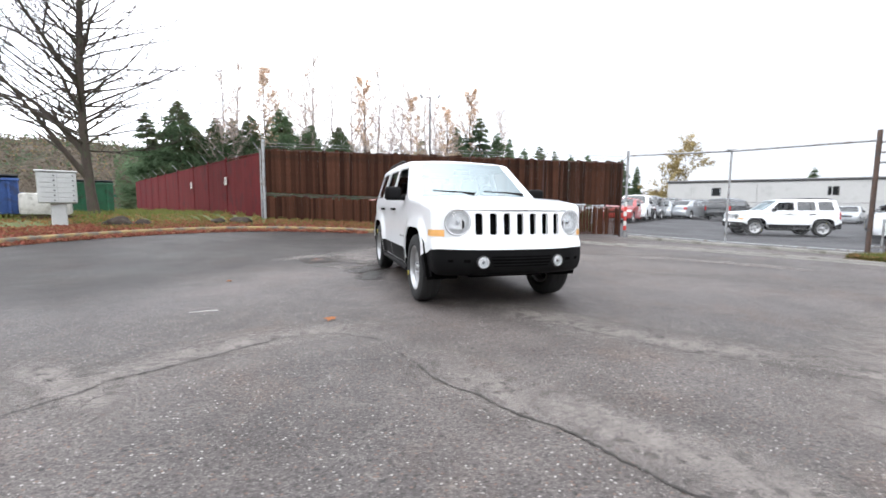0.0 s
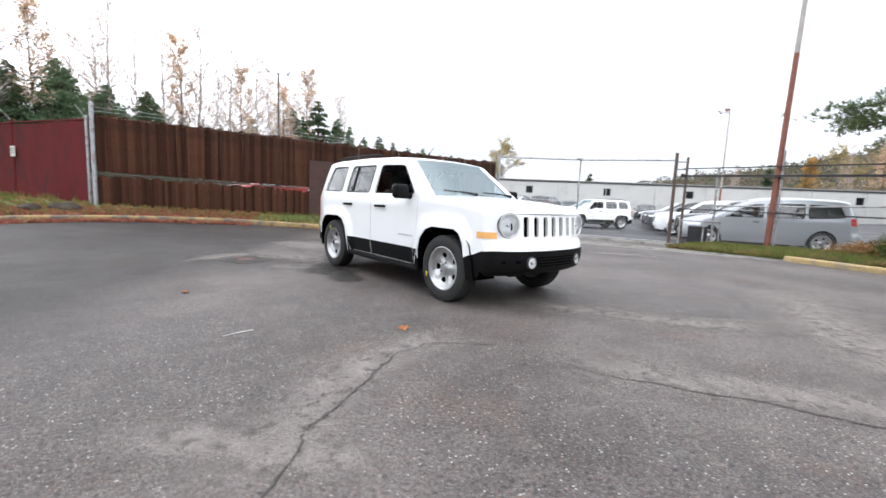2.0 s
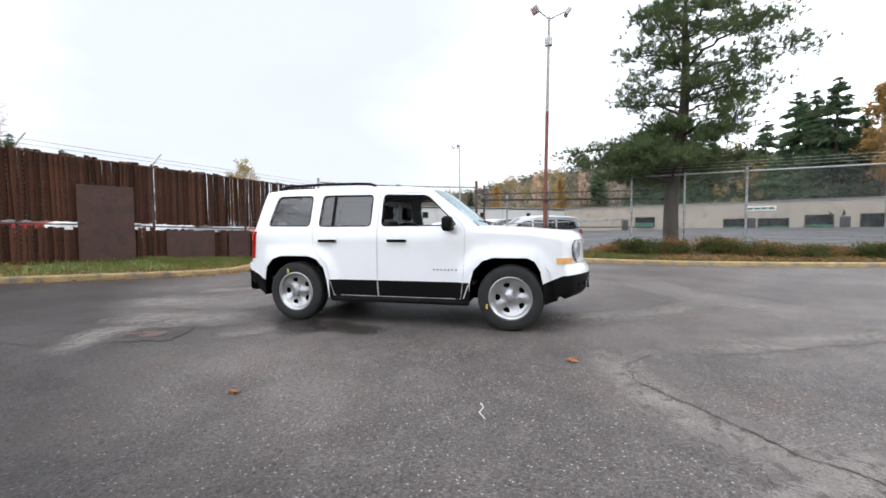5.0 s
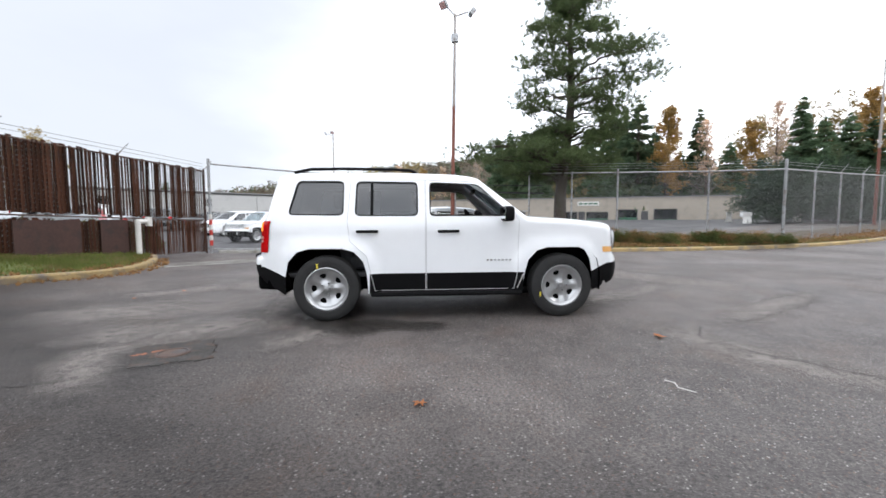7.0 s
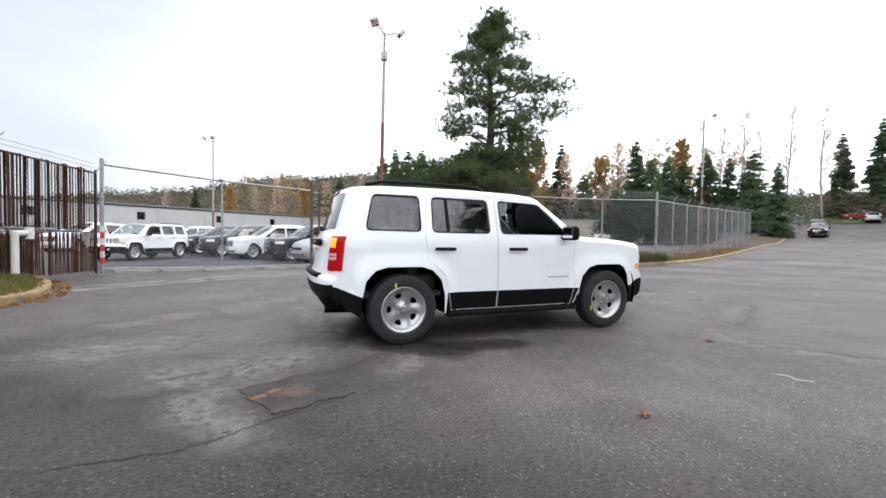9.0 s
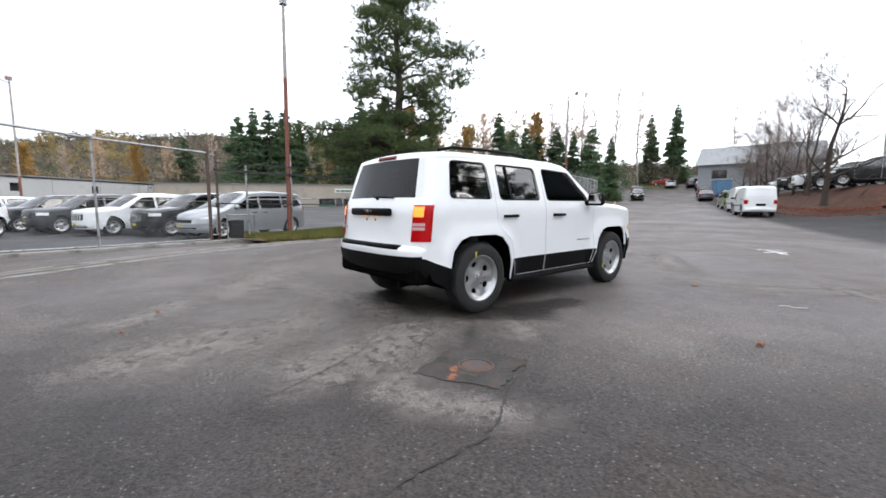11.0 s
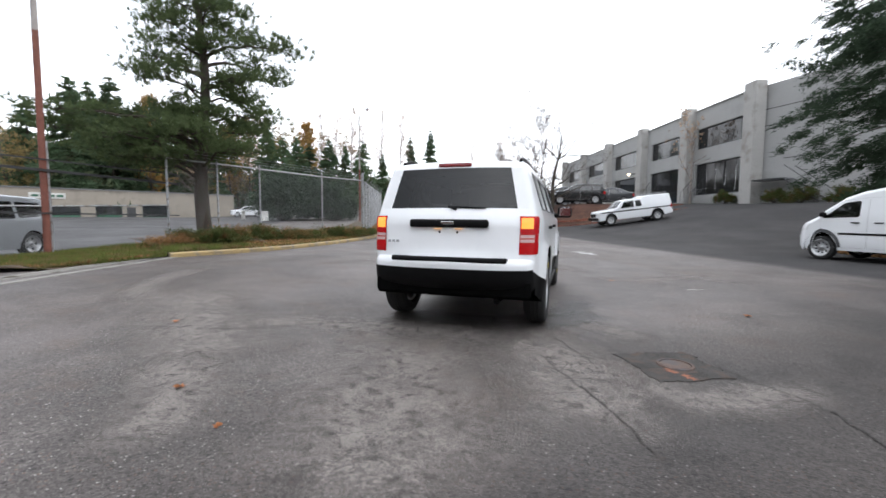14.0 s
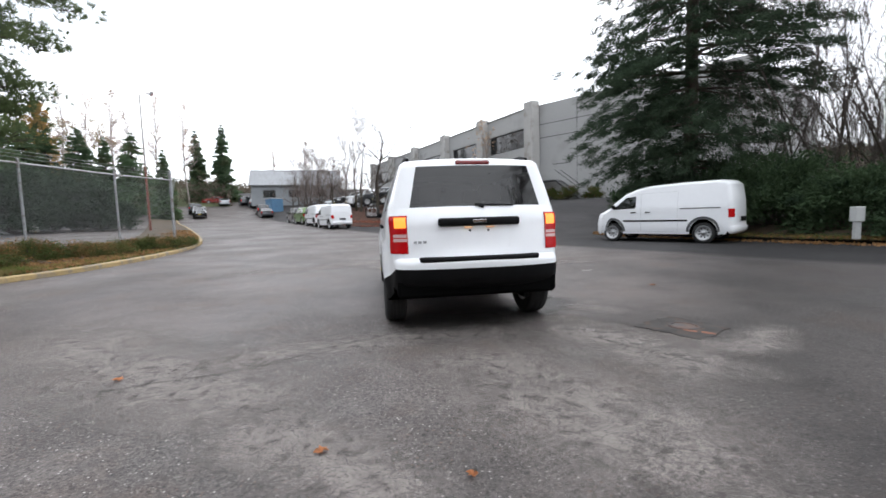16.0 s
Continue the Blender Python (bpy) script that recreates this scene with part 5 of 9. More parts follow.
def leader_tree(name, label, x, y, h, seed, r=0.16, n=60, reach=0.22, rise=0.6, z0=0.22, twigs=7, material=None, twig=None, leaves=0, leaf=None, leaf_size=0.2, z=None, group="", lean=(0, 0), droop=0.0, top_leaves=0.0, fat=1.0, boughs=()):
    """A tree with one straight leader and many side branches along it, as birch, alder and larch have."""
    rg = random.Random(seed)
    t = thing(name, label, "tree", group)
    big, small, tips = [], [], []
    pts = [Vector((lean[0] * f + 0.012 * h * math.sin(6 * f + seed), lean[1] * f + 0.010 * h * math.cos(5 * f + seed), h * f - 0.2)) for f in [k / 14 for k in range(15)]]
    for k in range(14):
        big.append((pts[k], pts[k + 1], r * (1 - k / 14) ** 0.9 * (1.25 if k == 0 else 1) + 0.012, r * (1 - (k + 1) / 14) ** 0.9 + 0.010))
    plan = [None] * n + list(boughs)
    for b, own in enumerate(plan):
        f = own[0] / h if own else z0 + (0.99 - z0) * (b + rg.random()) / n
        k = min(13, int(f * 14))
        p = pts[k].lerp(pts[k + 1], f * 14 - k)
        a = rg.uniform(0, math.tau)
        L = h * reach * (1.12 - f) ** 0.75 * rg.uniform(0.55, 1.15)
        e = rise * rg.uniform(0.5, 1.4)
        d = Vector((math.cos(a), math.sin(a), e)).normalized()
        q, rr = p, r * 0.24 * (1.1 - f) + 0.012
        steps = 4
        if own:
            L, rr, steps = own[2], own[4], 7
            d = Vector((math.cos(radians(own[1])), math.sin(radians(own[1])), own[3])).normalized()
        for s in range(steps):
            d = (d + Vector((rg.gauss(0, 0.12), rg.gauss(0, 0.12), rg.gauss(0, 0.08) + 0.07 * rise - droop * 0.12))).normalized()
            e2 = q + d * L / steps
            r2 = max(0.006 * fat, rr * (1 - 0.28))
            (big if rr > 0.03 and fat < 2 else small).append((q, e2, rr, r2))
            for w in range(rg.randint(1, max(1, twigs // 2))):
                dd = (d * 0.7 + Vector((rg.gauss(0, 0.6), rg.gauss(0, 0.6), rg.gauss(0, 0.3) + 0.25 * rise - droop * 0.3))).normalized()
                m1 = e2 + dd * L * rg.uniform(0.10, 0.26)
                m2 = m1 + (dd + Vector((rg.gauss(0, 0.3), rg.gauss(0, 0.3), rg.gauss(0, 0.2) + 0.2))).normalized() * L * rg.uniform(0.06, 0.18)
                small += [(e2, m1, r2 * 0.5, 0.006 * fat), (m1, m2, 0.006 * fat, 0.004 * fat)]
                tips += [m1, m2]
            q, rr = e2, r2
        tips.append(q)
    limbs_mesh("trunk", big, material or M_BARK, t)
    o = limbs_mesh("twig_mass", small, twig or M_TWIG_DARK, t)
    o["kind"] = "stuff"
    if leaves:
        tips.sort(key=lambda v: v.z)
        lo = int(len(tips) * top_leaves)
        pl = []
        for k in range(leaves):
            p = tips[rg.randrange(lo, len(tips))]
            pl.append((p.x + rg.gauss(0, 0.16), p.y + rg.gauss(0, 0.16), p.z + rg.gauss(0, 0.18)))
        tri_cloud("leaf_mass", pl, leaf_size, leaf or M_ORANGE, t, seed=seed, slim=0.8)["kind"] = "stuff"
    t.matrix_basis = pose(x, y, ground_z(x, y) if z is None else z)
    return t


def conifer(name, label, x, y, h, r, seed, needles=6000, size=0.5, z0=0.08, droop=0.25, material=None, z=None, group="", tiers=None, gap=0.2, trunk_r=None, power=0.8, wisp=0.12, slim=0.35, clump=0.0, skirt=0.0):
    rg = np.random.default_rng(seed)
    t = thing(name, label, "tree", group)
    tiers = tiers or int(h * 1.6)
    pos, al, segs = [], [], []
    tr = trunk_r or h * 0.016
    segs.append(((0, 0, -0.2), (0, 0, h * 0.5), tr * 1.15, tr * 0.7))
    segs.append(((0, 0, h * 0.5), (0, 0, h * 0.985), tr * 0.7, 0.015))
    limb = []
    for k in range(tiers):
        f = z0 + (1 - z0) * (k + rg.uniform(0, 0.8)) / tiers
        reach = r * (1 - f) ** power * (1 - skirt * ease((0.32 - f) / 0.26))
        for j in range(int(rg.integers(4, 7))):
            if rg.random() < gap:
                continue
            a = rg.uniform(0, math.tau)
            L = reach * rg.uniform(0.55, 1.15) + 0.12
            limb.append((f * h, a, L))
    total = sum(q[2] ** 1.4 for q in limb)
    for zz, a, L in limb:
        n = max(3, int(needles * L ** 1.4 / total))
        u = rg.uniform(0.08, 1.0, n) ** 0.75
        ca, sa = math.cos(a), math.sin(a)
        side = rg.normal(0, wisp * L * 0.9 + 0.05, n) * (0.35 + u)
        jog = rg.normal(0, 0.05 * L + 0.03, n)
        if clump:
            m = max(3, int(L * clump))
            cu = rg.uniform(0.12, 1.0, m) ** 0.75
            cs = rg.normal(0, wisp * L * 1.3 + 0.08, m) * (0.35 + cu)
            cz = rg.normal(0, 0.06 * L + 0.04, m)
            pick = rg.integers(0, m, n)
            u = np.clip(cu[pick] + rg.normal(0, 0.16 / L, n), 0.03, 1.12)
            side = cs[pick] + rg.normal(0, 0.13, n)
            jog = cz[pick] + rg.normal(0, 0.07, n)
        rise = -droop * L * u ** 1.6 + 0.12 * L * u + jog
        pos.append(np.c_[ca * L * u - sa * side, sa * L * u + ca * side, zz + rise])
        al.append(np.c_[np.full(n, ca), np.full(n, sa), np.full(n, -droop * 0.9)])
        if L > 0.5:
            segs.append(((0, 0, zz), (ca * L * 0.85, sa * L * 0.85, zz + 0.1 * L - droop * L * 0.77), 0.012 + 0.012 * L, 0.006))
    limbs_mesh("trunk", segs, M_BARK, t)
    tri_cloud("crown", np.concatenate(pos), size, material or M_FIR_HAZED, t, seed=seed, along=np.concatenate(al), slim=slim)
    t.matrix_basis = pose(x, y, ground_z(x, y) if z is None else z)
    return t


def plate_pine(x, y, h, seed):
    """An open-grown pine: a leaning trunk, long bare limbs that carry pads of needle tufts, and a dense skirt low down."""
    rg = np.random.default_rng(seed)
    t = thing("pine_tree", "tall open-crowned pine with layered needle pads and gaps", "tree")
    segs, pos, al = [], [], []
    trunk = [Vector((0, 0, -0.3))]
    for k in range(1, 17):
        f = k / 16
        trunk.append(Vector((0.85 * f ** 1.3 + 0.08 * math.sin(7 * f), -0.45 * f + 0.10 * math.sin(9 * f), h * f)))
    for k in range(16):
        segs.append((trunk[k], trunk[k + 1], 0.25 * (1 - k / 16) ** 0.8 + 0.02, 0.25 * (1 - (k + 1) / 16) ** 0.8 + 0.02))

    def on_trunk(zz):
        f = clamp01(zz / h) * 16
        k = min(15, int(f))
        return trunk[k].lerp(trunk[k + 1], f - k)

    def tuft(p, out, n, ln):
        """A brush of needles at a twig's end."""
        d = rg.normal(0, 0.75, (n, 3)) + np.array([out.x * 0.6, out.y * 0.6, 0.75])
        d /= np.linalg.norm(d, axis=1)[:, None]
        pos.append(np.array(p) + d * ln * rg.uniform(0.15, 0.6, n)[:, None])
        al.append(d * 2.4)

    def pad(c, w, th, out, dense=1.0):
        """A cushion of tufts, flat below and domed above, broken into clumps."""
        clumps = max(4, int(13 * w * w * dense + 3))
        for j in range(clumps):
            a, q = rg.uniform(0, math.tau), math.sqrt(rg.uniform())
            m = c + Vector((math.cos(a) * q * w, math.sin(a) * q * w, th * ((1 - q * q) * rg.uniform(0.1, 1.0) - 0.25)))
            segs.append((c + (m - c) * 0.25 - Vector((0, 0, th * 0.4)), m, 0.012, 0.005))
            r = rg.uniform(0.16, 0.30)
            for i in range(int(rg.integers(7, 12))):
                e = Vector(rg.normal(0, 1, 3))
                e = Vector((e.x * r, e.y * r, e.z * r * 0.45 + 0.02))
                tuft(m + e, (out + e * 1.5), 17, 0.19)

    def limb(zz, end, w, th, dense=1.0):
        """A bare, drooping limb from the trunk to a pad, with smaller pads on the way."""
        b = on_trunk(max(1.8, zz - 0.16 * (end - on_trunk(zz)).length))
        span_ = end - b
        out = Vector((span_.x, span_.y, 0)).normalized()
        prev = b
        r0 = 0.022 + 0.016 * span_.length
        for k in range(1, 8):
            f = k / 7
            q = b + span_ * f + Vector((rg.normal() * 0.06, rg.normal() * 0.06, 0.14 * span_.length * math.sin(f * math.pi) * rg.uniform(0.4, 1.0)))
            if k == 7:
                q = end.copy()
            segs.append((prev, q, r0 * (1 - 0.8 * (k - 1) / 7), r0 * (1 - 0.8 * f)))
            if 0.4 < f < 1 and rg.random() < 0.55:
                o = Vector((rg.normal() * 0.35, rg.normal() * 0.35, 0.10))
                pad(q + o, w * 0.5, th * 0.7, out, dense)
                segs.append((q, q + o, 0.014, 0.008))
            prev = q
        pad(end, w, th, out, dense)

    # the crown narrows to a point, with gaps between its storeys and longer limbs to the south
    def reach(zz):
        for (z0, r0), (z1, r1) in zip(PROFILE, PROFILE[1:]):
            if z0 <= zz <= z1:
                return r0 + (r1 - r0) * (zz - z0) / (z1 - z0)
        return 0.3
    PROFILE = [(4.6, 2.2), (5.4, 2.5), (6.6, 2.75), (7.4, 2.5), (8.3, 1.9), (9.4, 1.0), (10.6, 0.1)]
    for k in range(31):
        f = (k + rg.uniform(0, 0.6)) / 31
        zz = 4.9 + 5.3 * f ** 1.05
        a = k * 2.4 + rg.uniform(-0.4, 0.4)
        c = on_trunk(zz)
        R = reach(zz) * rg.uniform(0.55, 1.0) * (1.0 + 0.14 * math.cos(a + 1.2))
        limb(zz, c + Vector((math.cos(a) * R, math.sin(a) * R, rg.uniform(-0.25, 0.25))), min(0.85, 0.30 + 0.18 * R) * rg.uniform(0.8, 1.15), rg.uniform(0.28, 0.42))
    for k in range(7):
        zz = 9.4 + 0.17 * k
        limb(zz, on_trunk(zz) + Vector((math.cos(k * 2.4) * 0.3, math.sin(k * 2.4) * 0.3, 0.15)), 0.34 - 0.025 * k, 0.3)
    # the skirt
    for k in range(22):
        a = k * 2.4 + rg.uniform(-0.3, 0.3)
        zz = 2.5 + 2.1 * (k / 22)
        R = rg.uniform(1.0, 2.9) * (1.15 - 0.18 * (zz - 2.5))
        c = on_trunk(zz)
        limb(zz, Vector((c.x + math.cos(a) * R + 0.3, c.y + math.sin(a) * R + 0.15, zz + rg.uniform(-0.15, 0.2))), rg.uniform(0.5, 0.85), 0.34, 1.0)
    for k in range(6):
        a = radians(15 + 13 * k)
        R = rg.uniform(2.8, 4.4)
        zz = 2.7 + 1.3 * rg.random()
        limb(zz, Vector((math.cos(a) * R, math.sin(a) * R, zz - 0.1)), rg.uniform(0.55, 0.8), 0.32, 1.0)
    limbs_mesh("trunk", segs, M_BARK, t)
    tri_cloud("crown", np.concatenate(pos), 0.15, M_PINE, t, seed=seed, along=np.concatenate(al), slim=0.13)
    t.matrix_basis = pose(x, y, ground_z(x, y) + 0.25)
    return t


plate_pine(12.8, 3.7, 10.5, 5)
conifer("fir_tree", "large dark fir with drooping branches behind a white van", -8.9, -7.9, 23.0, 5.9, 11, needles=260000, size=0.17, z0=0.09, droop=0.34, material=M_FIR, gap=0.16, trunk_r=0.30, power=0.60, tiers=58, skirt=0.40, wisp=0.11, slim=0.19, clump=5.0)


def shrub(name, label, x, y, r, h, seed, n=9000, size=0.16, material=None, z=None, group="", arch=0.5):
    """A mounded bush of arching sprays."""
    rg = np.random.default_rng(seed)
    t = thing(name, label, "shrub", group)
    pos, al, segs = [], [], []
    sprays = max(14, int(30 * r))
    for k in range(sprays):
        a, e = rg.uniform(0, math.tau), rg.uniform(0.1, 1.25)
        L = rg.uniform(0.75, 1.1)
        d = np.array([math.cos(a) * math.cos(e) * r, math.sin(a) * math.cos(e) * r, math.sin(e) * h]) * L
        m = max(6, n // sprays)
        u = rg.uniform(0.15, 1, m) ** 0.6
        p = u[:, None] * d + rg.normal(0, 0.09 * r + 0.03, (m, 3)) * np.array([1, 1, 0.7])
        p[:, 2] += arch * 0.25 * h * np.sin(u * math.pi) - arch * 0.15 * h * u ** 3
        p[:, 2] = np.maximum(p[:, 2], 0.02)
        pos.append(p)
        al.append(np.tile(d / (np.linalg.norm(d) + 1e-6), (m, 1)) * 0.9 + np.array([0, 0, -0.15]))
        segs.append(((0, 0, 0), tuple(d * 0.7), 0.02, 0.006))
    limbs_mesh("branchwork", segs, M_TWIG_DARK, t)
    tri_cloud("foliage", np.concatenate(pos), size, material or M_JUNIPER, t, seed=seed, along=np.concatenate(al), slim=0.34)
    t.matrix_basis = pose(x, y, (ground_z(x, y) if z is None else z))
    return t


for k, (x, y, r, h) in enumerate(((-6.9, -8.4, 1.6, 2.3), (-8.9, -6.3, 1.7, 2.6), (-10.2, -4.4, 2.2, 2.9), (-11.6, -2.6, 2.1, 2.4), (-9.4, -8.8, 2.2, 3.0), (-12.6, -0.4, 1.6, 1.5))):
    shrub("juniper_bush", "broad dark green juniper bush on the leafy bank", x, y, r, h, 40 + k, n=22000, size=0.14, group="juniper bushes on the bank", z=ground_z(x, y) + 0.25)
for k in range(26):
    f = k / 25
    x, y = 10.6 + 2.0 * f + rng.uniform(-0.5, 0.9), 5.4 - 9.2 * f + rng.uniform(-0.4, 0.4)
    tall = 1.0 if 1.5 < y < 5.2 else 0.6
    shrub("low_shrub", "low brown-green weedy shrub on the verge mound", x, y, rng.uniform(0.55, 1.0), rng.uniform(0.45, 0.8) * tall, 60 + k, n=3200, size=0.065, material=M_SHRUB if k % 4 else M_LEAF_TAN, z=ground_z(x, y) + 0.16, group="weedy shrubs on the mound")

for k, (x, y, r, h) in enumerate(((37.0, -16.0, 3.2, 6.0), (34.0, -20.5, 2.8, 5.2), (40.0, -21.5, 3.2, 6.4))):
    shrub("evergreen_thicket", "tall dark evergreen thicket behind the yard fence", x, y, r, h, 140 + k, n=26000, size=0.24, group="evergreen thickets behind the yard", material=M_FIR)

# near bare trees
leader_tree("bare_tree", "large leafless tree with long drooping limbs beside green bins", -12.75, 15.4, 16.0, 3, r=0.155, n=135, reach=0.31, rise=0.50, z0=0.17, twigs=15, lean=(-0.5, 0.2), droop=0.10, fat=1.9, boughs=((2.6, 185, 8.5, 1.1, 0.13), (3.6, 20, 3.4, 0.7, 0.06), (5.0, 200, 6.5, 1.5, 0.11), (6.0, 350, 4.5, 1.2, 0.08), (4.2, 250, 4.0, 0.9, 0.08), (1.7, 222, 6.8, 1.0, 0.12), (3.2, 45, 4.4, 0.10, 0.045), (4.3, 62, 4.2, 0.14, 0.045), (3.7, 215, 4.6, 0.22, 0.05), (5.0, 240, 5.0, 0.18, 0.05), (2.7, 30, 3.2, 0.02, 0.04), (5.6, 30, 4.4, 0.25, 0.045)))
for k, (x, y, hh, st) in enumerate(((-13.2, -6.4, 11.0, 4), (-14.6, -4.4, 10.0, 5), (-15.2, -2.2, 9.0, 4), (-16.8, -5.4, 11.5, 4), (-16.4, -8.6, 12.0, 3), (-18.4, -1.0, 10.0, 4), (-13.4, -9.4, 11.0, 3))):
    bare_tree("bare_tree", "slender leafless multi-stemmed tree behind the juniper bushes", x, y, hh, 14 + k, level=4, r=0.12, spread=0.42, up=0.30, trunk=0.16, stems=st + 1, twig=M_TWIG_DARK, z=ground_z(x, y) + 0.3, group="leafless trees behind the junipers")
bare_tree("bare_tree", "leafless spreading tree on the mulch bank", 9.6, -22.6, 9.2, 16, level=5, r=0.17, spread=0.72, up=0.10, trunk=0.30, twig=M_TWIG_DARK, z=1.2)
for k in range(13):
    x, y = 12.4 + k * 1.75 + rng.uniform(-0.6, 0.6), -26.6 - k * 2.35 + rng.uniform(-0.8, 0.8)
    bare_tree("bare_tree", "leafless street tree with fine upright twigs", x, y, rng.uniform(7.4, 9.4), 100 + k % 4, level=5, r=0.12, spread=0.62, up=0.20, trunk=0.22, twig=M_TWIG, z=1.9 if k < 6 else ground_z(x, y) + 0.5, group="leafless trees along the street")
bare_tree("young_birch", "young white-stemmed birch with a few orange leaves at the building front", 0.6, -34.2, 8.0, 18, level=3, r=0.10, spread=0.5, up=0.3, trunk=0.55, material=M_BARK_PALE, twig=M_TWIG, leaves=250, leaf_mat=M_ORANGE)

for k, (x, y, r, h) in enumerate(((-5.2, -27.6, 0.9, 1.2), (-6.6, -26.4, 1.1, 1.3), (-2.2, -31.0, 0.9, 1.2), (-8.4, -25.0, 0.9, 1.1))):
    shrub("clipped_shrub", "rounded green shrub at the foot of the grey wall", x, y, r, h, 180 + k, n=6000, size=0.10, material=M_SHRUB, group="shrubs at the building")
for k, (x, y, r, h) in enumerate(((-1.2, 16.7, 0.9, 0.9), (0.6, 16.9, 0.8, 1.0), (2.2, 16.6, 0.9, 0.9), (3.7, 16.8, 0.8, 1.0), (5.2, 16.6, 0.7, 0.9))):
    shrub("overgrown_shrub", "dark overgrown shrub behind the slatted fence", x, y, r, h, 90 + k, n=3500, size=0.16, material=M_SHRUB, group="shrubs behind the slatted fence")

# far trees: one of a kind is grown, the rest are copies of it
proto = {}


def far_tree(kind, az, dist, h, ox=0.0, oy=0.0, turn=0.0):
    x, y = ox + dist * math.sin(radians(az)), oy + dist * math.cos(radians(az))
    z = far_z(x, y)
    if kind not in proto:
        if kind[0] == "f":
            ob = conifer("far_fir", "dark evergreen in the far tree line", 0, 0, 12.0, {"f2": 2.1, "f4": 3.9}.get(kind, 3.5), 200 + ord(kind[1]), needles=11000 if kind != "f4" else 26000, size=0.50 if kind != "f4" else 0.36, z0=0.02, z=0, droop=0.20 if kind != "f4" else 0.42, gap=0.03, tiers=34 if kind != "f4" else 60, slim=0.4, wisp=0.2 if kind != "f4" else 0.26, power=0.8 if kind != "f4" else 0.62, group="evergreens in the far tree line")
        elif kind[0] == "b":
            ob = leader_tree("far_birch", "tall pale leafless birch in the far tree line", 0, 0, 16.0, 300 + ord(kind[1]), r=0.13, n=84, reach=0.27, rise=1.0, z0=0.30, twigs=15, fat=1.5, material=M_BARK_PALE, twig=M_TWIG_PALE, leaves=900 if kind != "b1" else 300, leaf=M_ORANGE, leaf_size=0.12, z=0, group="birches in the far tree line", top_leaves=0.15)
        elif kind[0] == "d":
            ob = bare_tree("far_broad_tree", "broad half-bare tree with olive-gold leaves in the far tree line", 0, 0, 16.0, 500 + ord(kind[1]), level=4, r=0.22, spread=0.7, up=0.22, trunk=0.2, twig=M_TWIG, leaves=5200, leaf_mat=M_OLIVE, leaf_size=0.34, z=0, group="broad trees in the far tree line")
        else:
            ob = leader_tree("far_golden_tree", "narrow golden autumn tree in the far tree line", 0, 0, 16.0, 400 + ord(kind[1]), r=0.15, n=64, reach=0.25, rise=0.9, z0=0.20, twigs=8, fat=2.4, twig=M_TWIG, leaves=9000 if kind == "g1" else 3200, leaf=M_GOLD if kind == "g1" else M_ORANGE, leaf_size=0.24 if kind == "g1" else 0.16, z=0, group="autumn trees in the far tree line", top_leaves=0.0 if kind == "g1" else 0.2)
        proto[kind] = (ob, 12.0 if kind[0] == "f" else 16.0)
        first = True
    else:
        first = False
    ob, base = proto[kind]
    m = pose(x, y, z - 0.2, 0, 0, turn)
    s = (h + 0.2) / base
    t = ob if first else copy_thing(ob, m)
    t.matrix_basis = m @ Matrix.Diagonal((s, s, s, 1))
    return t


def far_z(x, y):
    return ground_z(x, y) if math.hypot(x, y) < 45 else ground_z(x, y) * 1.0


# north and north-west, behind the fences
for trees, kinds in ((((-18.4, 60, 10.8), (-15.6, 62, 9.6), (-12.6, 60, 9.8), (-10.5, 62, 9.2), (-6.5, 66, 9.6), (-3.2, 68, 11.8), (1.6, 70, 14), (2.8, 72, 13), (4.7, 72, 15.8), (7, 72, 13.4), (8.6, 74, 12.4), (10.6, 78, 11.6), (12.6, 80, 12.2), (14.5, 84, 11.6), (16.5, 88, 11.4), (18.6, 90, 11.6), (21, 92, 10.6), (-35, 50, 9.5), (-26.4, 53, 10.4), (-8.4, 64, 9), (-0.8, 68, 10)), "f1 f2 f3"),
                     (((-32.0, 49.5, 10.8), (-28.2, 49.5, 9.4), (-24.6, 50, 10.2), (-21.0, 50.5, 11.2), (-17.4, 51, 9.8), (-30.2, 51.5, 8.6), (-14.0, 52, 10.0)), "f4"),
                     (((-27.5, 49, 14.5), (-25.8, 50, 16.4), (-19.8, 53, 14.4), (-17, 52, 19.5), (-18.2, 55, 17), (-12.2, 58, 18.2), (-8.8, 58, 20), (-7, 60, 15), (-2.6, 63, 18.6), (1, 66, 15), (7.6, 76, 18), (-21.4, 54, 15), (-14.6, 56, 16.5), (-5.6, 58, 17), (-1.2, 66, 17)), "b1 b2 b3"),
                     (((-22.8, 51, 15.6), (-10.8, 58, 17.4), (-4.4, 60, 16), (3.5, 74, 20.6), (0.2, 64, 15.5)), "g2")):
    for k, (az, dist, h) in enumerate(trees):
        far_tree(kinds.split()[k % len(kinds.split())], az, dist, h, turn=az * 37 % 360)
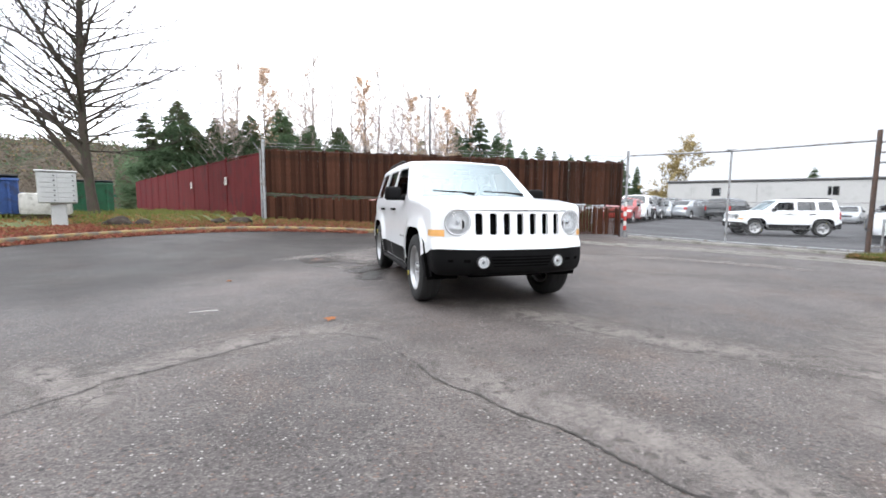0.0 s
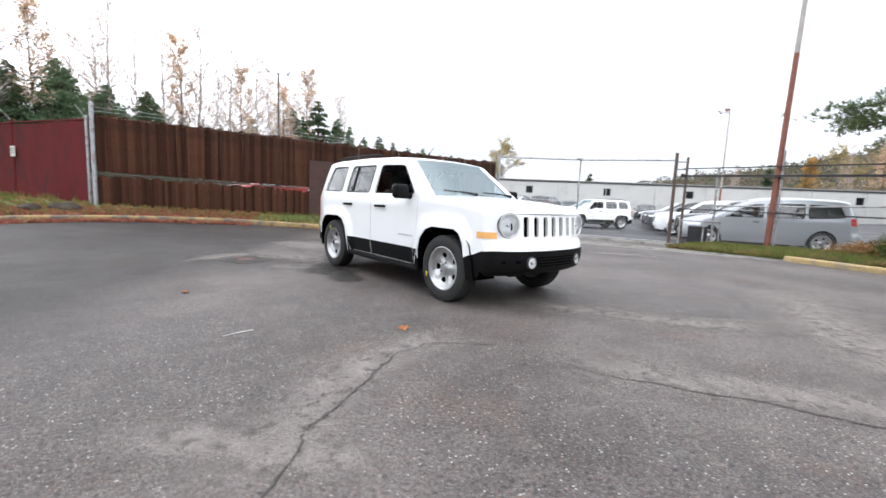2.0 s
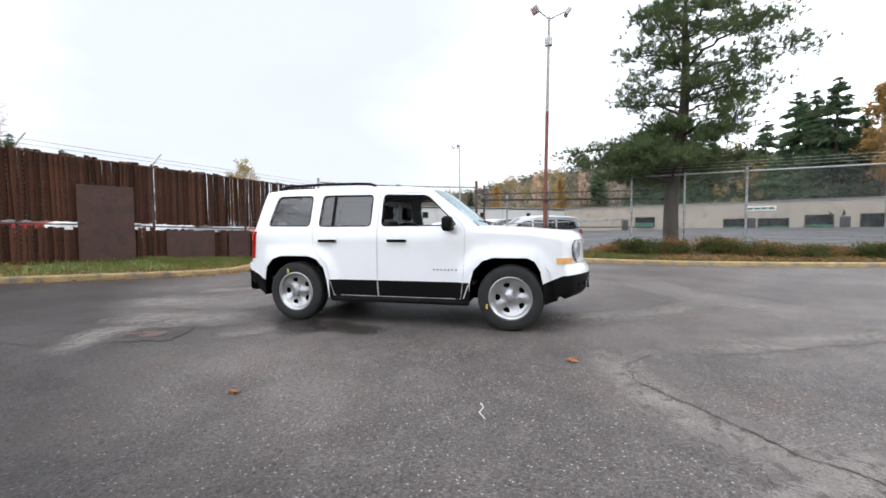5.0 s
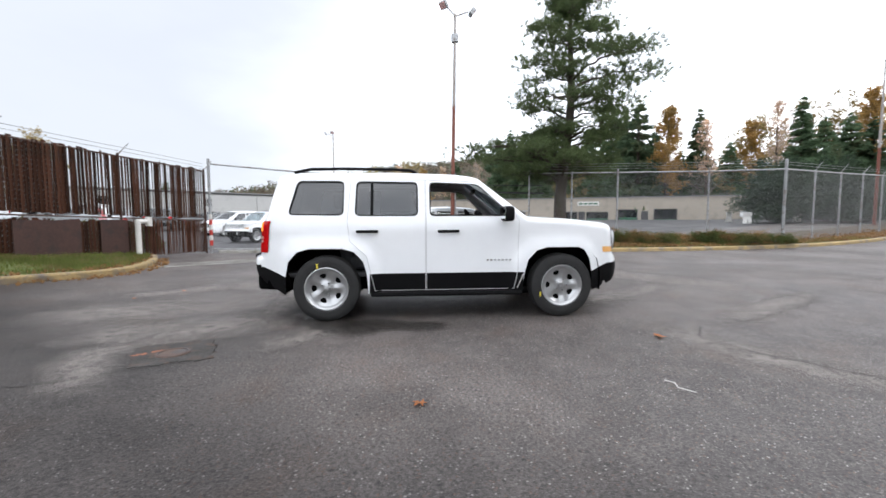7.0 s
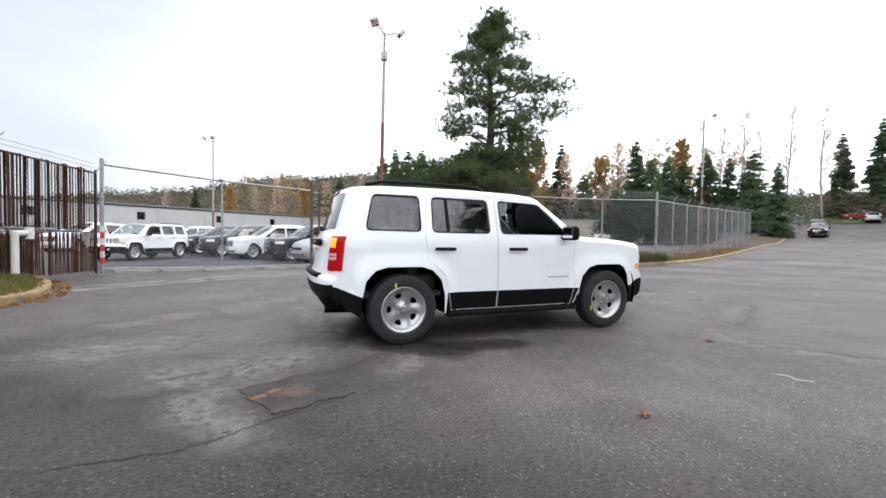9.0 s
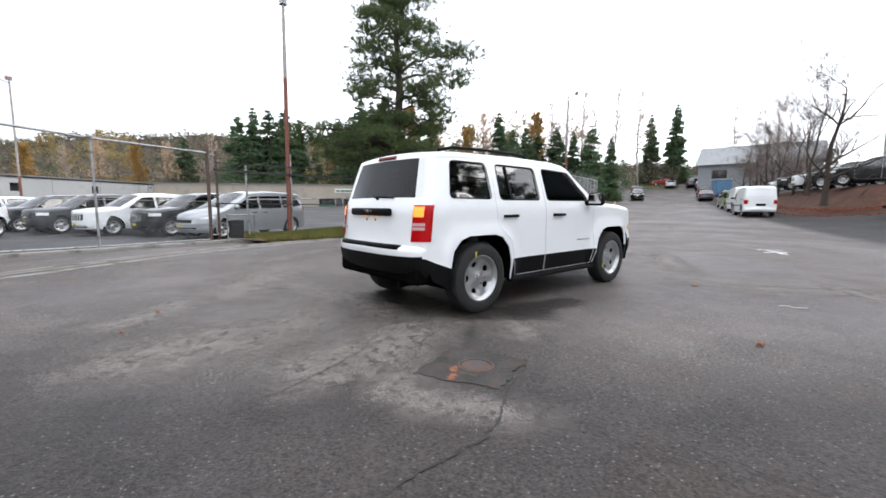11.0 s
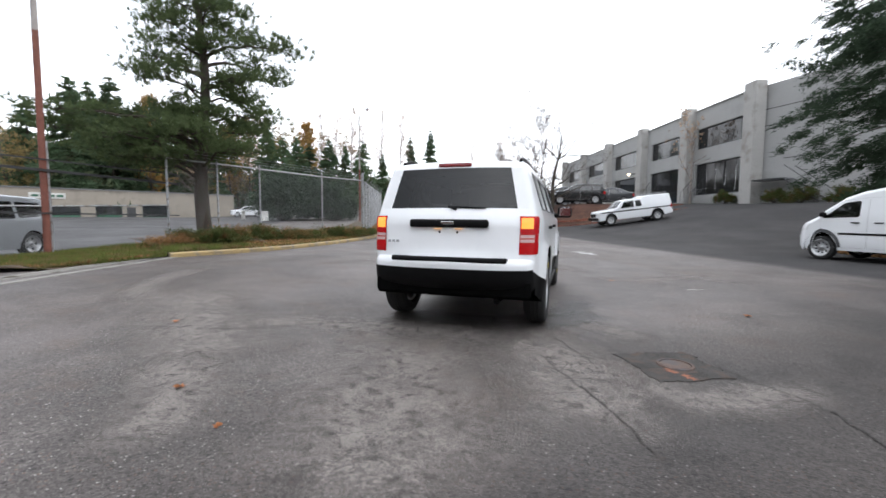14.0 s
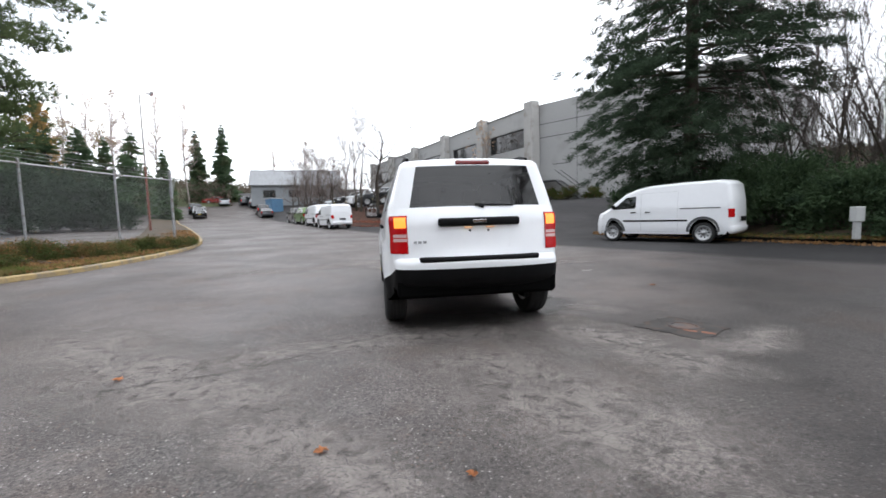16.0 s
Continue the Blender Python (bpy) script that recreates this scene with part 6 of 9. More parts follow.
# east and south-east, beyond the yards
for trees, kinds in ((((86.5, 96, 18.5), (88.2, 95, 20), (90, 96, 20), (91.8, 95, 20.2), (93.4, 97, 18.4), (98.3, 92, 18.4), (101.2, 84, 20.6), (102.6, 82, 19.6), (104.2, 80, 20.5), (106, 84, 16), (110.6, 80, 17.6), (108.8, 84, 12), (113.5, 84, 12.5), (119.6, 80, 16.4), (121.4, 78, 13), (123.2, 80, 13), (133.8, 70, 9.8), (124.8, 82, 12), (127.2, 80, 12.8), (129.4, 82, 11.6), (131.6, 80, 12.6), (80.8, 100, 14), (64, 110, 11), (45, 118, 10), (26.5, 104, 12.5), (28.2, 108, 11), (95.6, 96, 12.6)), "f1 f2 f3"),
                     (((126.6, 92, 19.5), (128.6, 94, 19), (130.6, 92, 20), (132, 96, 18), (134.6, 94, 20.5), (137.2, 92, 19), (70.5, 104, 12), (61, 110, 11.5), (83.6, 100, 14.5), (118.6, 92, 17), (147, 96, 14), (151, 96, 12)), "b1 b2 b3"),
                     (((107.4, 78, 18), (111.4, 76, 15), (115.5, 86, 15), (117.6, 84, 17), (124.6, 84, 15.6), (79, 94, 12), (76.4, 98, 12), (73, 100, 13), (67.6, 104, 11.5)), "g1 g2"),
                     (((34.0, 92, 12.5), (32.4, 96, 10.5), (70.0, 112, 12.0), (75.0, 108, 13.0), (96.5, 88, 12.0), (114.2, 88, 12.5), (116.6, 92, 13.0), (119.0, 94, 13.5), (122.0, 96, 12.0), (126.0, 98, 12.0)), "d1 d2"),
                     (((138.6, 98.8, 14.5), (141.4, 98.5, 16.2)), "f2")):
    for k, (az, dist, h) in enumerate(trees):
        far_tree(kinds.split()[k % len(kinds.split())], az, dist, h, -4.6, 7.0, turn=az * 53 % 360)


def hillside():
    """The wooded rise that closes the view, with its trees as one mass."""
    vs, fs, pos = [], [], []
    n, rows = 180, 7
    rg = np.random.default_rng(9)

    def top(az):
        z = 7.5
        z += 14.0 * math.exp(-((az + 46) / 19) ** 2) + 21.0 * math.exp(-((az - 86) / 32) ** 2) + 8.0 * math.exp(-((az - 140) / 20) ** 2) + 13.0 * math.exp(-((az + 12) / 20) ** 2) - 3.0 * math.exp(-((az - 38) / 14) ** 2) + 14.0 * math.exp(-((az + 145) / 25) ** 2)
        return z + 1.6 * noise.noise((az * 0.09, 3.1, 0)) + 1.0 * noise.noise((az * 0.31, 7.7, 0))
    for i in range(n + 1):
        az = -180 + 360 * i / n
        H = top(az)
        for j in range(rows):
            f = j / (rows - 1)
            d = 118 + 75 * f
            vs.append((d * math.sin(radians(az)), d * math.cos(radians(az)), -1.0 + H * ease(f * 1.05)))
        if -62 < az < 160 or az < -118:
            for q in range(1500):
                f = rg.uniform(0.0, 1.0) ** 0.8
                d = 118 + 72 * f
                a2 = az + rg.uniform(-1, 1)
                pos.append((d * math.sin(radians(a2)), d * math.cos(radians(a2)), -0.8 + H * ease(f * 1.05) + 3.0 * rg.uniform() ** 3.0 * (0.6 + 0.6 * abs(noise.noise((a2 * 0.7, f * 5, 2)))) - 0.4))
    for i in range(n):
        for j in range(rows - 1):
            fs.append((i * rows + j, (i + 1) * rows + j, (i + 1) * rows + j + 1, i * rows + j + 1))
    tagged(link_mesh("backdrop_hill", vs, fs, M_HILL, smooth=True), "low wooded hillside closing the view", "hillside", kind="structure")
    pos = np.array(pos)
    pick = rg.uniform(size=len(pos))
    for nm, lo, hi, m, s in (("far_evergreens", 0, 0.16, M_FIR_HAZED, 0.75), ("far_bare_woods", 0.16, 0.86, M_WOOD_BARE, 0.62), ("far_autumn_woods", 0.86, 1, M_WOOD_GOLD, 0.6)):
        o = tri_cloud(nm, pos[(pick >= lo) & (pick < hi)], s, m, seed=3, slim=0.7)
        tagged(o, "distant mixed woods on the hillside", "woods", kind="stuff")



hillside()


def understory(name, az0, az1, d0, d1, top, n, material, seed, label, size=0.34, ox=0.0, oy=0.0):
    """Undergrowth and young trees that fill the foot of a tree line, in uneven humps."""
    rg = np.random.default_rng(seed)
    pos = []
    for k in range(n):
        az, d = rg.uniform(az0, az1), rg.uniform(d0, d1)
        hump = 0.35 + 0.9 * abs(noise.noise((az * 0.55, d * 0.11, seed))) + 0.45 * noise.noise((az * 1.7, d * 0.3, seed + 5))
        x, y = ox + d * math.sin(radians(az)), oy + d * math.cos(radians(az))
        pos.append((x, y, ground_z(x, y) + top * max(0.15, hump) * rg.uniform() ** 0.7))
    tagged(tri_cloud(name, pos, size, material, seed=seed, slim=0.45), label, "undergrowth", kind="stuff")


understory("evergreen_undergrowth", -38, -8, 56, 70, 10.5, 42000, M_FIR_HAZED, 20, "dark evergreen undergrowth at the foot of the far trees")
understory("evergreen_undergrowth", -8, 20, 60, 76, 7.0, 16000, M_FIR_HAZED, 21, "dark evergreen undergrowth at the foot of the far trees")
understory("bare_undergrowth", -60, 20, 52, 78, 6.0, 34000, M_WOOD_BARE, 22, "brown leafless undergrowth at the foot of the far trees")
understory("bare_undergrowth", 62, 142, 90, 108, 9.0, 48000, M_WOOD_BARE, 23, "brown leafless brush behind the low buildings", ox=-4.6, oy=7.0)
understory("evergreen_undergrowth", 84, 136, 84, 100, 8.5, 36000, M_FIR_HAZED, 24, "dark evergreen undergrowth behind the low buildings", ox=-4.6, oy=7.0)
understory("autumn_undergrowth", 92, 122, 88, 100, 8.0, 9000, M_WOOD_GOLD, 25, "golden brush behind the low buildings", ox=-4.6, oy=7.0)
understory("bare_undergrowth", 136, 156, 122, 138, 5.0, 12000, M_WOOD_BARE, 26, "brown brush on the rise at the street end", ox=-4.6, oy=7.0)

# ---------------------------------------------------------------- vehicles
def wheel(parent, c, r, width, side, rim_r, spokes=5, rim=None, steer=0.0, detail=True):
    """A wheel about the y axis at c, its outer face to +y (side 1) or -y (side -1)."""
    w = new("wheel")
    w.parent = parent
    w.matrix_basis = pose(*c, 0, 0, steer) @ Matrix.Diagonal((1, side, 1, 1))
    h = width / 2
    key = (round(r, 3), round(width, 3), round(rim_r, 3), spokes, detail, (rim or M_ALLOY).name)
    if key in wheel.kept:
        for nm, me in wheel.kept[key]:
            o = new(nm, me)
            o.parent = w
        return w
    made = []
    bm = bmesh.new()
    prof = [(rim_r - 0.005, -h * 0.8), (rim_r + 0.02, -h), (r - 0.045, -h * 1.02), (r - 0.012, -h * 0.86), (r, -h * 0.62)]
    for g in (-0.36, -0.02, 0.32):
        prof += [(r, h * (g - 0.05)), (r - 0.009, h * (g - 0.03)), (r - 0.009, h * (g + 0.03)), (r, h * (g + 0.05))]
    prof += [(r, h * 0.62), (r - 0.012, h * 0.86), (r - 0.045, h * 1.02), (r - 0.075, h * 1.03), (rim_r + 0.02, h * 1.0), (rim_r - 0.005, h * 0.82)]
    lathe(bm, prof, 36)
    made.append(part("tyre", bm, M_RUBBER, w, smooth=True, angle=28))
    bm = bmesh.new()
    lathe(bm, [(rim_r - 0.004, -h * 0.8), (rim_r - 0.03, -h * 0.7), (rim_r - 0.03, h * 0.55), (rim_r - 0.012, h * 0.76), (rim_r + 0.006, h * 0.86), (rim_r + 0.008, h * 0.90), (rim_r - 0.004, h * 0.92), (rim_r - 0.02, h * 0.80), (rim_r - 0.035, h * 0.58)], 36)
    made.append(part("rim", bm, rim or M_ALLOY, w, smooth=True, angle=35))
    R = rim_r - 0.028
    holes = []
    for k in range(spokes):
        a0 = math.tau * (k + 0.5) / spokes
        wd = math.tau / spokes * 0.23
        ring = [(0.58 * R, a0 - wd * 0.55), (0.80 * R, a0 - wd), (0.85 * R, a0), (0.80 * R, a0 + wd), (0.58 * R, a0 + wd * 0.55), (0.55 * R, a0)]
        holes.append(round_poly([(q * math.cos(a), q * math.sin(a)) for q, a in ring], 0.03, 2))
    outer = [(R * math.cos(math.tau * k / 40), R * math.sin(math.tau * k / 40)) for k in range(40)]

    def dish(u, v):
        q = math.hypot(u, v) / R
        ridge = max(0.0, math.cos(spokes * math.atan2(v, u))) ** 0.7 * ease((q - 0.25) / 0.2) * ease((0.97 - q) / 0.12)
        return (u, h * 0.55 - 0.034 * (1 - (2 * q - 1) ** 2) + 0.018 * (1 - ease(q / 0.42)) + 0.012 * ridge, v)
    bm = sheet(outer, holes, dish, R / 9)
    thicken(bm, 0.014, (0, -1, 0))
    made.append(part("spoke_disc", bm, rim or M_ALLOY, w, smooth=True, angle=40))
    bm = bmesh.new()
    lathe(bm, [(0.0, h * 0.20), (R * 0.98, h * 0.20)], 24)
    made.append(part("brake_disc", bm, M_LINER, w))
    bm = bmesh.new()
    lathe(bm, [(0.001, h * 0.55 + 0.022), (0.025, h * 0.55 + 0.020), (0.032, h * 0.55 + 0.008), (0.032, h * 0.5)], 16)
    made.append(part("hub_cap", bm, rim or M_ALLOY, w, smooth=True, angle=40))
    if detail:
        for k in range(5):
            bm = bmesh.new()
            a = math.tau * k / 5
            tube(bm, (0.062 * math.cos(a), h * 0.5, 0.062 * math.sin(a)), (0.062 * math.cos(a), h * 0.55 + 0.020, 0.062 * math.sin(a)), 0.013, 0.010, n=6)
            made.append(part("lug_nut", bm, M_CHROME, w))
    wheel.kept[key] = [(o.name.split(".")[0], o.data) for o in made]
    return w


wheel.kept = {}


class Shell:
    """The skin of a car: a side outline swept across the width with rounded edges, bent at the ends in plan."""

    def __init__(self, segs, half, r=0.07, nose=0.2, nose_x=1.55, tail=0.07, tail_x=-1.75, front=2.2, rear=-2.23, crown=0.03, pinch=0.05):
        self.segs, self.half, self.r = segs, half, r
        self.nose, self.nose_x, self.tail, self.tail_x = nose, nose_x, tail, tail_x
        self.front, self.rear, self.crown, self.pinch = front, rear, crown, pinch
        pts, self.marks = [], []
        for nm, line in segs:
            q = densify(line, 0.05, False)
            a = len(pts) - 1 if pts else 0
            pts += q[1:] if pts else q
            self.marks.append((nm, a, len(pts) - 1))
        self.pts = [Vector(p) for p in pts]
        self.nrm = []
        n = len(self.pts)
        for i in range(n):
            d = Vector((0.0, 0.0))
            for k in (1, 2):
                d += (self.pts[min(n - 1, i + k)] - self.pts[max(0, i - k)]).normalized()
            d.normalize()
            self.nrm.append(Vector((d.y, -d.x)) * -1)
        # outward: to the front at the nose, up at the roof
        if self.nrm[n // 2].y < 0:
            self.nrm = [-v for v in self.nrm]
        self.inner = [p - v * r for p, v in zip(self.pts, self.nrm)]

    def bend(self, x, y, z):
        w = 0.86
        if x > self.nose_x:
            t = (x - self.nose_x) / (self.front - self.nose_x)
            x -= self.nose * max(0.0, t) * (abs(y) / w) ** 2.6
            y *= 1 - 0.035 * t * t
        elif x < self.tail_x:
            t = (self.tail_x - x) / (self.tail_x - self.rear)
            x += self.tail * t * (abs(y) / w) ** 3
            y *= 1 - self.pinch * t ** 1.3
        return (x, y, z)

    def strip(self, i0, i1, lo=-1.0, hi=1.0, edges=(True, True), cols=14, lift=0.0):
        """The band between two marks of the outline, across from lo to hi, with its rounded edges."""
        bm = bmesh.new()
        rows = []
        for i in range(i0, i1 + 1):
            p, v, c = self.pts[i], self.nrm[i], self.inner[i]
            Y = self.half(c.x, c.y)
            row = []
            if edges[0] and lo <= -1:
                for k in range(6, 0, -1):
                    a = k * math.pi / 12
                    q = c + v * self.r * math.cos(a)
                    row.append((q.x, -(Y - self.r + self.r * math.sin(a)), q.y))
            for k in range(cols + 1):
                f = lo + (hi - lo) * k / cols
                q = p + v * (self.crown * (1 - f * f) * clamp01(v.y * 1.4) + lift)
                row.append((q.x, f * (Y - self.r), q.y))
            if edges[1] and hi >= 1:
                for k in range(1, 7):
                    a = k * math.pi / 12
                    q = c + v * self.r * math.cos(a)
                    row.append((q.x, Y - self.r + self.r * math.sin(a), q.y))
            rows.append([bm.verts.new(self.bend(*q)) for q in row])
        for a, b in zip(rows, rows[1:]):
            for k in range(len(a) - 1):
                bm.faces.new((a[k], a[k + 1], b[k + 1], b[k]))
        return bm

    def mark(self, nm):
        return next((a, b) for k, a, b in self.marks if k == nm)

    def side_put(self, side, out=0.0):
        return lambda u, v: self.bend(u, side * (self.half(u, v) + out), v)

    def end_x(self, z, front=True):
        """Where the nose or the tail stands at a height."""
        best = None
        n = len(self.pts)
        rng_i = range(0, n // 2) if front else range(n - 2, n // 2, -1)
        for i in rng_i:
            a, b = self.pts[i], self.pts[i + 1]
            lo, hi = sorted((a.y, b.y))
            if lo - 1e-6 <= z <= hi + 1e-6 and hi - lo > 1e-6:
                x = a.x + (b.x - a.x) * (z - a.y) / (b.y - a.y)
                best = x if best is None else (max(best, x) if front else min(best, x))
        return best if best is not None else (self.front if front else self.rear)

    def face_put(self, front=True, out=0.0):
        s = 1 if front else -1
        return lambda y, z: self.bend(self.end_x(z, front) + s * out, y, z)

    def wrap(self, s0, s1, z0, z1, side, front, out=0.006, n=14, m=6):
        """A patch that runs round the corner from the end face to the flank; s counts from where the face begins to turn."""
        bm = bmesh.new()
        e = 1 if front else -1
        rows = []
        r = self.r
        for j in range(m + 1):
            z = z0 + (z1 - z0) * j / m
            xf = self.end_x(z, front)
            row = []
            for i in range(n + 1):
                s = s0 + (s1 - s0) * i / n
                Y = self.half(xf - e * r, z)
                if s < 0:
                    p = (xf + e * out, Y - r + s)
                elif s < r * math.pi / 2:
                    a = s / r
                    p = (xf - e * r + e * (r + out) * math.cos(a), Y - r + (r + out) * math.sin(a))
                else:
                    x = xf - e * r - e * (s - r * math.pi / 2)
                    p = (x, self.half(x, z) + out)
                row.append(bm.verts.new(self.bend(p[0], side * p[1], z)))
            rows.append(row)
        for a, b in zip(rows, rows[1:]):
            for k in range(n):
                bm.faces.new((a[k], a[k + 1], b[k + 1], b[k]))
        bmesh.ops.recalc_face_normals(bm, faces=bm.faces[:])
        return bm

    def outline(self, arches, bottom, nose_low=None):
        """The flank's outline in side view, with the wheel arches cut out of its lower edge."""
        top = [tuple(p) for p in self.inner]
        low = []
        for a in sorted(arches, key=lambda q: q[0][0]):
            low += a
        return top + [(top[-1][0] + 0.05, max(bottom, top[-1][1] - 0.08))] + low + [(top[0][0] - 0.05, nose_low or bottom)]


def arch_line(wx, w, top, bottom, square=True):
    if square:
        q = [(-1.0, 0.0), (-0.97, 0.42), (-0.88, 0.72), (-0.66, 0.93), (-0.40, 1.0), (0.40, 1.0), (0.66, 0.93), (0.88, 0.72), (0.97, 0.42), (1.0, 0.0)]
    else:
        q = [(-math.cos(math.pi * k / 12), math.sin(math.pi * k / 12)) for k in range(13)]
    return [(wx + a * w, bottom + b * (top - bottom)) for a, b in q]


def line_strip(sh, side, pts, w, material, parent, name="panel_gap", out=0.0015):
    """A fine dark joint that follows the flank."""
    q = densify(pts, 0.05, False)
    bm = bmesh.new()
    rows = []
    for i, p in enumerate(q):
        a, b = Vector(q[max(0, i - 1)]), Vector(q[min(len(q) - 1, i + 1)])
        d = (b - a).normalized()
        nrm = Vector((-d.y, d.x)) * w / 2
        put = sh.side_put(side, out)
        rows.append([bm.verts.new(put(p[0] + nrm.x, p[1] + nrm.y)), bm.verts.new(put(p[0] - nrm.x, p[1] - nrm.y))])
    for a, b in zip(rows, rows[1:]):
        bm.faces.new((a[0], a[1], b[1], b[0]))
    return part(name, bm, material, parent)


def seat(parent, x, y, name="seat", w=0.5, back=True):
    bm = bmesh.new()
    box(bm, (x, y, 0.62), (0.5, w, 0.16), 0.05, seg=2)
    box(bm, (x - 0.28, y, 0.92), (0.14, w * 0.94, 0.60), 0.05, pose(x - 0.28, y, 0.7, 0, -12, 0) @ pose(-(x - 0.28), -y, -0.7), seg=2)
    box(bm, (x - 0.40, y, 1.33), (0.09, 0.26, 0.18), 0.035, seg=2)
    return part(name, bm, M_SEATCLOTH, parent, smooth=True, angle=45)


def car(S, m, parent_label, category="car", group="", name="parked_car"):
    """Build a car from its numbers S: outline bands, widths, windows, wheels."""
    t = thing(name, parent_label, category, group, m)
    sh = Shell(S["segs"], S["half"], **S["shell"])
    paint = S["paint"]
    for nm, a, b in sh.marks:
        if nm in ("windshield", "rear_glass"):
            g = S.get("glass_span", 0.86)
            part(nm, sh.strip(a, b, -g, g, cols=10, lift=0.002), S.get(nm + "_mat", M_GLASS if nm == "windshield" else M_TINT), t, smooth=True)
            part("pillar", sh.strip(a, b, -1.0, -g, edges=(True, False), cols=2), paint, t, smooth=True)
            part("pillar", sh.strip(a, b, g, 1.0, edges=(False, True), cols=2), paint, t, smooth=True)
        elif nm == "grille":
            holes = S.get("face_holes", [])
            zs = [sh.pts[a].y, sh.pts[b].y]
            z0, z1 = min(zs), max(zs)
            Yi = S["half"](sh.inner[(a + b) // 2].x, (z0 + z1) / 2) - sh.r
            bm = sheet([(-Yi, z0), (Yi, z0), (Yi, z1), (-Yi, z1)], holes, sh.face_put(True), 0.06)
            part("front_fascia", bm, paint, t, smooth=True)
            part("fascia_corner", sh.strip(a, b, -1.0, -0.985, edges=(True, False), cols=1), paint, t, smooth=True)
            part("fascia_corner", sh.strip(a, b, 0.985, 1.0, edges=(False, True), cols=1), paint, t, smooth=True)
        else:
            part(nm, sh.strip(a, b), S.get("mats", {}).get(nm, paint), t, smooth=True)
    arches = [arch_line(wx, S["arch_w"], S["arch_top"], S["bottom"], S.get("square", True)) for wx in S["wheels_x"]]
    outl = sh.outline(arches, S["bottom"], S.get("nose_low"))
    wins = [round_poly(w[0], 0.05, 3) for w in S["windows"]]
    doors = S.get("doors", [])
    regions = S.get("regions", [])
    cuts = [d + [d[0]] for _, d in doors] + [r[1] + [r[1][0]] for r in regions]
    for side in (1, -1):
        def zone(c):
            for k, (nm, poly, mt) in enumerate(regions):
                if inside(c, poly):
                    return ("r", k)
            for k, (nm, poly) in enumerate(doors):
                if inside(c, poly):
                    return ("d", k)
            return ("b", 0)
        bm = sheet(outl, wins, sh.side_put(side), S.get("step", 0.09), cuts, lambda c: zone(c)[0] == "b")
        thicken(bm, 0.012, (0, -side, 0))
        part("flank", bm, paint, t, smooth=True, angle=50)
        for k, (nm, poly) in enumerate(doors):
            bm = sheet(outl, wins, sh.side_put(side), S.get("step", 0.09), cuts, lambda c: zone(c) == ("d", k))
            if len(bm.faces):
                thicken(bm, 0.012, (0, -side, 0))
                part(nm, bm, paint, t, smooth=True, angle=50)
                line_strip(sh, side, poly + [poly[0]], 0.006, M_GAP, t)
            else:
                bm.free()
        for k, (nm, poly, mt) in enumerate(regions):
            bm = sheet(outl, wins, sh.side_put(side), S.get("step", 0.09), cuts, lambda c: zone(c) == ("r", k))
            if len(bm.faces):
                thicken(bm, 0.012, (0, -side, 0))
                part(nm, bm, mt, t, smooth=True, angle=50)
            else:
                bm.free()
        for (poly, mt), w in zip(S["windows"], wins):
            line_strip(sh, side, w + [w[0]], 0.013, M_PLASTIC, t, "window_seal", 0.002)
            if mt:
                bm = sheet(round_poly(poly, 0.05, 3), [], sh.side_put(side, -0.012), 0.15)
                part("side_window", bm, mt, t, smooth=True)
        for wx in S["wheels_x"]:
            bm = bmesh.new()
            rim_line = arch_line(wx, S["arch_w"] * 1.005, S["arch_top"] + 0.004, S["bottom"], S.get("square", True))
            outer = [bm.verts.new((px, side * (S["half"](px, pz) - 0.010), pz)) for px, pz in rim_line]
            back = [bm.verts.new((px, side * (S["half"](wx, 0.6) - 0.36), pz)) for px, pz in rim_line]
            for k in range(len(outer) - 1):
                bm.faces.new((outer[k], outer[k + 1], back[k + 1], back[k]))
            bm.faces.new(back)
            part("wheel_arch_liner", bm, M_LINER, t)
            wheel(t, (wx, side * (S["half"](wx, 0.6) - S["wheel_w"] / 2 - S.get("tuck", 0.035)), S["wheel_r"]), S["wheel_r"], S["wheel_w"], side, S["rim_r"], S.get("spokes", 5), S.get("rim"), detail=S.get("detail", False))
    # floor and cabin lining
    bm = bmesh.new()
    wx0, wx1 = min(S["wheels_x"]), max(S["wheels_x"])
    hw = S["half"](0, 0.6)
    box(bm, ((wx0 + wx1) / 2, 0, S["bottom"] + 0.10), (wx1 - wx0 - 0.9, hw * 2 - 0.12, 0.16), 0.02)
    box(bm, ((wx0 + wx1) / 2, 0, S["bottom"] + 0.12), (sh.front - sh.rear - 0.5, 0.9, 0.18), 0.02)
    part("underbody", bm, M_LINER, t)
    return t, sh


# ---- the white sport utility vehicle
def half_suv(x, z):
    y = 0.836
    if z < 0.55:
        y -= 0.035 * ease((0.55 - z) / 0.3)
    if z > 1.06:
        y -= 0.014 * ease((z - 1.06) / 0.06)
    if z > 1.12:
        y -= 0.305 * (z - 1.12) + 0.35 * max(0.0, z - 1.42) ** 2
    for wx in (1.3175, -1.3175):
        d = ((abs(x - wx) / 0.60) ** 3.2 + (max(z - 0.35, 0) / 0.575) ** 3.2) ** (1 / 3.2)
        y += 0.036 * ease((1.0 - d) / 0.15)
    return y


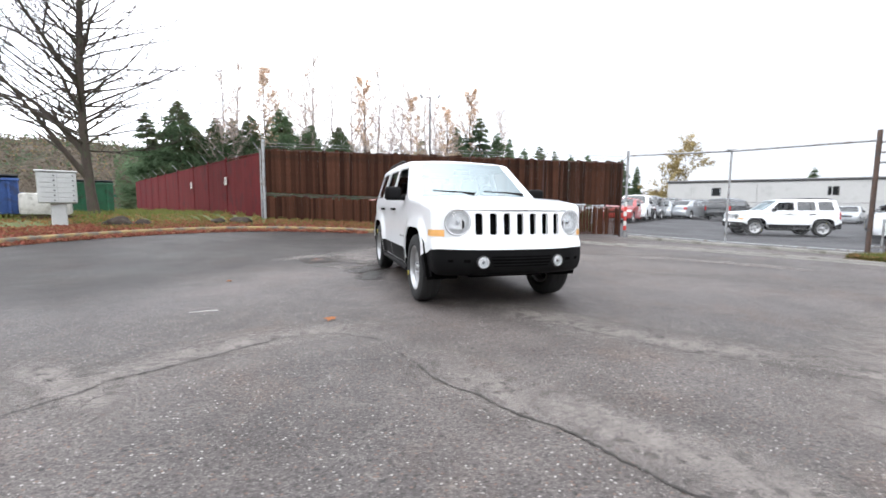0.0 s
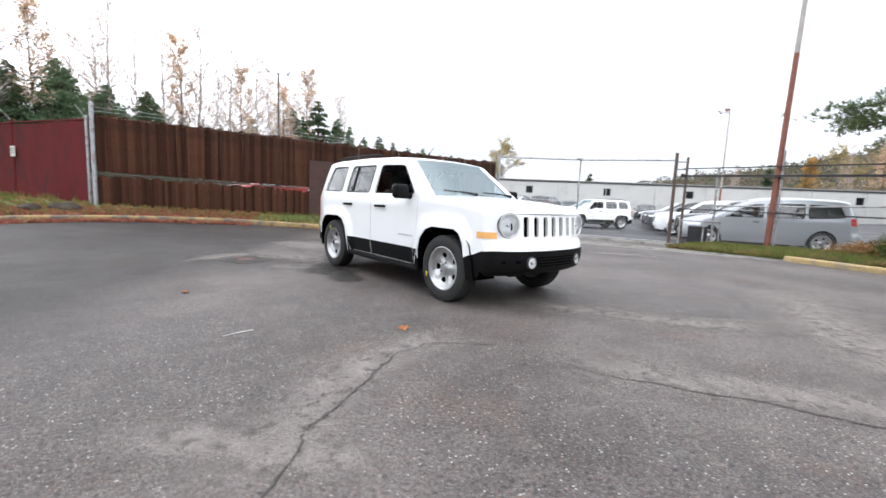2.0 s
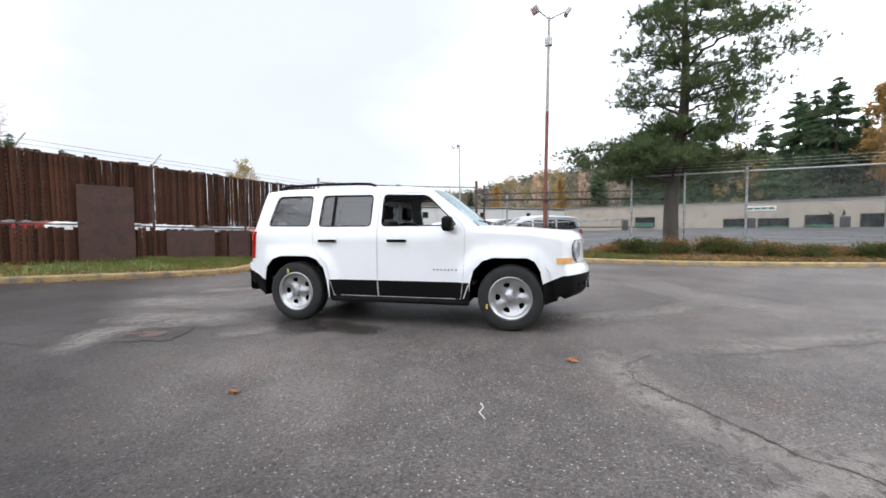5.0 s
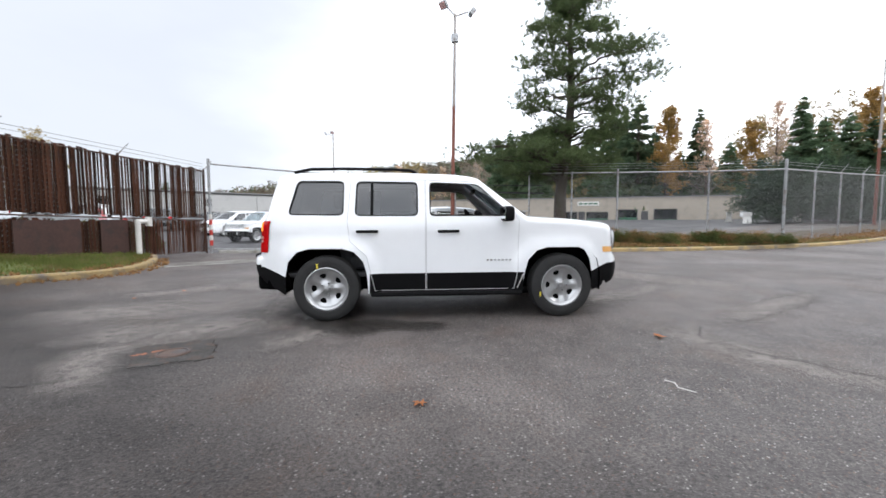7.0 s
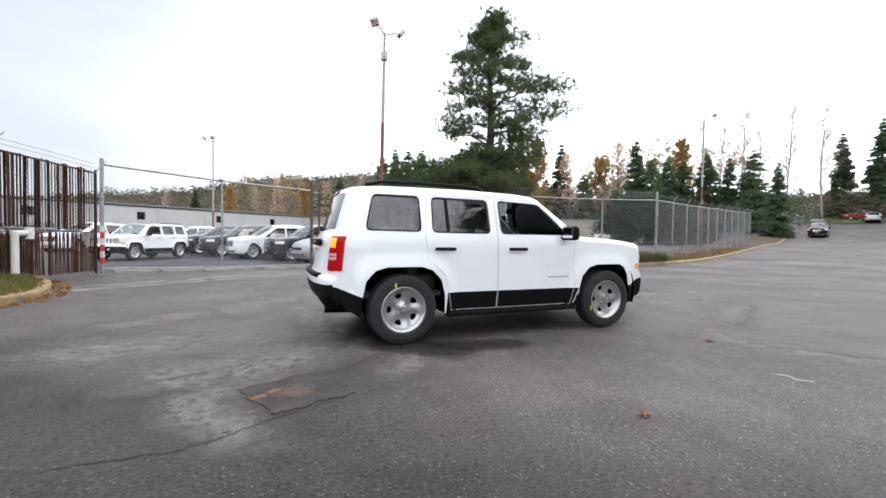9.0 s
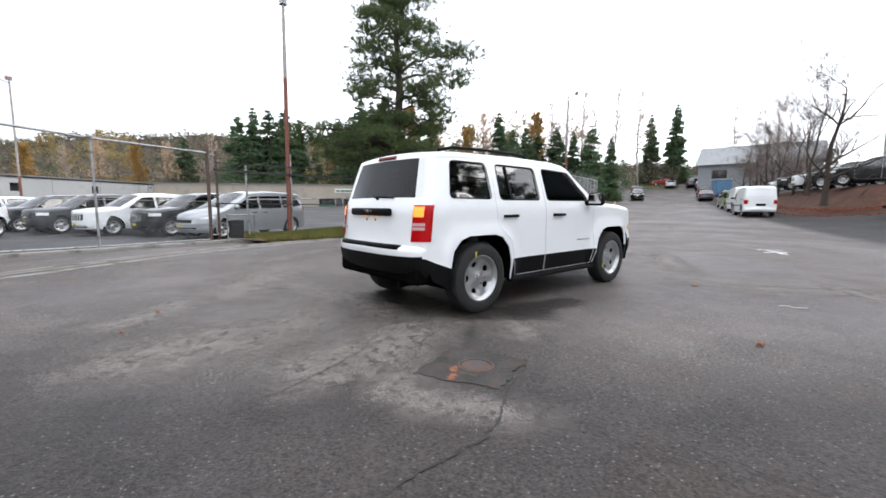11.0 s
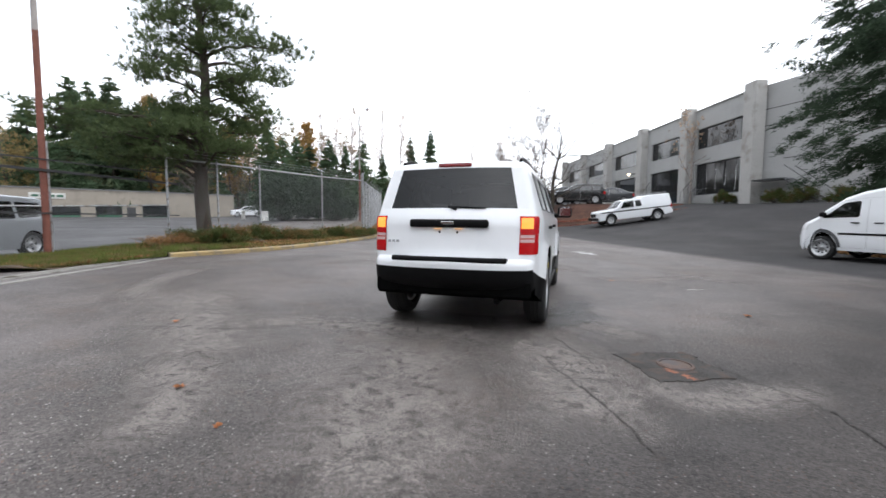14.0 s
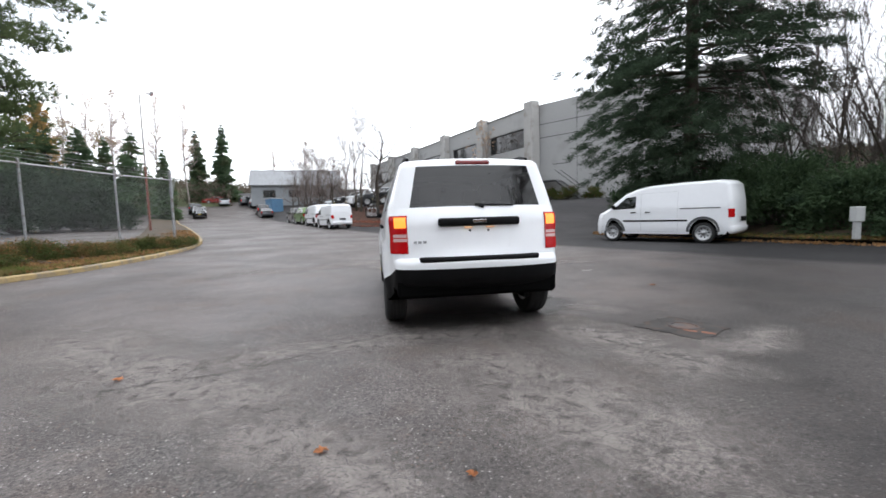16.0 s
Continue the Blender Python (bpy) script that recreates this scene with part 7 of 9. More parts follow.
SUV_SEGS = [
    ("lower_front_bumper", [(2.03, 0.36), (2.12, 0.395), (2.165, 0.455), (2.18, 0.55), (2.175, 0.622)]),
    ("upper_front_bumper", [(2.175, 0.622), (2.16, 0.665), (2.13, 0.70), (2.115, 0.725)]),
    ("grille", [(2.115, 0.725), (2.09, 0.985)]),
    ("hood", [(2.09, 0.985), (2.055, 1.035), (1.97, 1.062), (1.5, 1.105), (1.0, 1.135), (0.93, 1.14)]),
    ("windshield", [(0.93, 1.14), (0.38, 1.575)]),
    ("roof", [(0.38, 1.575), (0.30, 1.60), (0.10, 1.625), (-0.6, 1.645), (-1.5, 1.635), (-1.80, 1.61), (-1.85, 1.592), (-1.875, 1.55)]),
    ("rear_glass", [(-1.875, 1.55), (-2.012, 1.172)]),
    ("tailgate", [(-2.012, 1.172), (-2.035, 1.13), (-2.075, 1.06), (-2.115, 0.72)]),
    ("upper_rear_bumper", [(-2.115, 0.72), (-2.175, 0.70), (-2.19, 0.66), (-2.19, 0.625)]),
    ("lower_rear_bumper", [(-2.19, 0.625), (-2.185, 0.56), (-2.15, 0.48), (-2.05, 0.41)]),
]


def ring2(cx, cy, r, n=24):
    return [(cx + r * math.cos(math.tau * k / n), cy + r * math.sin(math.tau * k / n)) for k in range(n)]


SLOTS = [round_poly([((k - 3) * 0.140 - 0.040, 0.752), ((k - 3) * 0.140 + 0.040, 0.752), ((k - 3) * 0.140 + 0.040, 0.965), ((k - 3) * 0.140 - 0.040, 0.965)], 0.02, 2) for k in range(7)]
SUV = dict(
    segs=SUV_SEGS, half=half_suv, shell=dict(r=0.068, nose=0.25, nose_x=1.50, tail=0.13, tail_x=-1.70, front=2.18, rear=-2.19, crown=0.025, pinch=0.098),
    paint=M_CAR_WHITE, windshield_mat=M_WINDSHIELD, rear_glass_mat=M_TINT_REAR, mats={"lower_front_bumper": M_PLASTIC, "lower_rear_bumper": M_PLASTIC},
    face_holes=SLOTS + [ring2(0.615, 0.868, 0.118), ring2(-0.615, 0.868, 0.118)],
    wheels_x=(-1.3175, 1.3175), wheel_r=0.361, wheel_w=0.215, rim_r=0.232, arch_w=0.455, arch_top=0.80, bottom=0.30, nose_low=0.345, detail=True, step=0.07, tuck=0.014, glass_span=0.875,
    windows=[([(-0.18, 1.158), (0.72, 1.158), (0.66, 1.225), (0.36, 1.505), (-0.18, 1.528)], None),
             ([(-1.00, 1.160), (-0.32, 1.158), (-0.32, 1.528), (-0.985, 1.534)], M_TINT),
             ([(-1.71, 1.172), (-1.13, 1.165), (-1.13, 1.536), (-1.62, 1.536)], M_TINT)],
    doors=[("front_door", [(-0.225, 0.33), (0.765, 0.33), (0.80, 0.55), (0.82, 1.10), (0.78, 1.17), (0.40, 1.535), (-0.225, 1.556)]),
           ("rear_door", [(-0.79, 0.33), (-0.235, 0.33), (-0.235, 1.556), (-1.05, 1.556), (-1.085, 1.10), (-1.06, 0.88), (-0.88, 0.72)])],
    regions=[("sill_cladding", [(-0.86, 0.20), (0.88, 0.20), (0.865, 0.522), (-0.845, 0.522)], M_PLASTIC),
             ("bumper_end", [(1.5, 0.1), (2.5, 0.1), (2.5, 0.625), (2.05, 0.612), (1.70, 0.51), (1.5, 0.50)], M_PLASTIC),
             ("bumper_end", [(-2.5, 0.1), (-1.5, 0.1), (-1.5, 0.47), (-1.74, 0.495), (-2.08, 0.605), (-2.5, 0.63)], M_PLASTIC)],
)


def white_suv(m):
    t, sh = car(SUV, m, "white boxy sport utility vehicle parked on the asphalt", "car", name="sport_utility_vehicle")
    fx = sh.face_put(True)
    # nose: near-black sheet for the shade behind the slots, slot rims, headlamps, fog lamps, indicators
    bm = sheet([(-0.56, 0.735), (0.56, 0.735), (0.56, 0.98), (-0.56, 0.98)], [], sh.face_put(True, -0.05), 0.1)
    part("grille_shade_sheet", bm, M_LINER, t)
    for s in SLOTS:
        bm = sheet(s, [[(0.86 * (a - sum(p[0] for p in s) / len(s)) + sum(p[0] for p in s) / len(s), 0.94 * (b - 0.8585) + 0.8585) for a, b in s]], sh.face_put(True, 0.003), 0.2)
        thicken(bm, 0.03, (-1, 0, 0))
        part("grille_slot", bm, M_CAR_WHITE, t)
    for y in (0.615, -0.615):
        c = Vector(fx(y, 0.868))
        mm = Matrix.Translation(c) @ Matrix.Rotation(math.copysign(radians(14), y), 4, "Z") @ Matrix.Rotation(radians(-90), 4, "Z")
        bm = bmesh.new()
        lathe(bm, [(0.119, 0.012), (0.112, 0.012), (0.105, -0.005), (0.085, -0.028), (0.05, -0.040), (0.001, -0.044)], 28, mm)
        h = part("headlamp", bm, M_REFLECTOR, t, "round headlamp with a clear lens", smooth=True, angle=50)
        bm = bmesh.new()
        lathe(bm, [(0.001, 0.030), (0.05, 0.026), (0.09, 0.014), (0.114, 0.0)], 28, mm)
        part("lens", bm, M_LENS, h, smooth=True)
        bm = bmesh.new()
        lathe(bm, [(0.001, -0.01), (0.018, -0.014), (0.022, -0.042)], 14, mm)
        part("bulb", bm, M_CHROME, h, smooth=True)
        bm = bmesh.new()
        lathe(bm, [(0.113, 0.004), (0.117, 0.014), (0.124, 0.012), (0.127, 0.0)], 28, mm)
        part("bezel", bm, M_GALV, h, smooth=True)
    for y in (0.40, -0.40):
        c = Vector(fx(y, 0.505))
        mm = Matrix.Translation(c) @ Matrix.Rotation(math.copysign(radians(8), y), 4, "Z") @ Matrix.Rotation(radians(-90), 4, "Z")
        bm = bmesh.new()
        lathe(bm, [(0.056, -0.02), (0.056, 0.018), (0.050, 0.021), (0.047, 0.014), (0.03, 0.012), (0.001, 0.011)], 22, mm)
        f = part("fog_lamp", bm, M_REFLECTOR, t, "small round fog lamp", smooth=True, angle=45)
        bm = bmesh.new()
        lathe(bm, [(0.001, 0.028), (0.03, 0.026), (0.049, 0.018)], 22, mm)
        part("lens", bm, M_LENS, f, smooth=True)
        bm = bmesh.new()
        lathe(bm, [(0.050, 0.012), (0.054, 0.024), (0.062, 0.020), (0.064, 0.0)], 22, mm)
        part("bezel", bm, M_TRIM_DARK, f, smooth=True)
        bm = bmesh.new()
        lathe(bm, [(0.001, 0.020), (0.014, 0.018), (0.016, 0.012)], 12, mm)
        part("bulb", bm, M_GALV, f, smooth=True)
    for side in (1, -1):
        part("turn_signal", sh.wrap(-0.03, 0.19, 0.738, 0.800, side, True, 0.008), M_AMBER, t, "amber turn signal", smooth=True)
        # near-black sheets laid on the bumper for the shade of its slots
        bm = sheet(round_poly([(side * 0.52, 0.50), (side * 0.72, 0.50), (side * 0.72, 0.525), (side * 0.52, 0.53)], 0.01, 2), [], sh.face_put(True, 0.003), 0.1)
        part("bumper_slot_shade", bm, M_LINER, t)
    # dark sheet on the bumper face, its colour standing for the intake's shade
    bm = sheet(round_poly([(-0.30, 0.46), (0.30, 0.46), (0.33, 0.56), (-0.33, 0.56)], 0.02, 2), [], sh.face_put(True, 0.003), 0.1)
    part("lower_intake_sheet", bm, M_LINER, t)
    for k in range(3):
        bm = sheet([(-0.32, 0.475 + 0.03 * k), (0.32, 0.475 + 0.03 * k), (0.32, 0.487 + 0.03 * k), (-0.32, 0.487 + 0.03 * k)], [], sh.face_put(True, 0.008), 0.2)
        part("intake_bar", bm, M_PLASTIC, t)
    # hood joint with the fascia, a fine shadow line
    a, b = sh.mark("hood")
    bm = sh.strip(a, a + 1, -0.94, 0.94, (False, False), 14, 0.002)
    for v in bm.verts:
        v.co.z = sh.pts[a].y + 0.006 + (0.008 if v.co.x < sh.pts[a].x - 0.012 - 0.2 * (abs(v.co.y) / 0.86) ** 2.6 else 0)
    part("hood_joint", bm, M_GAP, t)
    # wipers
    for y0 in (0.62, -0.02):
        bm = bmesh.new()
        tube(bm, (0.965, y0, 1.185), (0.93, y0 - 0.52, 1.21), 0.010, 0.007, n=6)
        tube(bm, (0.985, y0 - 0.02, 1.165), (0.955, y0 - 0.26, 1.205), 0.009, 0.006, n=6)
        part("wiper", bm, M_PLASTIC, t)
    # mirrors
    for side in (1, -1):
        bm = bmesh.new()
        box(bm, (0, 0, 0), (0.11, 0.20, 0.165), 0.04, pose(0.655, side * 0.965, 1.175, 0, 0, side * -8), seg=3)
        mr = part("mirror", bm, M_PLASTIC, t, "black door mirror", smooth=True, angle=50)
        bm = bmesh.new()
        box(bm, (-0.055, 0, 0.005), (0.006, 0.155, 0.12), 0.002, pose(0.655, side * 0.965, 1.175, 0, 0, side * -8))
        part("mirror_glass", bm, M_CHROME, mr)
        bm = bmesh.new()
        tube(bm, (0.66, side * 0.82, 1.125), (0.655, side * 0.90, 1.13), 0.035, n=8)
        part("mirror_stalk", bm, M_PLASTIC, mr)
        for x in (0.02, -0.87):
            bm = bmesh.new()
            yh = half_suv(x, 0.985)
            box(bm, (x, side * (yh + 0.022), 0.985), (0.24, 0.022, 0.032), 0.010, seg=2)
            box(bm, (x - 0.09, side * (yh + 0.010), 0.985), (0.035, 0.024, 0.03), 0.004)
            box(bm, (x + 0.09, side * (yh + 0.010), 0.985), (0.035, 0.024, 0.03), 0.004)
            part("door_handle", bm, M_PLASTIC, t, "black pull handle", smooth=True, angle=45)
        # rear door divider and the flank's model badge, as a plain bar
        bm = bmesh.new()
        box(bm, (-0.82, side * (half_suv(-0.82, 1.345) - 0.006), 1.345), (0.03, 0.016, 0.365), 0.003, pose(-0.82, side * half_suv(-0.82, 1.345), 1.345, side * 17.5, 0, 0) @ pose(0.82, -side * half_suv(-0.82, 1.345), -1.345))
        part("window_divider", bm, M_PLASTIC, t)
        for k in range(7):
            bm = bmesh.new()
            x = 0.46 + 0.043 * k
            box(bm, (x, side * (half_suv(x, 0.66) + 0.003), 0.66), (0.024, 0.005, 0.018), 0.002)
            part("badge_bar", bm, M_GALV, t)
        # roof rails
        bm = bmesh.new()
        line = [(-0.33, 1.645), (-0.40, 1.672), (-0.6, 1.682), (-1.1, 1.686), (-1.5, 1.678), (-1.68, 1.64)]
        for p, q in zip(line, line[1:]):
            tube(bm, (p[0], side * 0.60, p[1]), (q[0], side * 0.60, q[1]), 0.017, n=8)
        part("roof_rail", bm, M_PLASTIC, t, smooth=True, angle=60)
        # body sculpture line over the sills and the lower sill step
        bm = bmesh.new()
        box(bm, (0.01, side * 0.80, 0.285), (1.70, 0.10, 0.05), 0.018, seg=2)
        part("sill_step", bm, M_PLASTIC, t)
        line_strip(sh, side, [(-0.225, 0.34), (-0.225, 0.50)], 0.012, M_GALV, t, "door_edge", 0.003)
        line_strip(sh, side, [(0.80, 0.34), (0.86, 0.50)], 0.012, M_WHITEPAINT, t, "door_edge", 0.003)
        # fuel door on the right quarter is plain; mud flap
        for wx in (-1.3175, 1.3175):
            bm = bmesh.new()
            tube(bm, (wx, side * 0.3, 0.347), (wx, side * 0.66, 0.347), 0.05, n=10)
            part("axle", bm, M_LINER, t)
        for wx, ang in ((-1.3175, 110), (1.3175, 200)):
            bm = bmesh.new()
            a0 = radians(ang)
            box(bm, (wx + 0.27 * math.cos(a0), side * (half_suv(wx, 0.6) - 0.011), 0.358 + 0.27 * math.sin(a0)), (0.022, 0.010, 0.055), 0.004)
            part("chalk_mark", bm, M_YELLOW, t, "yellow crayon mark on the tyre")
    # tail lamps in three tiers
    for side in (1, -1):
        z = 0.735
        lamp = None
        for zz0, zz1, mt, lb in ((0.772, 0.862, M_REDLENS, ""), (0.870, 0.898, M_PALELENS, "pale reverse lens"), (0.908, 0.936, M_PALELENS, "pale reverse lens"), (0.944, 0.985, M_REDLENS, ""), (0.990, 1.094, M_REDLENS, "")):
            bm = sh.wrap(-0.06, 0.125 if mt is M_REDLENS else 0.06, zz0, zz1, side, False, 0.014)
            o = part("tail_lamp" if lamp is None else "lens", bm, mt, t if lamp is None else lamp, "tall red tail lamp wrapping the corner" if lamp is None else lb, smooth=True)
            lamp = lamp or o
        part("bulb_glow", sh.wrap(-0.055, 0.045, 0.992, 1.088, side, False, 0.017), M_REDGLOW, lamp, "lit upper bulb showing orange", smooth=True)
        part("lamp_frame", sh.wrap(-0.068, 0.135, 0.762, 1.103, side, False, 0.009), M_REDLENS, lamp, smooth=True)
    # tailgate: bar handle, badge bar, plate recess, lamps, step pad, wiper, brake lamp
    rx = sh.end_x
    bm = bmesh.new()
    box(bm, (rx(1.035, False) - 0.022, 0, 1.035), (0.05, 0.755, 0.075), 0.022, seg=2)
    h = part("tailgate_handle", bm, M_PLASTIC, t, "wide black tailgate handle bar", smooth=True, angle=45)
    bm = bmesh.new()
    box(bm, (rx(1.04, False) - 0.049, 0, 1.04), (0.006, 0.125, 0.024), 0.002)
    part("badge_bar", bm, M_CHROME, h)
    bm = sheet(round_poly([(-0.30, 0.76), (0.30, 0.76), (0.34, 0.985), (-0.34, 0.985)], 0.05, 3), [round_poly([(-0.285, 0.772), (0.285, 0.772), (0.325, 0.972), (-0.325, 0.972)], 0.05, 3)], sh.face_put(False, 0.006), 0.3)
    part("plate_recess", bm, M_CAR_WHITE, t)
    for y in (0.10, -0.10):
        bm = bmesh.new()
        box(bm, (rx(0.985, False) - 0.016, y, 0.985), (0.03, 0.07, 0.014), 0.004)
        part("plate_lamp", bm, M_LAMPGLOW_SOFT, t, "small lit number plate lamp")
        bm = bmesh.new()
        lathe(bm, [(0.001, 0.012), (0.010, 0.010), (0.012, 0.0)], 10, Matrix.Translation((rx(0.955, False), y * 0.85, 0.955)) @ Matrix.Rotation(radians(90), 4, "Z"))
        part("plate_bolt", bm, M_PLASTIC, t)
    bm = bmesh.new()
    box(bm, (-2.165, 0, 0.706), (0.07, 1.22, 0.050), 0.020, seg=2)
    bmesh.ops.subdivide_edges(bm, edges=[e for e in bm.edges if abs(e.verts[0].co.y - e.verts[1].co.y) > 0.8], cuts=8)
    for v in bm.verts:
        v.co = Vector(sh.bend(*v.co))
    part("step_pad", bm, M_PLASTIC, t, "black ribbed bumper step pad", smooth=True, angle=45)
    for y in (0.585, 0.545, 0.50):
        bm = bmesh.new()
        box(bm, (rx(0.86, False) - 0.006, y, 0.865), (0.006, 0.030, 0.022), 0.003)
        part("badge_bar", bm, M_GALV, t)
    bm = bmesh.new()
    tube(bm, (-2.045, -0.06, 1.165), (-2.03, 0.02, 1.195), 0.014, 0.010, n=6)
    tube(bm, (-2.03, 0.02, 1.19), (-2.035, -0.34, 1.175), 0.010, 0.007, n=6)
    part("rear_wiper", bm, M_PLASTIC, t)
    bm = bmesh.new()
    box(bm, (-1.868, 0, 1.585), (0.05, 0.33, 0.040), 0.012, pose(-1.868, 0, 1.585, 0, 20, 0) @ pose(1.868, 0, -1.585), seg=2)
    part("brake_lamp", bm, M_DARKRED, t, "high red brake lamp")
    bm = bmesh.new()
    tube(bm, (-1.4, -0.45, 0.31), (-2.06, -0.45, 0.33), 0.028, n=10)
    part("exhaust_pipe", bm, M_LINER, t, smooth=True, angle=50)
    bm = bmesh.new()
    box(bm, (-1.90, 0, 0.44), (0.34, 1.50, 0.18), 0.03)
    part("rear_valance", bm, M_LINER, t)
    bm = bmesh.new()
    tube(bm, (0.45, -0.72, 1.62), (0.20, -0.74, 1.66), 0.004, n=4)
    # cabin
    bm = bmesh.new()
    box(bm, (0.72, 0, 0.96), (0.42, 1.36, 0.34), 0.06, seg=2)
    part("dashboard", bm, M_SEATCLOTH, t)
    seat(t, 0.12, 0.37)
    seat(t, 0.12, -0.37)
    seat(t, -0.85, 0.34)
    seat(t, -0.85, -0.34)
    bm = bmesh.new()
    prof = [(0.185 + 0.014 * math.cos(a), 0.014 * math.sin(a)) for a in [math.tau * k / 8 for k in range(9)]]
    mm = Matrix.Translation((0.46, 0.37, 1.08)) @ Matrix.Rotation(radians(62), 4, "Y") @ Matrix.Rotation(radians(90), 4, "X")
    lathe(bm, prof, 24, mm)
    for k in range(3):
        a = math.tau * k / 3 + 0.5
        tube(bm, mm @ Vector((0, 0, 0)), mm @ Vector((0.18 * math.cos(a), 0, 0.18 * math.sin(a))), 0.018, n=6)
    part("steering_wheel", bm, M_PLASTIC, t, smooth=True, angle=50)
    bm = bmesh.new()
    box(bm, (0.42, 0, 1.47), (0.03, 0.24, 0.07), 0.02)
    part("rear_view_mirror", bm, M_PLASTIC, t)
    bm = bmesh.new()
    box(bm, (-0.55, 0, 0.50), (2.9, 1.45, 0.05), 0.01)
    part("cabin_floor", bm, M_SEATCLOTH, t)
    bm = bmesh.new()
    box(bm, (1.45, 0, 0.78), (1.0, 1.1, 0.40), 0.04)
    part("engine_block", bm, M_LINER, t)
    for side in (1, -1):
        bm = sheet([(-0.80, 0.52), (0.82, 0.52), (0.82, 1.10), (-0.80, 1.10)], [], lambda u, v, s=side: (u, s * (half_suv(u, v) - 0.07), v), 0.3)
        part("door_lining", bm, M_SEATCLOTH, t)
    # a sheet of paper in the rear side window
    bm = sheet([(-0.72, 1.20), (-0.38, 1.20), (-0.38, 1.44), (-0.72, 1.44)], [], lambda u, v: (u, -(half_suv(u, v) - 0.03), v), 0.2)
    part("window_sticker", bm, M_STICKER, t, "printed price sheet behind the tinted window")
    return t


M_LAMPGLOW_SOFT = glow_mat("dim_plate_lamp", (0.7, 0.5, 0.35), (1.0, 0.55, 0.25), 0.35)
M_STICKER = mat("printed_paper", (0.55, 0.56, 0.56), rough=0.7, var=0.05, scale=10, fine=60, bump=0)
MAIN = white_suv(pose(0.108, 5.998, 0.0, 0, 0, -72.9))


# ---- other vehicles
def half_of(W, belt, lean, zr):
    def f(x, z):
        y = W / 2
        if z < 0.5:
            y -= 0.04 * ease((0.5 - z) / 0.25)
        if z > belt:
            y -= lean * (z - belt) + 0.25 * max(0.0, z - zr + 0.2) ** 2
        return y
    return f


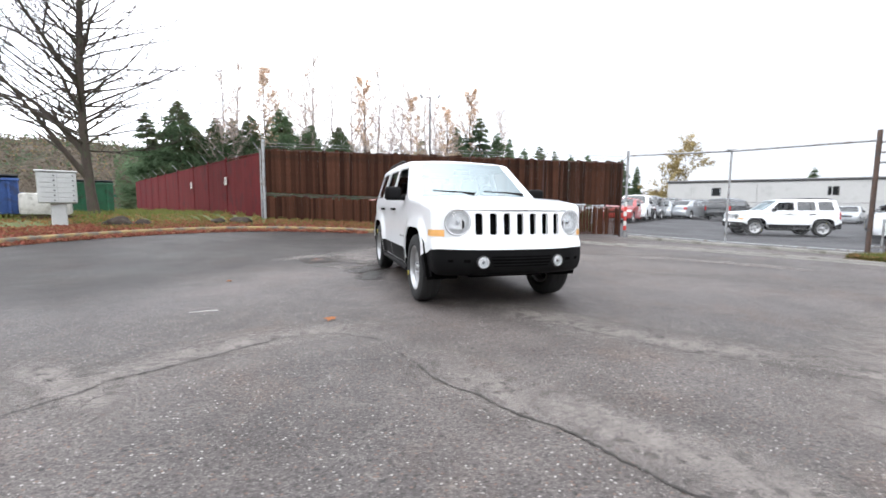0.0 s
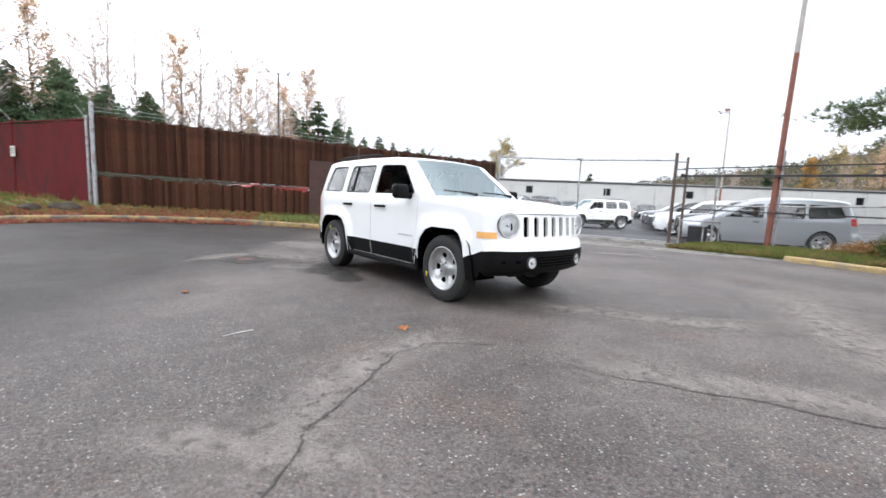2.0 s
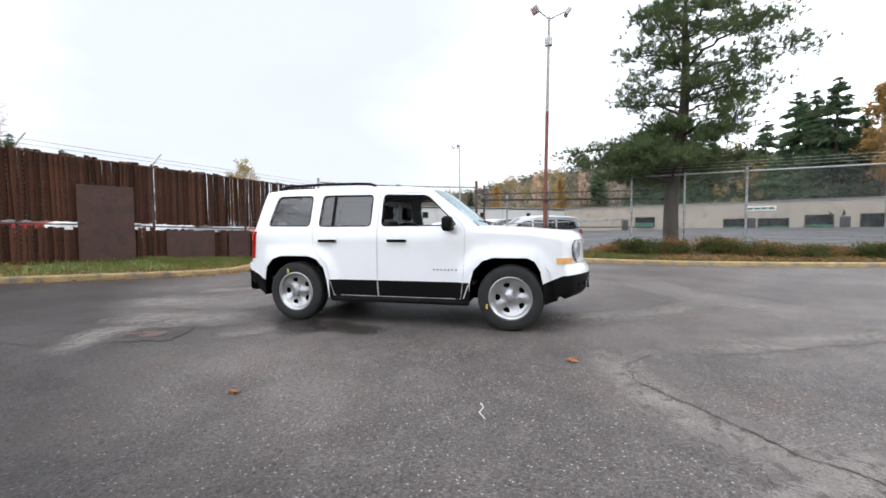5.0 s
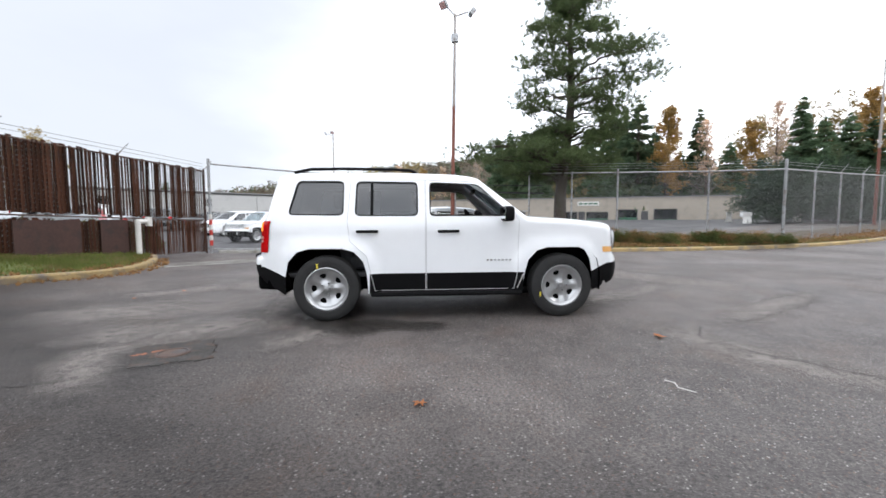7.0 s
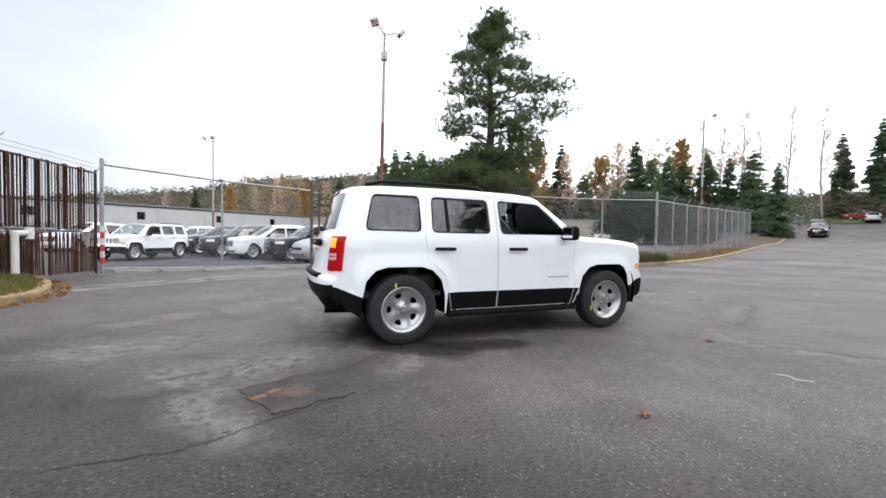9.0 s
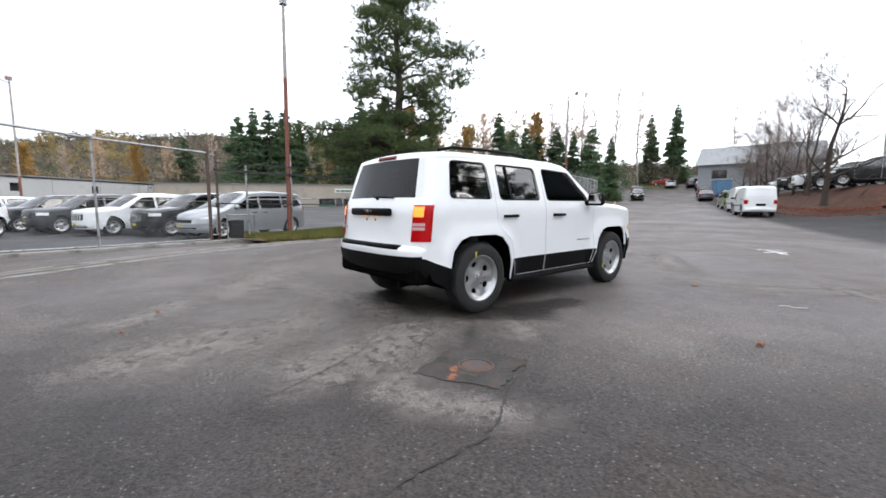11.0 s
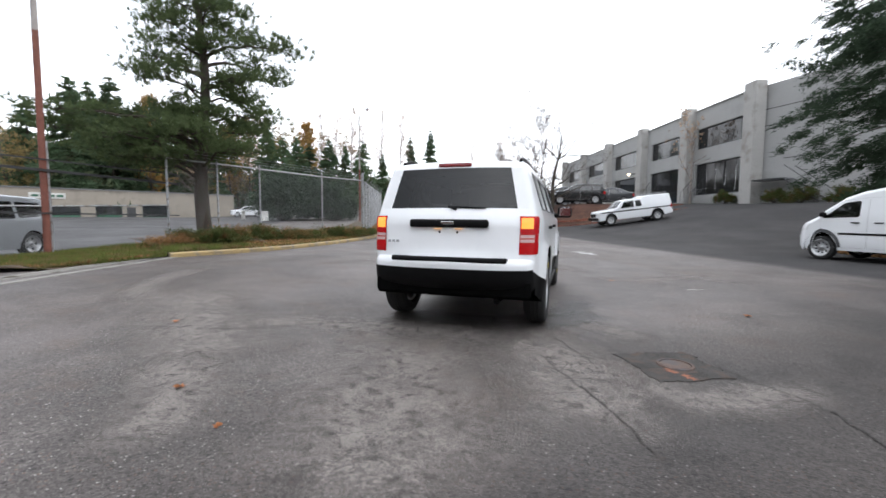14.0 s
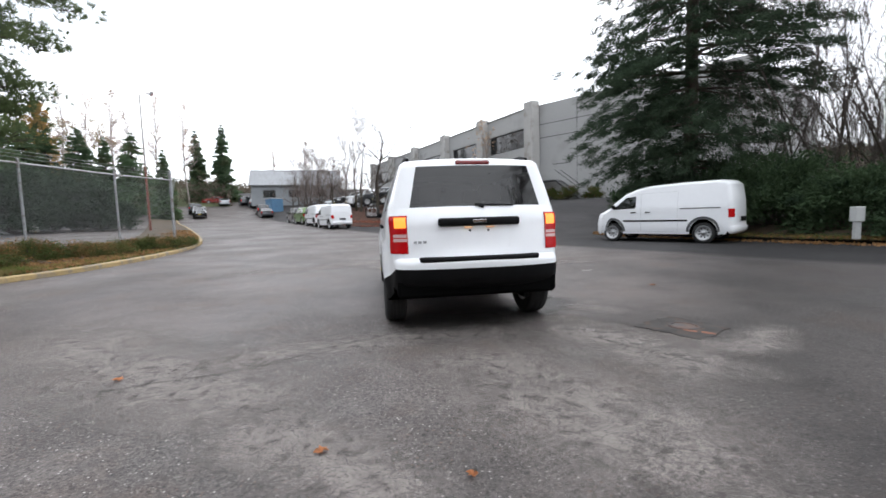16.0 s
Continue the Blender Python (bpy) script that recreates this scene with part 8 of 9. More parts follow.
def spec_of(kind, paint):
    """Numbers for the other kinds of vehicle: a crossover, a saloon, a people carrier, a panel van, a pickup with a canopy."""
    black = M_PLASTIC
    if kind == "crossover":
        segs = [("front_bumper", [(2.28, 0.28), (2.36, 0.40), (2.37, 0.60)]), ("grille", [(2.37, 0.60), (2.33, 0.92)]), ("hood", [(2.33, 0.92), (2.27, 1.0), (1.7, 1.08), (1.12, 1.13)]),
                ("windshield", [(1.12, 1.13), (0.32, 1.62)]), ("roof", [(0.32, 1.62), (0.0, 1.69), (-0.8, 1.72), (-1.7, 1.67), (-1.95, 1.62)]), ("rear_glass", [(-1.95, 1.62), (-2.28, 1.15)]),
                ("tailgate", [(-2.28, 1.15), (-2.34, 1.0), (-2.36, 0.72)]), ("rear_bumper", [(-2.36, 0.72), (-2.42, 0.62), (-2.40, 0.42), (-2.30, 0.32)])]
        S = dict(wheels_x=(-1.45, 1.46), wheel_r=0.37, rim_r=0.25, arch_w=0.43, arch_top=0.80, bottom=0.28, shell=dict(front=2.37, rear=-2.42, nose=0.30, nose_x=1.5, tail=0.15, tail_x=-1.8, r=0.09, crown=0.05),
                 windows=[([(-0.15, 1.12), (0.86, 1.12), (0.30, 1.54), (-0.15, 1.56)], M_TINT), ([(-1.12, 1.12), (-0.25, 1.12), (-0.25, 1.56), (-1.08, 1.55)], M_TINT), ([(-1.95, 1.20), (-1.22, 1.13), (-1.22, 1.54), (-1.70, 1.50)], M_TINT)],
                 doors=[("front_door", [(-0.2, 0.36), (0.95, 0.36), (1.0, 1.08), (0.95, 1.11), (0.34, 1.59), (-0.2, 1.62)]), ("rear_door", [(-0.95, 0.36), (-0.21, 0.36), (-0.21, 1.62), (-1.15, 1.61), (-1.2, 1.05), (-1.05, 0.8)])],
                 half=half_of(1.90, 1.10, 0.30, 1.7), lamps=(0.80, 0.92, 0.82, 1.08), belt=1.1)
    elif kind == "saloon":
        segs = [("front_bumper", [(2.28, 0.22), (2.36, 0.34), (2.36, 0.52)]), ("grille", [(2.36, 0.52), (2.30, 0.74)]), ("hood", [(2.30, 0.74), (2.2, 0.82), (1.6, 0.92), (1.05, 0.98)]),
                ("windshield", [(1.05, 0.98), (0.25, 1.38)]), ("roof", [(0.25, 1.38), (-0.1, 1.44), (-0.6, 1.44), (-1.05, 1.36)]), ("rear_glass", [(-1.05, 1.36), (-1.72, 1.05)]),
                ("boot_lid", [(-1.72, 1.05), (-2.25, 1.0), (-2.32, 0.92), (-2.34, 0.65)]), ("rear_bumper", [(-2.34, 0.65), (-2.40, 0.55), (-2.38, 0.35), (-2.28, 0.26)])]
        S = dict(wheels_x=(-1.38, 1.40), wheel_r=0.325, rim_r=0.22, arch_w=0.375, arch_top=0.68, bottom=0.22, shell=dict(front=2.36, rear=-2.40, nose=0.32, nose_x=1.45, tail=0.2, tail_x=-1.7, r=0.09, crown=0.05),
                 windows=[([(-0.12, 0.97), (0.80, 0.96), (0.25, 1.30), (-0.12, 1.33)], M_TINT), ([(-1.15, 0.99), (-0.2, 0.97), (-0.2, 1.33), (-0.75, 1.31)], M_TINT)],
                 doors=[("front_door", [(-0.16, 0.3), (0.9, 0.3), (0.93, 0.9), (0.26, 1.35), (-0.16, 1.37)]), ("rear_door", [(-0.85, 0.3), (-0.17, 0.3), (-0.17, 1.37), (-0.8, 1.35), (-1.22, 0.98), (-1.0, 0.65)])],
                 half=half_of(1.82, 0.95, 0.42, 1.42), lamps=(0.62, 0.74, 0.72, 0.90), belt=0.95)
    elif kind == "people_carrier":
        segs = [("front_bumper", [(2.42, 0.24), (2.52, 0.36), (2.53, 0.56)]), ("grille", [(2.53, 0.56), (2.47, 0.76)]), ("hood", [(2.47, 0.76), (2.36, 0.88), (1.9, 1.02), (1.42, 1.10)]),
                ("windshield", [(1.42, 1.10), (0.42, 1.66)]), ("roof", [(0.42, 1.66), (0.1, 1.73), (-0.8, 1.77), (-1.9, 1.72), (-2.2, 1.66)]), ("rear_glass", [(-2.2, 1.66), (-2.45, 1.15)]),
                ("tailgate", [(-2.45, 1.15), (-2.52, 0.95), (-2.53, 0.72)]), ("rear_bumper", [(-2.53, 0.72), (-2.60, 0.62), (-2.58, 0.42), (-2.48, 0.30)])]
        S = dict(wheels_x=(-1.55, 1.54), wheel_r=0.355, rim_r=0.25, arch_w=0.41, arch_top=0.76, bottom=0.24, shell=dict(front=2.53, rear=-2.60, nose=0.42, nose_x=1.5, tail=0.2, tail_x=-1.9, r=0.10, crown=0.05),
                 windows=[([(0.02, 1.10), (1.10, 1.08), (0.42, 1.50), (0.02, 1.56)], M_TINT), ([(-1.05, 1.11), (-0.08, 1.10), (-0.08, 1.57), (-1.05, 1.58)], M_TINT), ([(-2.15, 1.20), (-1.15, 1.12), (-1.15, 1.58), (-1.9, 1.54)], M_TINT)],
                 doors=[("front_door", [(-0.03, 0.34), (1.05, 0.34), (1.15, 1.04), (0.42, 1.56), (-0.03, 1.62)]), ("sliding_door", [(-1.05, 0.34), (-0.04, 0.34), (-0.04, 1.62), (-1.10, 1.63), (-1.10, 0.7)])],
                 half=half_of(2.0, 1.08, 0.28, 1.72), lamps=(0.72, 0.82, 0.95, 1.18), belt=1.08)
    elif kind == "panel_van":
        segs = [("front_bumper", [(2.20, 0.24), (2.29, 0.36), (2.30, 0.60)]), ("grille", [(2.30, 0.60), (2.24, 0.86)]), ("hood", [(2.24, 0.86), (2.14, 0.98), (1.8, 1.12), (1.62, 1.18)]),
                ("windshield", [(1.62, 1.18), (0.98, 1.66)]), ("roof", [(0.98, 1.66), (0.62, 1.80), (0.2, 1.88), (-0.8, 1.93), (-1.8, 1.93), (-2.08, 1.88), (-2.17, 1.80)]), ("rear_door_panel", [(-2.17, 1.80), (-2.26, 1.3), (-2.28, 0.55)]),
                ("rear_bumper", [(-2.28, 0.55), (-2.33, 0.50), (-2.32, 0.38), (-2.22, 0.30)])]
        S = dict(wheels_x=(-1.45, 1.46), wheel_r=0.325, rim_r=0.225, arch_w=0.40, arch_top=0.76, bottom=0.28, shell=dict(front=2.30, rear=-2.33, nose=0.34, nose_x=1.4, tail=0.10, tail_x=-1.8, r=0.10, crown=0.05),
                 windows=[([(0.62, 1.16), (1.46, 1.13), (1.28, 1.24), (0.95, 1.52), (0.62, 1.56)], M_TINT)],
                 doors=[("front_door", [(0.45, 0.36), (1.35, 0.36), (1.52, 0.75), (1.52, 1.12), (0.98, 1.58), (0.45, 1.64)]), ("sliding_door", [(-0.72, 0.36), (0.43, 0.36), (0.43, 1.64), (-0.72, 1.66)])],
                 half=half_of(1.80, 1.15, 0.13, 1.95), lamps=(0.80, 0.98, 0.80, 1.06), belt=1.15)
    else:
        segs = [("front_bumper", [(2.48, 0.34), (2.56, 0.44), (2.56, 0.62)]), ("grille", [(2.56, 0.62), (2.54, 0.92)]), ("hood", [(2.54, 0.92), (2.48, 0.99), (1.9, 1.05), (1.20, 1.09)]),
                ("windshield", [(1.20, 1.09), (0.72, 1.56)]), ("roof", [(0.72, 1.56), (0.5, 1.62), (0.0, 1.64), (-0.55, 1.62), (-0.62, 1.60)]), ("canopy_front", [(-0.62, 1.60), (-0.66, 1.70)]),
                ("canopy_roof", [(-0.66, 1.70), (-0.80, 1.75), (-2.45, 1.75), (-2.52, 1.71)]), ("tailgate", [(-2.52, 1.71), (-2.60, 1.0), (-2.60, 0.66)]), ("rear_bumper", [(-2.60, 0.66), (-2.68, 0.62), (-2.68, 0.50), (-2.58, 0.44)])]
        S = dict(wheels_x=(-1.55, 1.64), wheel_r=0.36, rim_r=0.22, arch_w=0.44, arch_top=0.84, bottom=0.36, shell=dict(front=2.56, rear=-2.68, nose=0.14, nose_x=1.6, tail=0.04, tail_x=-2.2, r=0.06, crown=0.03),
                 windows=[([(0.02, 1.10), (0.92, 1.09), (0.66, 1.46), (0.02, 1.52)], M_TINT), ([(-0.52, 1.12), (-0.12, 1.11), (-0.12, 1.50), (-0.46, 1.50)], M_TINT)],
                 doors=[("front_door", [(-0.05, 0.42), (1.05, 0.42), (1.08, 1.05), (0.70, 1.52), (-0.05, 1.57)])],
                 regions=[("side_stripe", [(-2.7, 0.86), (2.6, 0.86), (2.6, 0.93), (-2.7, 0.93)], black)],
                 half=half_of(1.78, 1.09, 0.22, 1.7), lamps=(0.74, 0.90, 0.80, 1.05), belt=1.09)
    S.update(segs=segs, paint=paint, wheel_w=0.21, step=0.13, tuck=0.03, square=False, spokes=5 if kind != "panel_van" else 9, mats={"rear_bumper": paint})
    return S


def vehicle(kind, paint, m, label, group="", plate=None):
    S = spec_of(kind, paint)
    t, sh = car(S, m, label, "van" if "van" in kind or kind == "people_carrier" else ("truck" if kind == "pickup" else "car"), group, name={"crossover": "parked_suv", "saloon": "parked_saloon", "people_carrier": "people_carrier", "panel_van": "panel_van", "pickup": "pickup_truck"}[kind])
    h0, h1, t0, t1 = S["lamps"]
    for side in (1, -1):
        l = part("headlamp", sh.wrap(-0.16, 0.26, h0, h1, side, True, 0.006), M_REFLECTOR, t, smooth=True)
        part("tail_lamp", sh.wrap(-0.10, 0.14, t0, t1, side, False, 0.006), M_REDLENS, t, "red tail lamp", smooth=True)
        bm = bmesh.new()
        xm = max(p[0] for p in S["windows"][0][0]) - 0.10
        box(bm, (xm, side * (S["half"](xm, S["belt"]) + 0.10), S["belt"] + 0.07), (0.10, 0.18, 0.13), 0.035, seg=2)
        part("mirror", bm, M_PLASTIC if kind != "people_carrier" else paint, t, smooth=True, angle=50)
        for nm, poly in S["doors"]:
            x0 = min(p[0] for p in poly)
            bm = bmesh.new()
            xx = x0 + 0.24 if nm == "front_door" else max(p[0] for p in poly) - 0.22
            box(bm, (xx, side * (S["half"](xx, S["belt"] - 0.14) + 0.012), S["belt"] - 0.14), (0.18, 0.03, 0.03), 0.008)
            part("door_handle", bm, M_PLASTIC, t)
        if kind == "panel_van":
            line_strip(sh, side, [(-1.0, 0.72), (1.05, 0.72)], 0.055, M_PLASTIC, t, "rub_strip", 0.006)
            line_strip(sh, side, [(-1.95, 1.10), (-0.78, 1.10)], 0.03, M_TRIM_DARK, t, "door_track", 0.004)
            for wx in S["wheels_x"]:
                pts = [(wx + 0.44 * math.cos(math.pi * k / 12), 0.36 + 0.44 * math.sin(math.pi * k / 12)) for k in range(13)]
                line_strip(sh, side, pts, 0.085, M_PLASTIC_GREY, t, "arch_trim", 0.008)
    gy = 0.52 if kind != "panel_van" else 0.42
    gz0, gz1 = sh.pts[sh.mark("grille")[0]].y + 0.03, sh.pts[sh.mark("grille")[1]].y - 0.05
    bm = sheet(round_poly([(-gy, gz0), (gy, gz0), (gy, gz1), (-gy, gz1)], 0.04, 3), [], sh.face_put(True, 0.006), 0.12)
    part("grille_mesh", bm, M_PLASTIC, t)
    if kind in ("crossover", "people_carrier"):
        for k in range(7 if kind == "crossover" else 0):
            bm = bmesh.new()
            y = (k - 3) * 0.13
            bm = sheet([(y - 0.02, gz0 + 0.01), (y + 0.02, gz0 + 0.01), (y + 0.02, gz1 - 0.01), (y - 0.02, gz1 - 0.01)], [], sh.face_put(True, 0.012), 0.12)
            part("grille_bar", bm, M_CHROME if paint is not M_CAR_WHITE else paint, t)
        bm = sheet([(-0.15, 0.44), (0.15, 0.44), (0.15, 0.52), (-0.15, 0.52)], [], sh.face_put(True, 0.012), 0.12)
        part("plate_tag", bm, M_YELLOW if plate is None else plate, t, "yellow dealer tag plate")
        bm = sheet(round_poly([(-0.62, 0.34), (0.62, 0.34), (0.66, 0.43), (-0.66, 0.43)], 0.03, 2), [], sh.face_put(True, 0.006), 0.15)
        part("lower_intake_sheet", bm, M_PLASTIC, t)
    bm = bmesh.new()
    box(bm, (0.0, 0, 0.75), (1.6, S["half"](0, 0.7) * 2 - 0.2, 0.5), 0.05)
    part("cabin_lining", bm, M_SEATCLOTH, t)
    if kind == "pickup":
        for yy in (0.55, -0.55):
            bm = bmesh.new()
            tube(bm, (-0.7, yy, 1.86), (-2.4, yy, 1.86), 0.02, n=6)
            for k in range(4):
                tube(bm, (-0.8 - 0.5 * k, yy, 1.74), (-0.8 - 0.5 * k, yy, 1.86), 0.018, n=6)
            part("ladder_rack", bm, M_GALV, t)
        bm = bmesh.new()
        box(bm, (2.56, 0, 0.52), (0.16, 1.70, 0.18), 0.03)
        part("bull_bar", bm, M_PLASTIC, t)
    if kind == "panel_van":
        bm = bmesh.new()
        box(bm, (-2.30, 0, 0.75), (0.02, 0.5, 0.14), 0.005)
        part("plate_holder", bm, M_PLASTIC, t)
    return t


M_PLASTIC_GREY = mat("weathered_grey_plastic", (0.085, 0.088, 0.092), rough=0.65, var=0.15, scale=6, fine=80, bump=0.1)


def at_ground(x, y, rz, lift=0.0, pitch=0.0):
    return pose(x, y, ground_z(x, y) + lift, 0, pitch, rz)


# the car lot behind the gate
copy_thing(MAIN, at_ground(15.5, 19.45, 168))
LOT = "cars parked in the lot"
vehicle("people_carrier", M_CAR_SILVER, at_ground(14.15, 9.72, 126.5), "silver-blue people carrier parked behind the chain-link gate", LOT)
first_dark = vehicle("crossover", M_CAR_BLACK, at_ground(16.2, 11.7, 126.5), "black sport utility vehicle with a yellow tag in the lot", LOT)
first_white = vehicle("crossover", M_CAR_WHITE, at_ground(17.6, 14.0, 128), "white sport utility vehicle with chrome grille in the lot", LOT)
first_grey = vehicle("crossover", M_CAR_GREY, at_ground(19.8, 16.4, 128), "dark grey sport utility vehicle in the lot", LOT)
car_grey = vehicle("saloon", M_CAR_GREY, at_ground(24.2, 20.6, 128), "dark grey saloon car in the lot", LOT)
car_silver = vehicle("saloon", M_CAR_SILVER, at_ground(19.5, 42.5, 200), "silver saloon car in the far row of the lot", LOT)
car_red = vehicle("saloon", M_CAR_RED, at_ground(21.6, 40.5, 205), "dark red saloon car in the far row of the lot", LOT)
copy_thing(first_dark, at_ground(22.0, 18.6, 128))
copy_thing(first_white, at_ground(26.4, 22.6, 128))
copy_thing(car_silver, at_ground(28.6, 24.6, 128))
copy_thing(first_white, at_ground(20.6, 25.4, 165))
for k, ob in enumerate((car_silver, car_red, car_silver, first_grey, first_dark, car_grey, first_grey, car_silver, first_dark, car_grey, first_white)):
    copy_thing(ob, at_ground(17.0 + 2.6 * k, 45.0 - 1.2 * k, 215 + (k * 7) % 11))
for k, ob in enumerate((first_grey, car_silver, first_dark, car_grey)):
    copy_thing(ob, at_ground(17.5 + 2.7 * k, 35.8 - 1.0 * k, 35))
for k, ob in enumerate((car_red, first_white, car_silver)):
    copy_thing(ob, at_ground(-1.6 + 3.0 * k, 19.2 + 0.4 * k, 185 + 6 * k))

# by the southern bank, on the drive and along the street
vehicle("panel_van", M_CAR_WHITE, at_ground(-6.37, -3.76, -40.0), "white compact panel van with grey wheel arch trims")
vehicle("pickup", M_CAR_WHITE, at_ground(3.2, -20.6, 34.0, 0.02, 7.0), "white pickup truck with a canopy and a dark side stripe")
van2 = vehicle("panel_van", M_CAR_WHITE, at_ground(13.3, -22.0, -49.5), "white panel van parked along the street")
copy_thing(van2, at_ground(16.4, -26.0, -50))
green = vehicle("crossover", M_CAR_GREEN, at_ground(19.6, -30.2, -50), "green and dark sport utility vehicle parked along the street")
copy_thing(first_dark, at_ground(22.6, -34.2, -50))
for ob, x, y, rz in ((car_grey, 35.8, -49.5, -52), (first_dark, 38.6, -53.2, -52), (first_dark, 44.4, -46.0, 128), (car_red, 57.0, -66.5, 60), (car_silver, 53.0, -64.0, -50), (first_grey, 50.0, -66.0, -50), (car_grey, 46.5, -63.5, -52), (first_dark, 48.6, -50.4, -50)):
    copy_thing(ob, at_ground(x, y, rz))
for x, y in ((70.5, -80.0), (66.6, -82.6)):
    copy_thing(van2, at_ground(x, y, 30, 1.2))
for k, (ob, x, y, rz) in enumerate(((first_dark, 8.6, -26.0, 20), (car_grey, 6.6, -28.0, 16), (first_grey, 11.0, -28.6, 25), (first_white, 13.0, -30.8, 35), (first_dark, 15.2, -33.0, 35), (car_silver, 17.6, -36.0, 35))):
    copy_thing(ob, pose(x, y, max(2.3, ground_z(x, y) + 0.02), 0, 0, rz))
# cars in the neighbouring yard
for ob, x, y, rz in ((first_white, 60.0, -25.6, 65), (car_silver, 55.5, -27.5, 70), (first_white, 51.0, -28.4, 60)):
    copy_thing(ob, at_ground(x, y, rz))
# a second row in the lot
for k, ob in enumerate((car_red, first_white, first_dark, car_grey, car_silver, first_dark, car_red, first_grey)):
    copy_thing(ob, at_ground(11.6 + 1.55 * k, 27.0 + 1.9 * k, 232 + (k * 5) % 7))

# ---------------------------------------------------------------- marks and clutter on the ground
def ribbon(name, pts, w, material, lift, seed, jag=0.5, label="", category="", taper=True):
    """A ragged flat strip that lies on the asphalt along a plan line."""
    rg = random.Random(seed)
    line = smooth_line(pts, 16)
    vs, fs = [], []
    n = len(line)
    for i, (x, y) in enumerate(line):
        a, b = line[max(0, i - 1)], line[min(n - 1, i + 1)]
        d = Vector((b[0] - a[0], b[1] - a[1])).normalized()
        f = min(1.0, 6 * i / n, 6 * (n - 1 - i) / n) if taper else 1.0
        o = rg.gauss(0, w * jag * 0.35) + 0.05 * noise.noise((x * 2.1, y * 2.1, seed * 0.37)) + 0.03 * noise.noise((x * 6.3, y * 6.3, seed))
        for s in (-1, 1):
            q = o + s * w * 0.5 * max(0.12, f) * rg.uniform(1 - jag, 1 + jag)
            px, py = x - d.y * q, y + d.x * q
            vs.append((px, py, lie(px, py) + lift))
    for i in range(n - 1):
        fs.append((2 * i, 2 * i + 1, 2 * i + 3, 2 * i + 2))
    return tagged(link_mesh(name, vs, fs, material), label, category, kind="structure")


CRACKS = [[(-0.45, 3.05), (-0.26, 2.72), (-0.08, 2.42), (0.14, 2.2), (0.33, 1.96), (0.6, 1.75), (0.8, 1.5), (1.1, 1.25), (1.9, 0.6)],
          [(-0.92, 3.25), (-1.2, 3.07), (-1.5, 2.8), (-1.74, 2.48), (-1.9, 2.28), (-2.05, 1.98), (-2.3, 1.6)],
          [(-0.45, 3.05), (-0.68, 3.2), (-0.92, 3.25)],
          [(0.3, 4.3), (0.72, 3.84), (1.06, 3.55), (1.32, 3.24), (1.9, 2.8), (3.0, 2.2)],
          [(-1.2, 7.42), (-1.5, 7.66), (-1.77, 7.9), (-2.23, 8.25)],
          [(-1.45, 8.1), (-1.8, 8.45), (-2.11, 8.76), (-2.46, 9.2)],
          [(-2.45, 7.38), (-2.75, 7.7), (-3.08, 8.0), (-3.27, 8.35), (-3.4, 8.7)],
          [(0.3, 8.0), (0.77, 8.53), (1.18, 8.99), (2.2, 9.6)]]
for k, c in enumerate(CRACKS):
    ribbon("asphalt_crack", c, 0.012, M_CRACK, 0.0052, 50 + k, jag=0.9, label="dark ragged crack in the asphalt", category="crack")


def silt_band(pts, w, seed, material=None, name="silt_band", label="pale silt washed along a crack in the asphalt", category="silt"):
    """Silt, or damp with shade painted in, along a line of the ground, full in the middle and thinning out to both
    sides.
    """
    line = smooth_line(pts, 14)
    vs, fs, cover = [], [], []
    n, m = len(line), 9
    for i, (x, y) in enumerate(line):
        a, b = line[max(0, i - 1)], line[min(n - 1, i + 1)]
        d = Vector((b[0] - a[0], b[1] - a[1])).normalized()
        ends = min(1.0, 4 * i / n, 4 * (n - 1 - i) / n)
        for k in range(m):
            s = 2 * k / (m - 1) - 1
            q = s * w * 0.5 * (1 + 0.25 * noise.noise((x, y, seed)))
            px, py = x - d.y * q, y + d.x * q
            vs.append((px, py, lie(px, py) + 0.0015 + 0.00015 * seed))
            cover.append((1 - abs(s) ** 1.5) * ends)
    for i in range(n - 1):
        for k in range(m - 1):
            fs.append((i * m + k, i * m + k + 1, (i + 1) * m + k + 1, (i + 1) * m + k))
    ob = link_mesh(name, vs, fs, material or M_SILT)
    ob.data.attributes.new("cover", "FLOAT", "POINT").data.foreach_set("value", cover)
    tagged(ob, label, category, kind="structure")


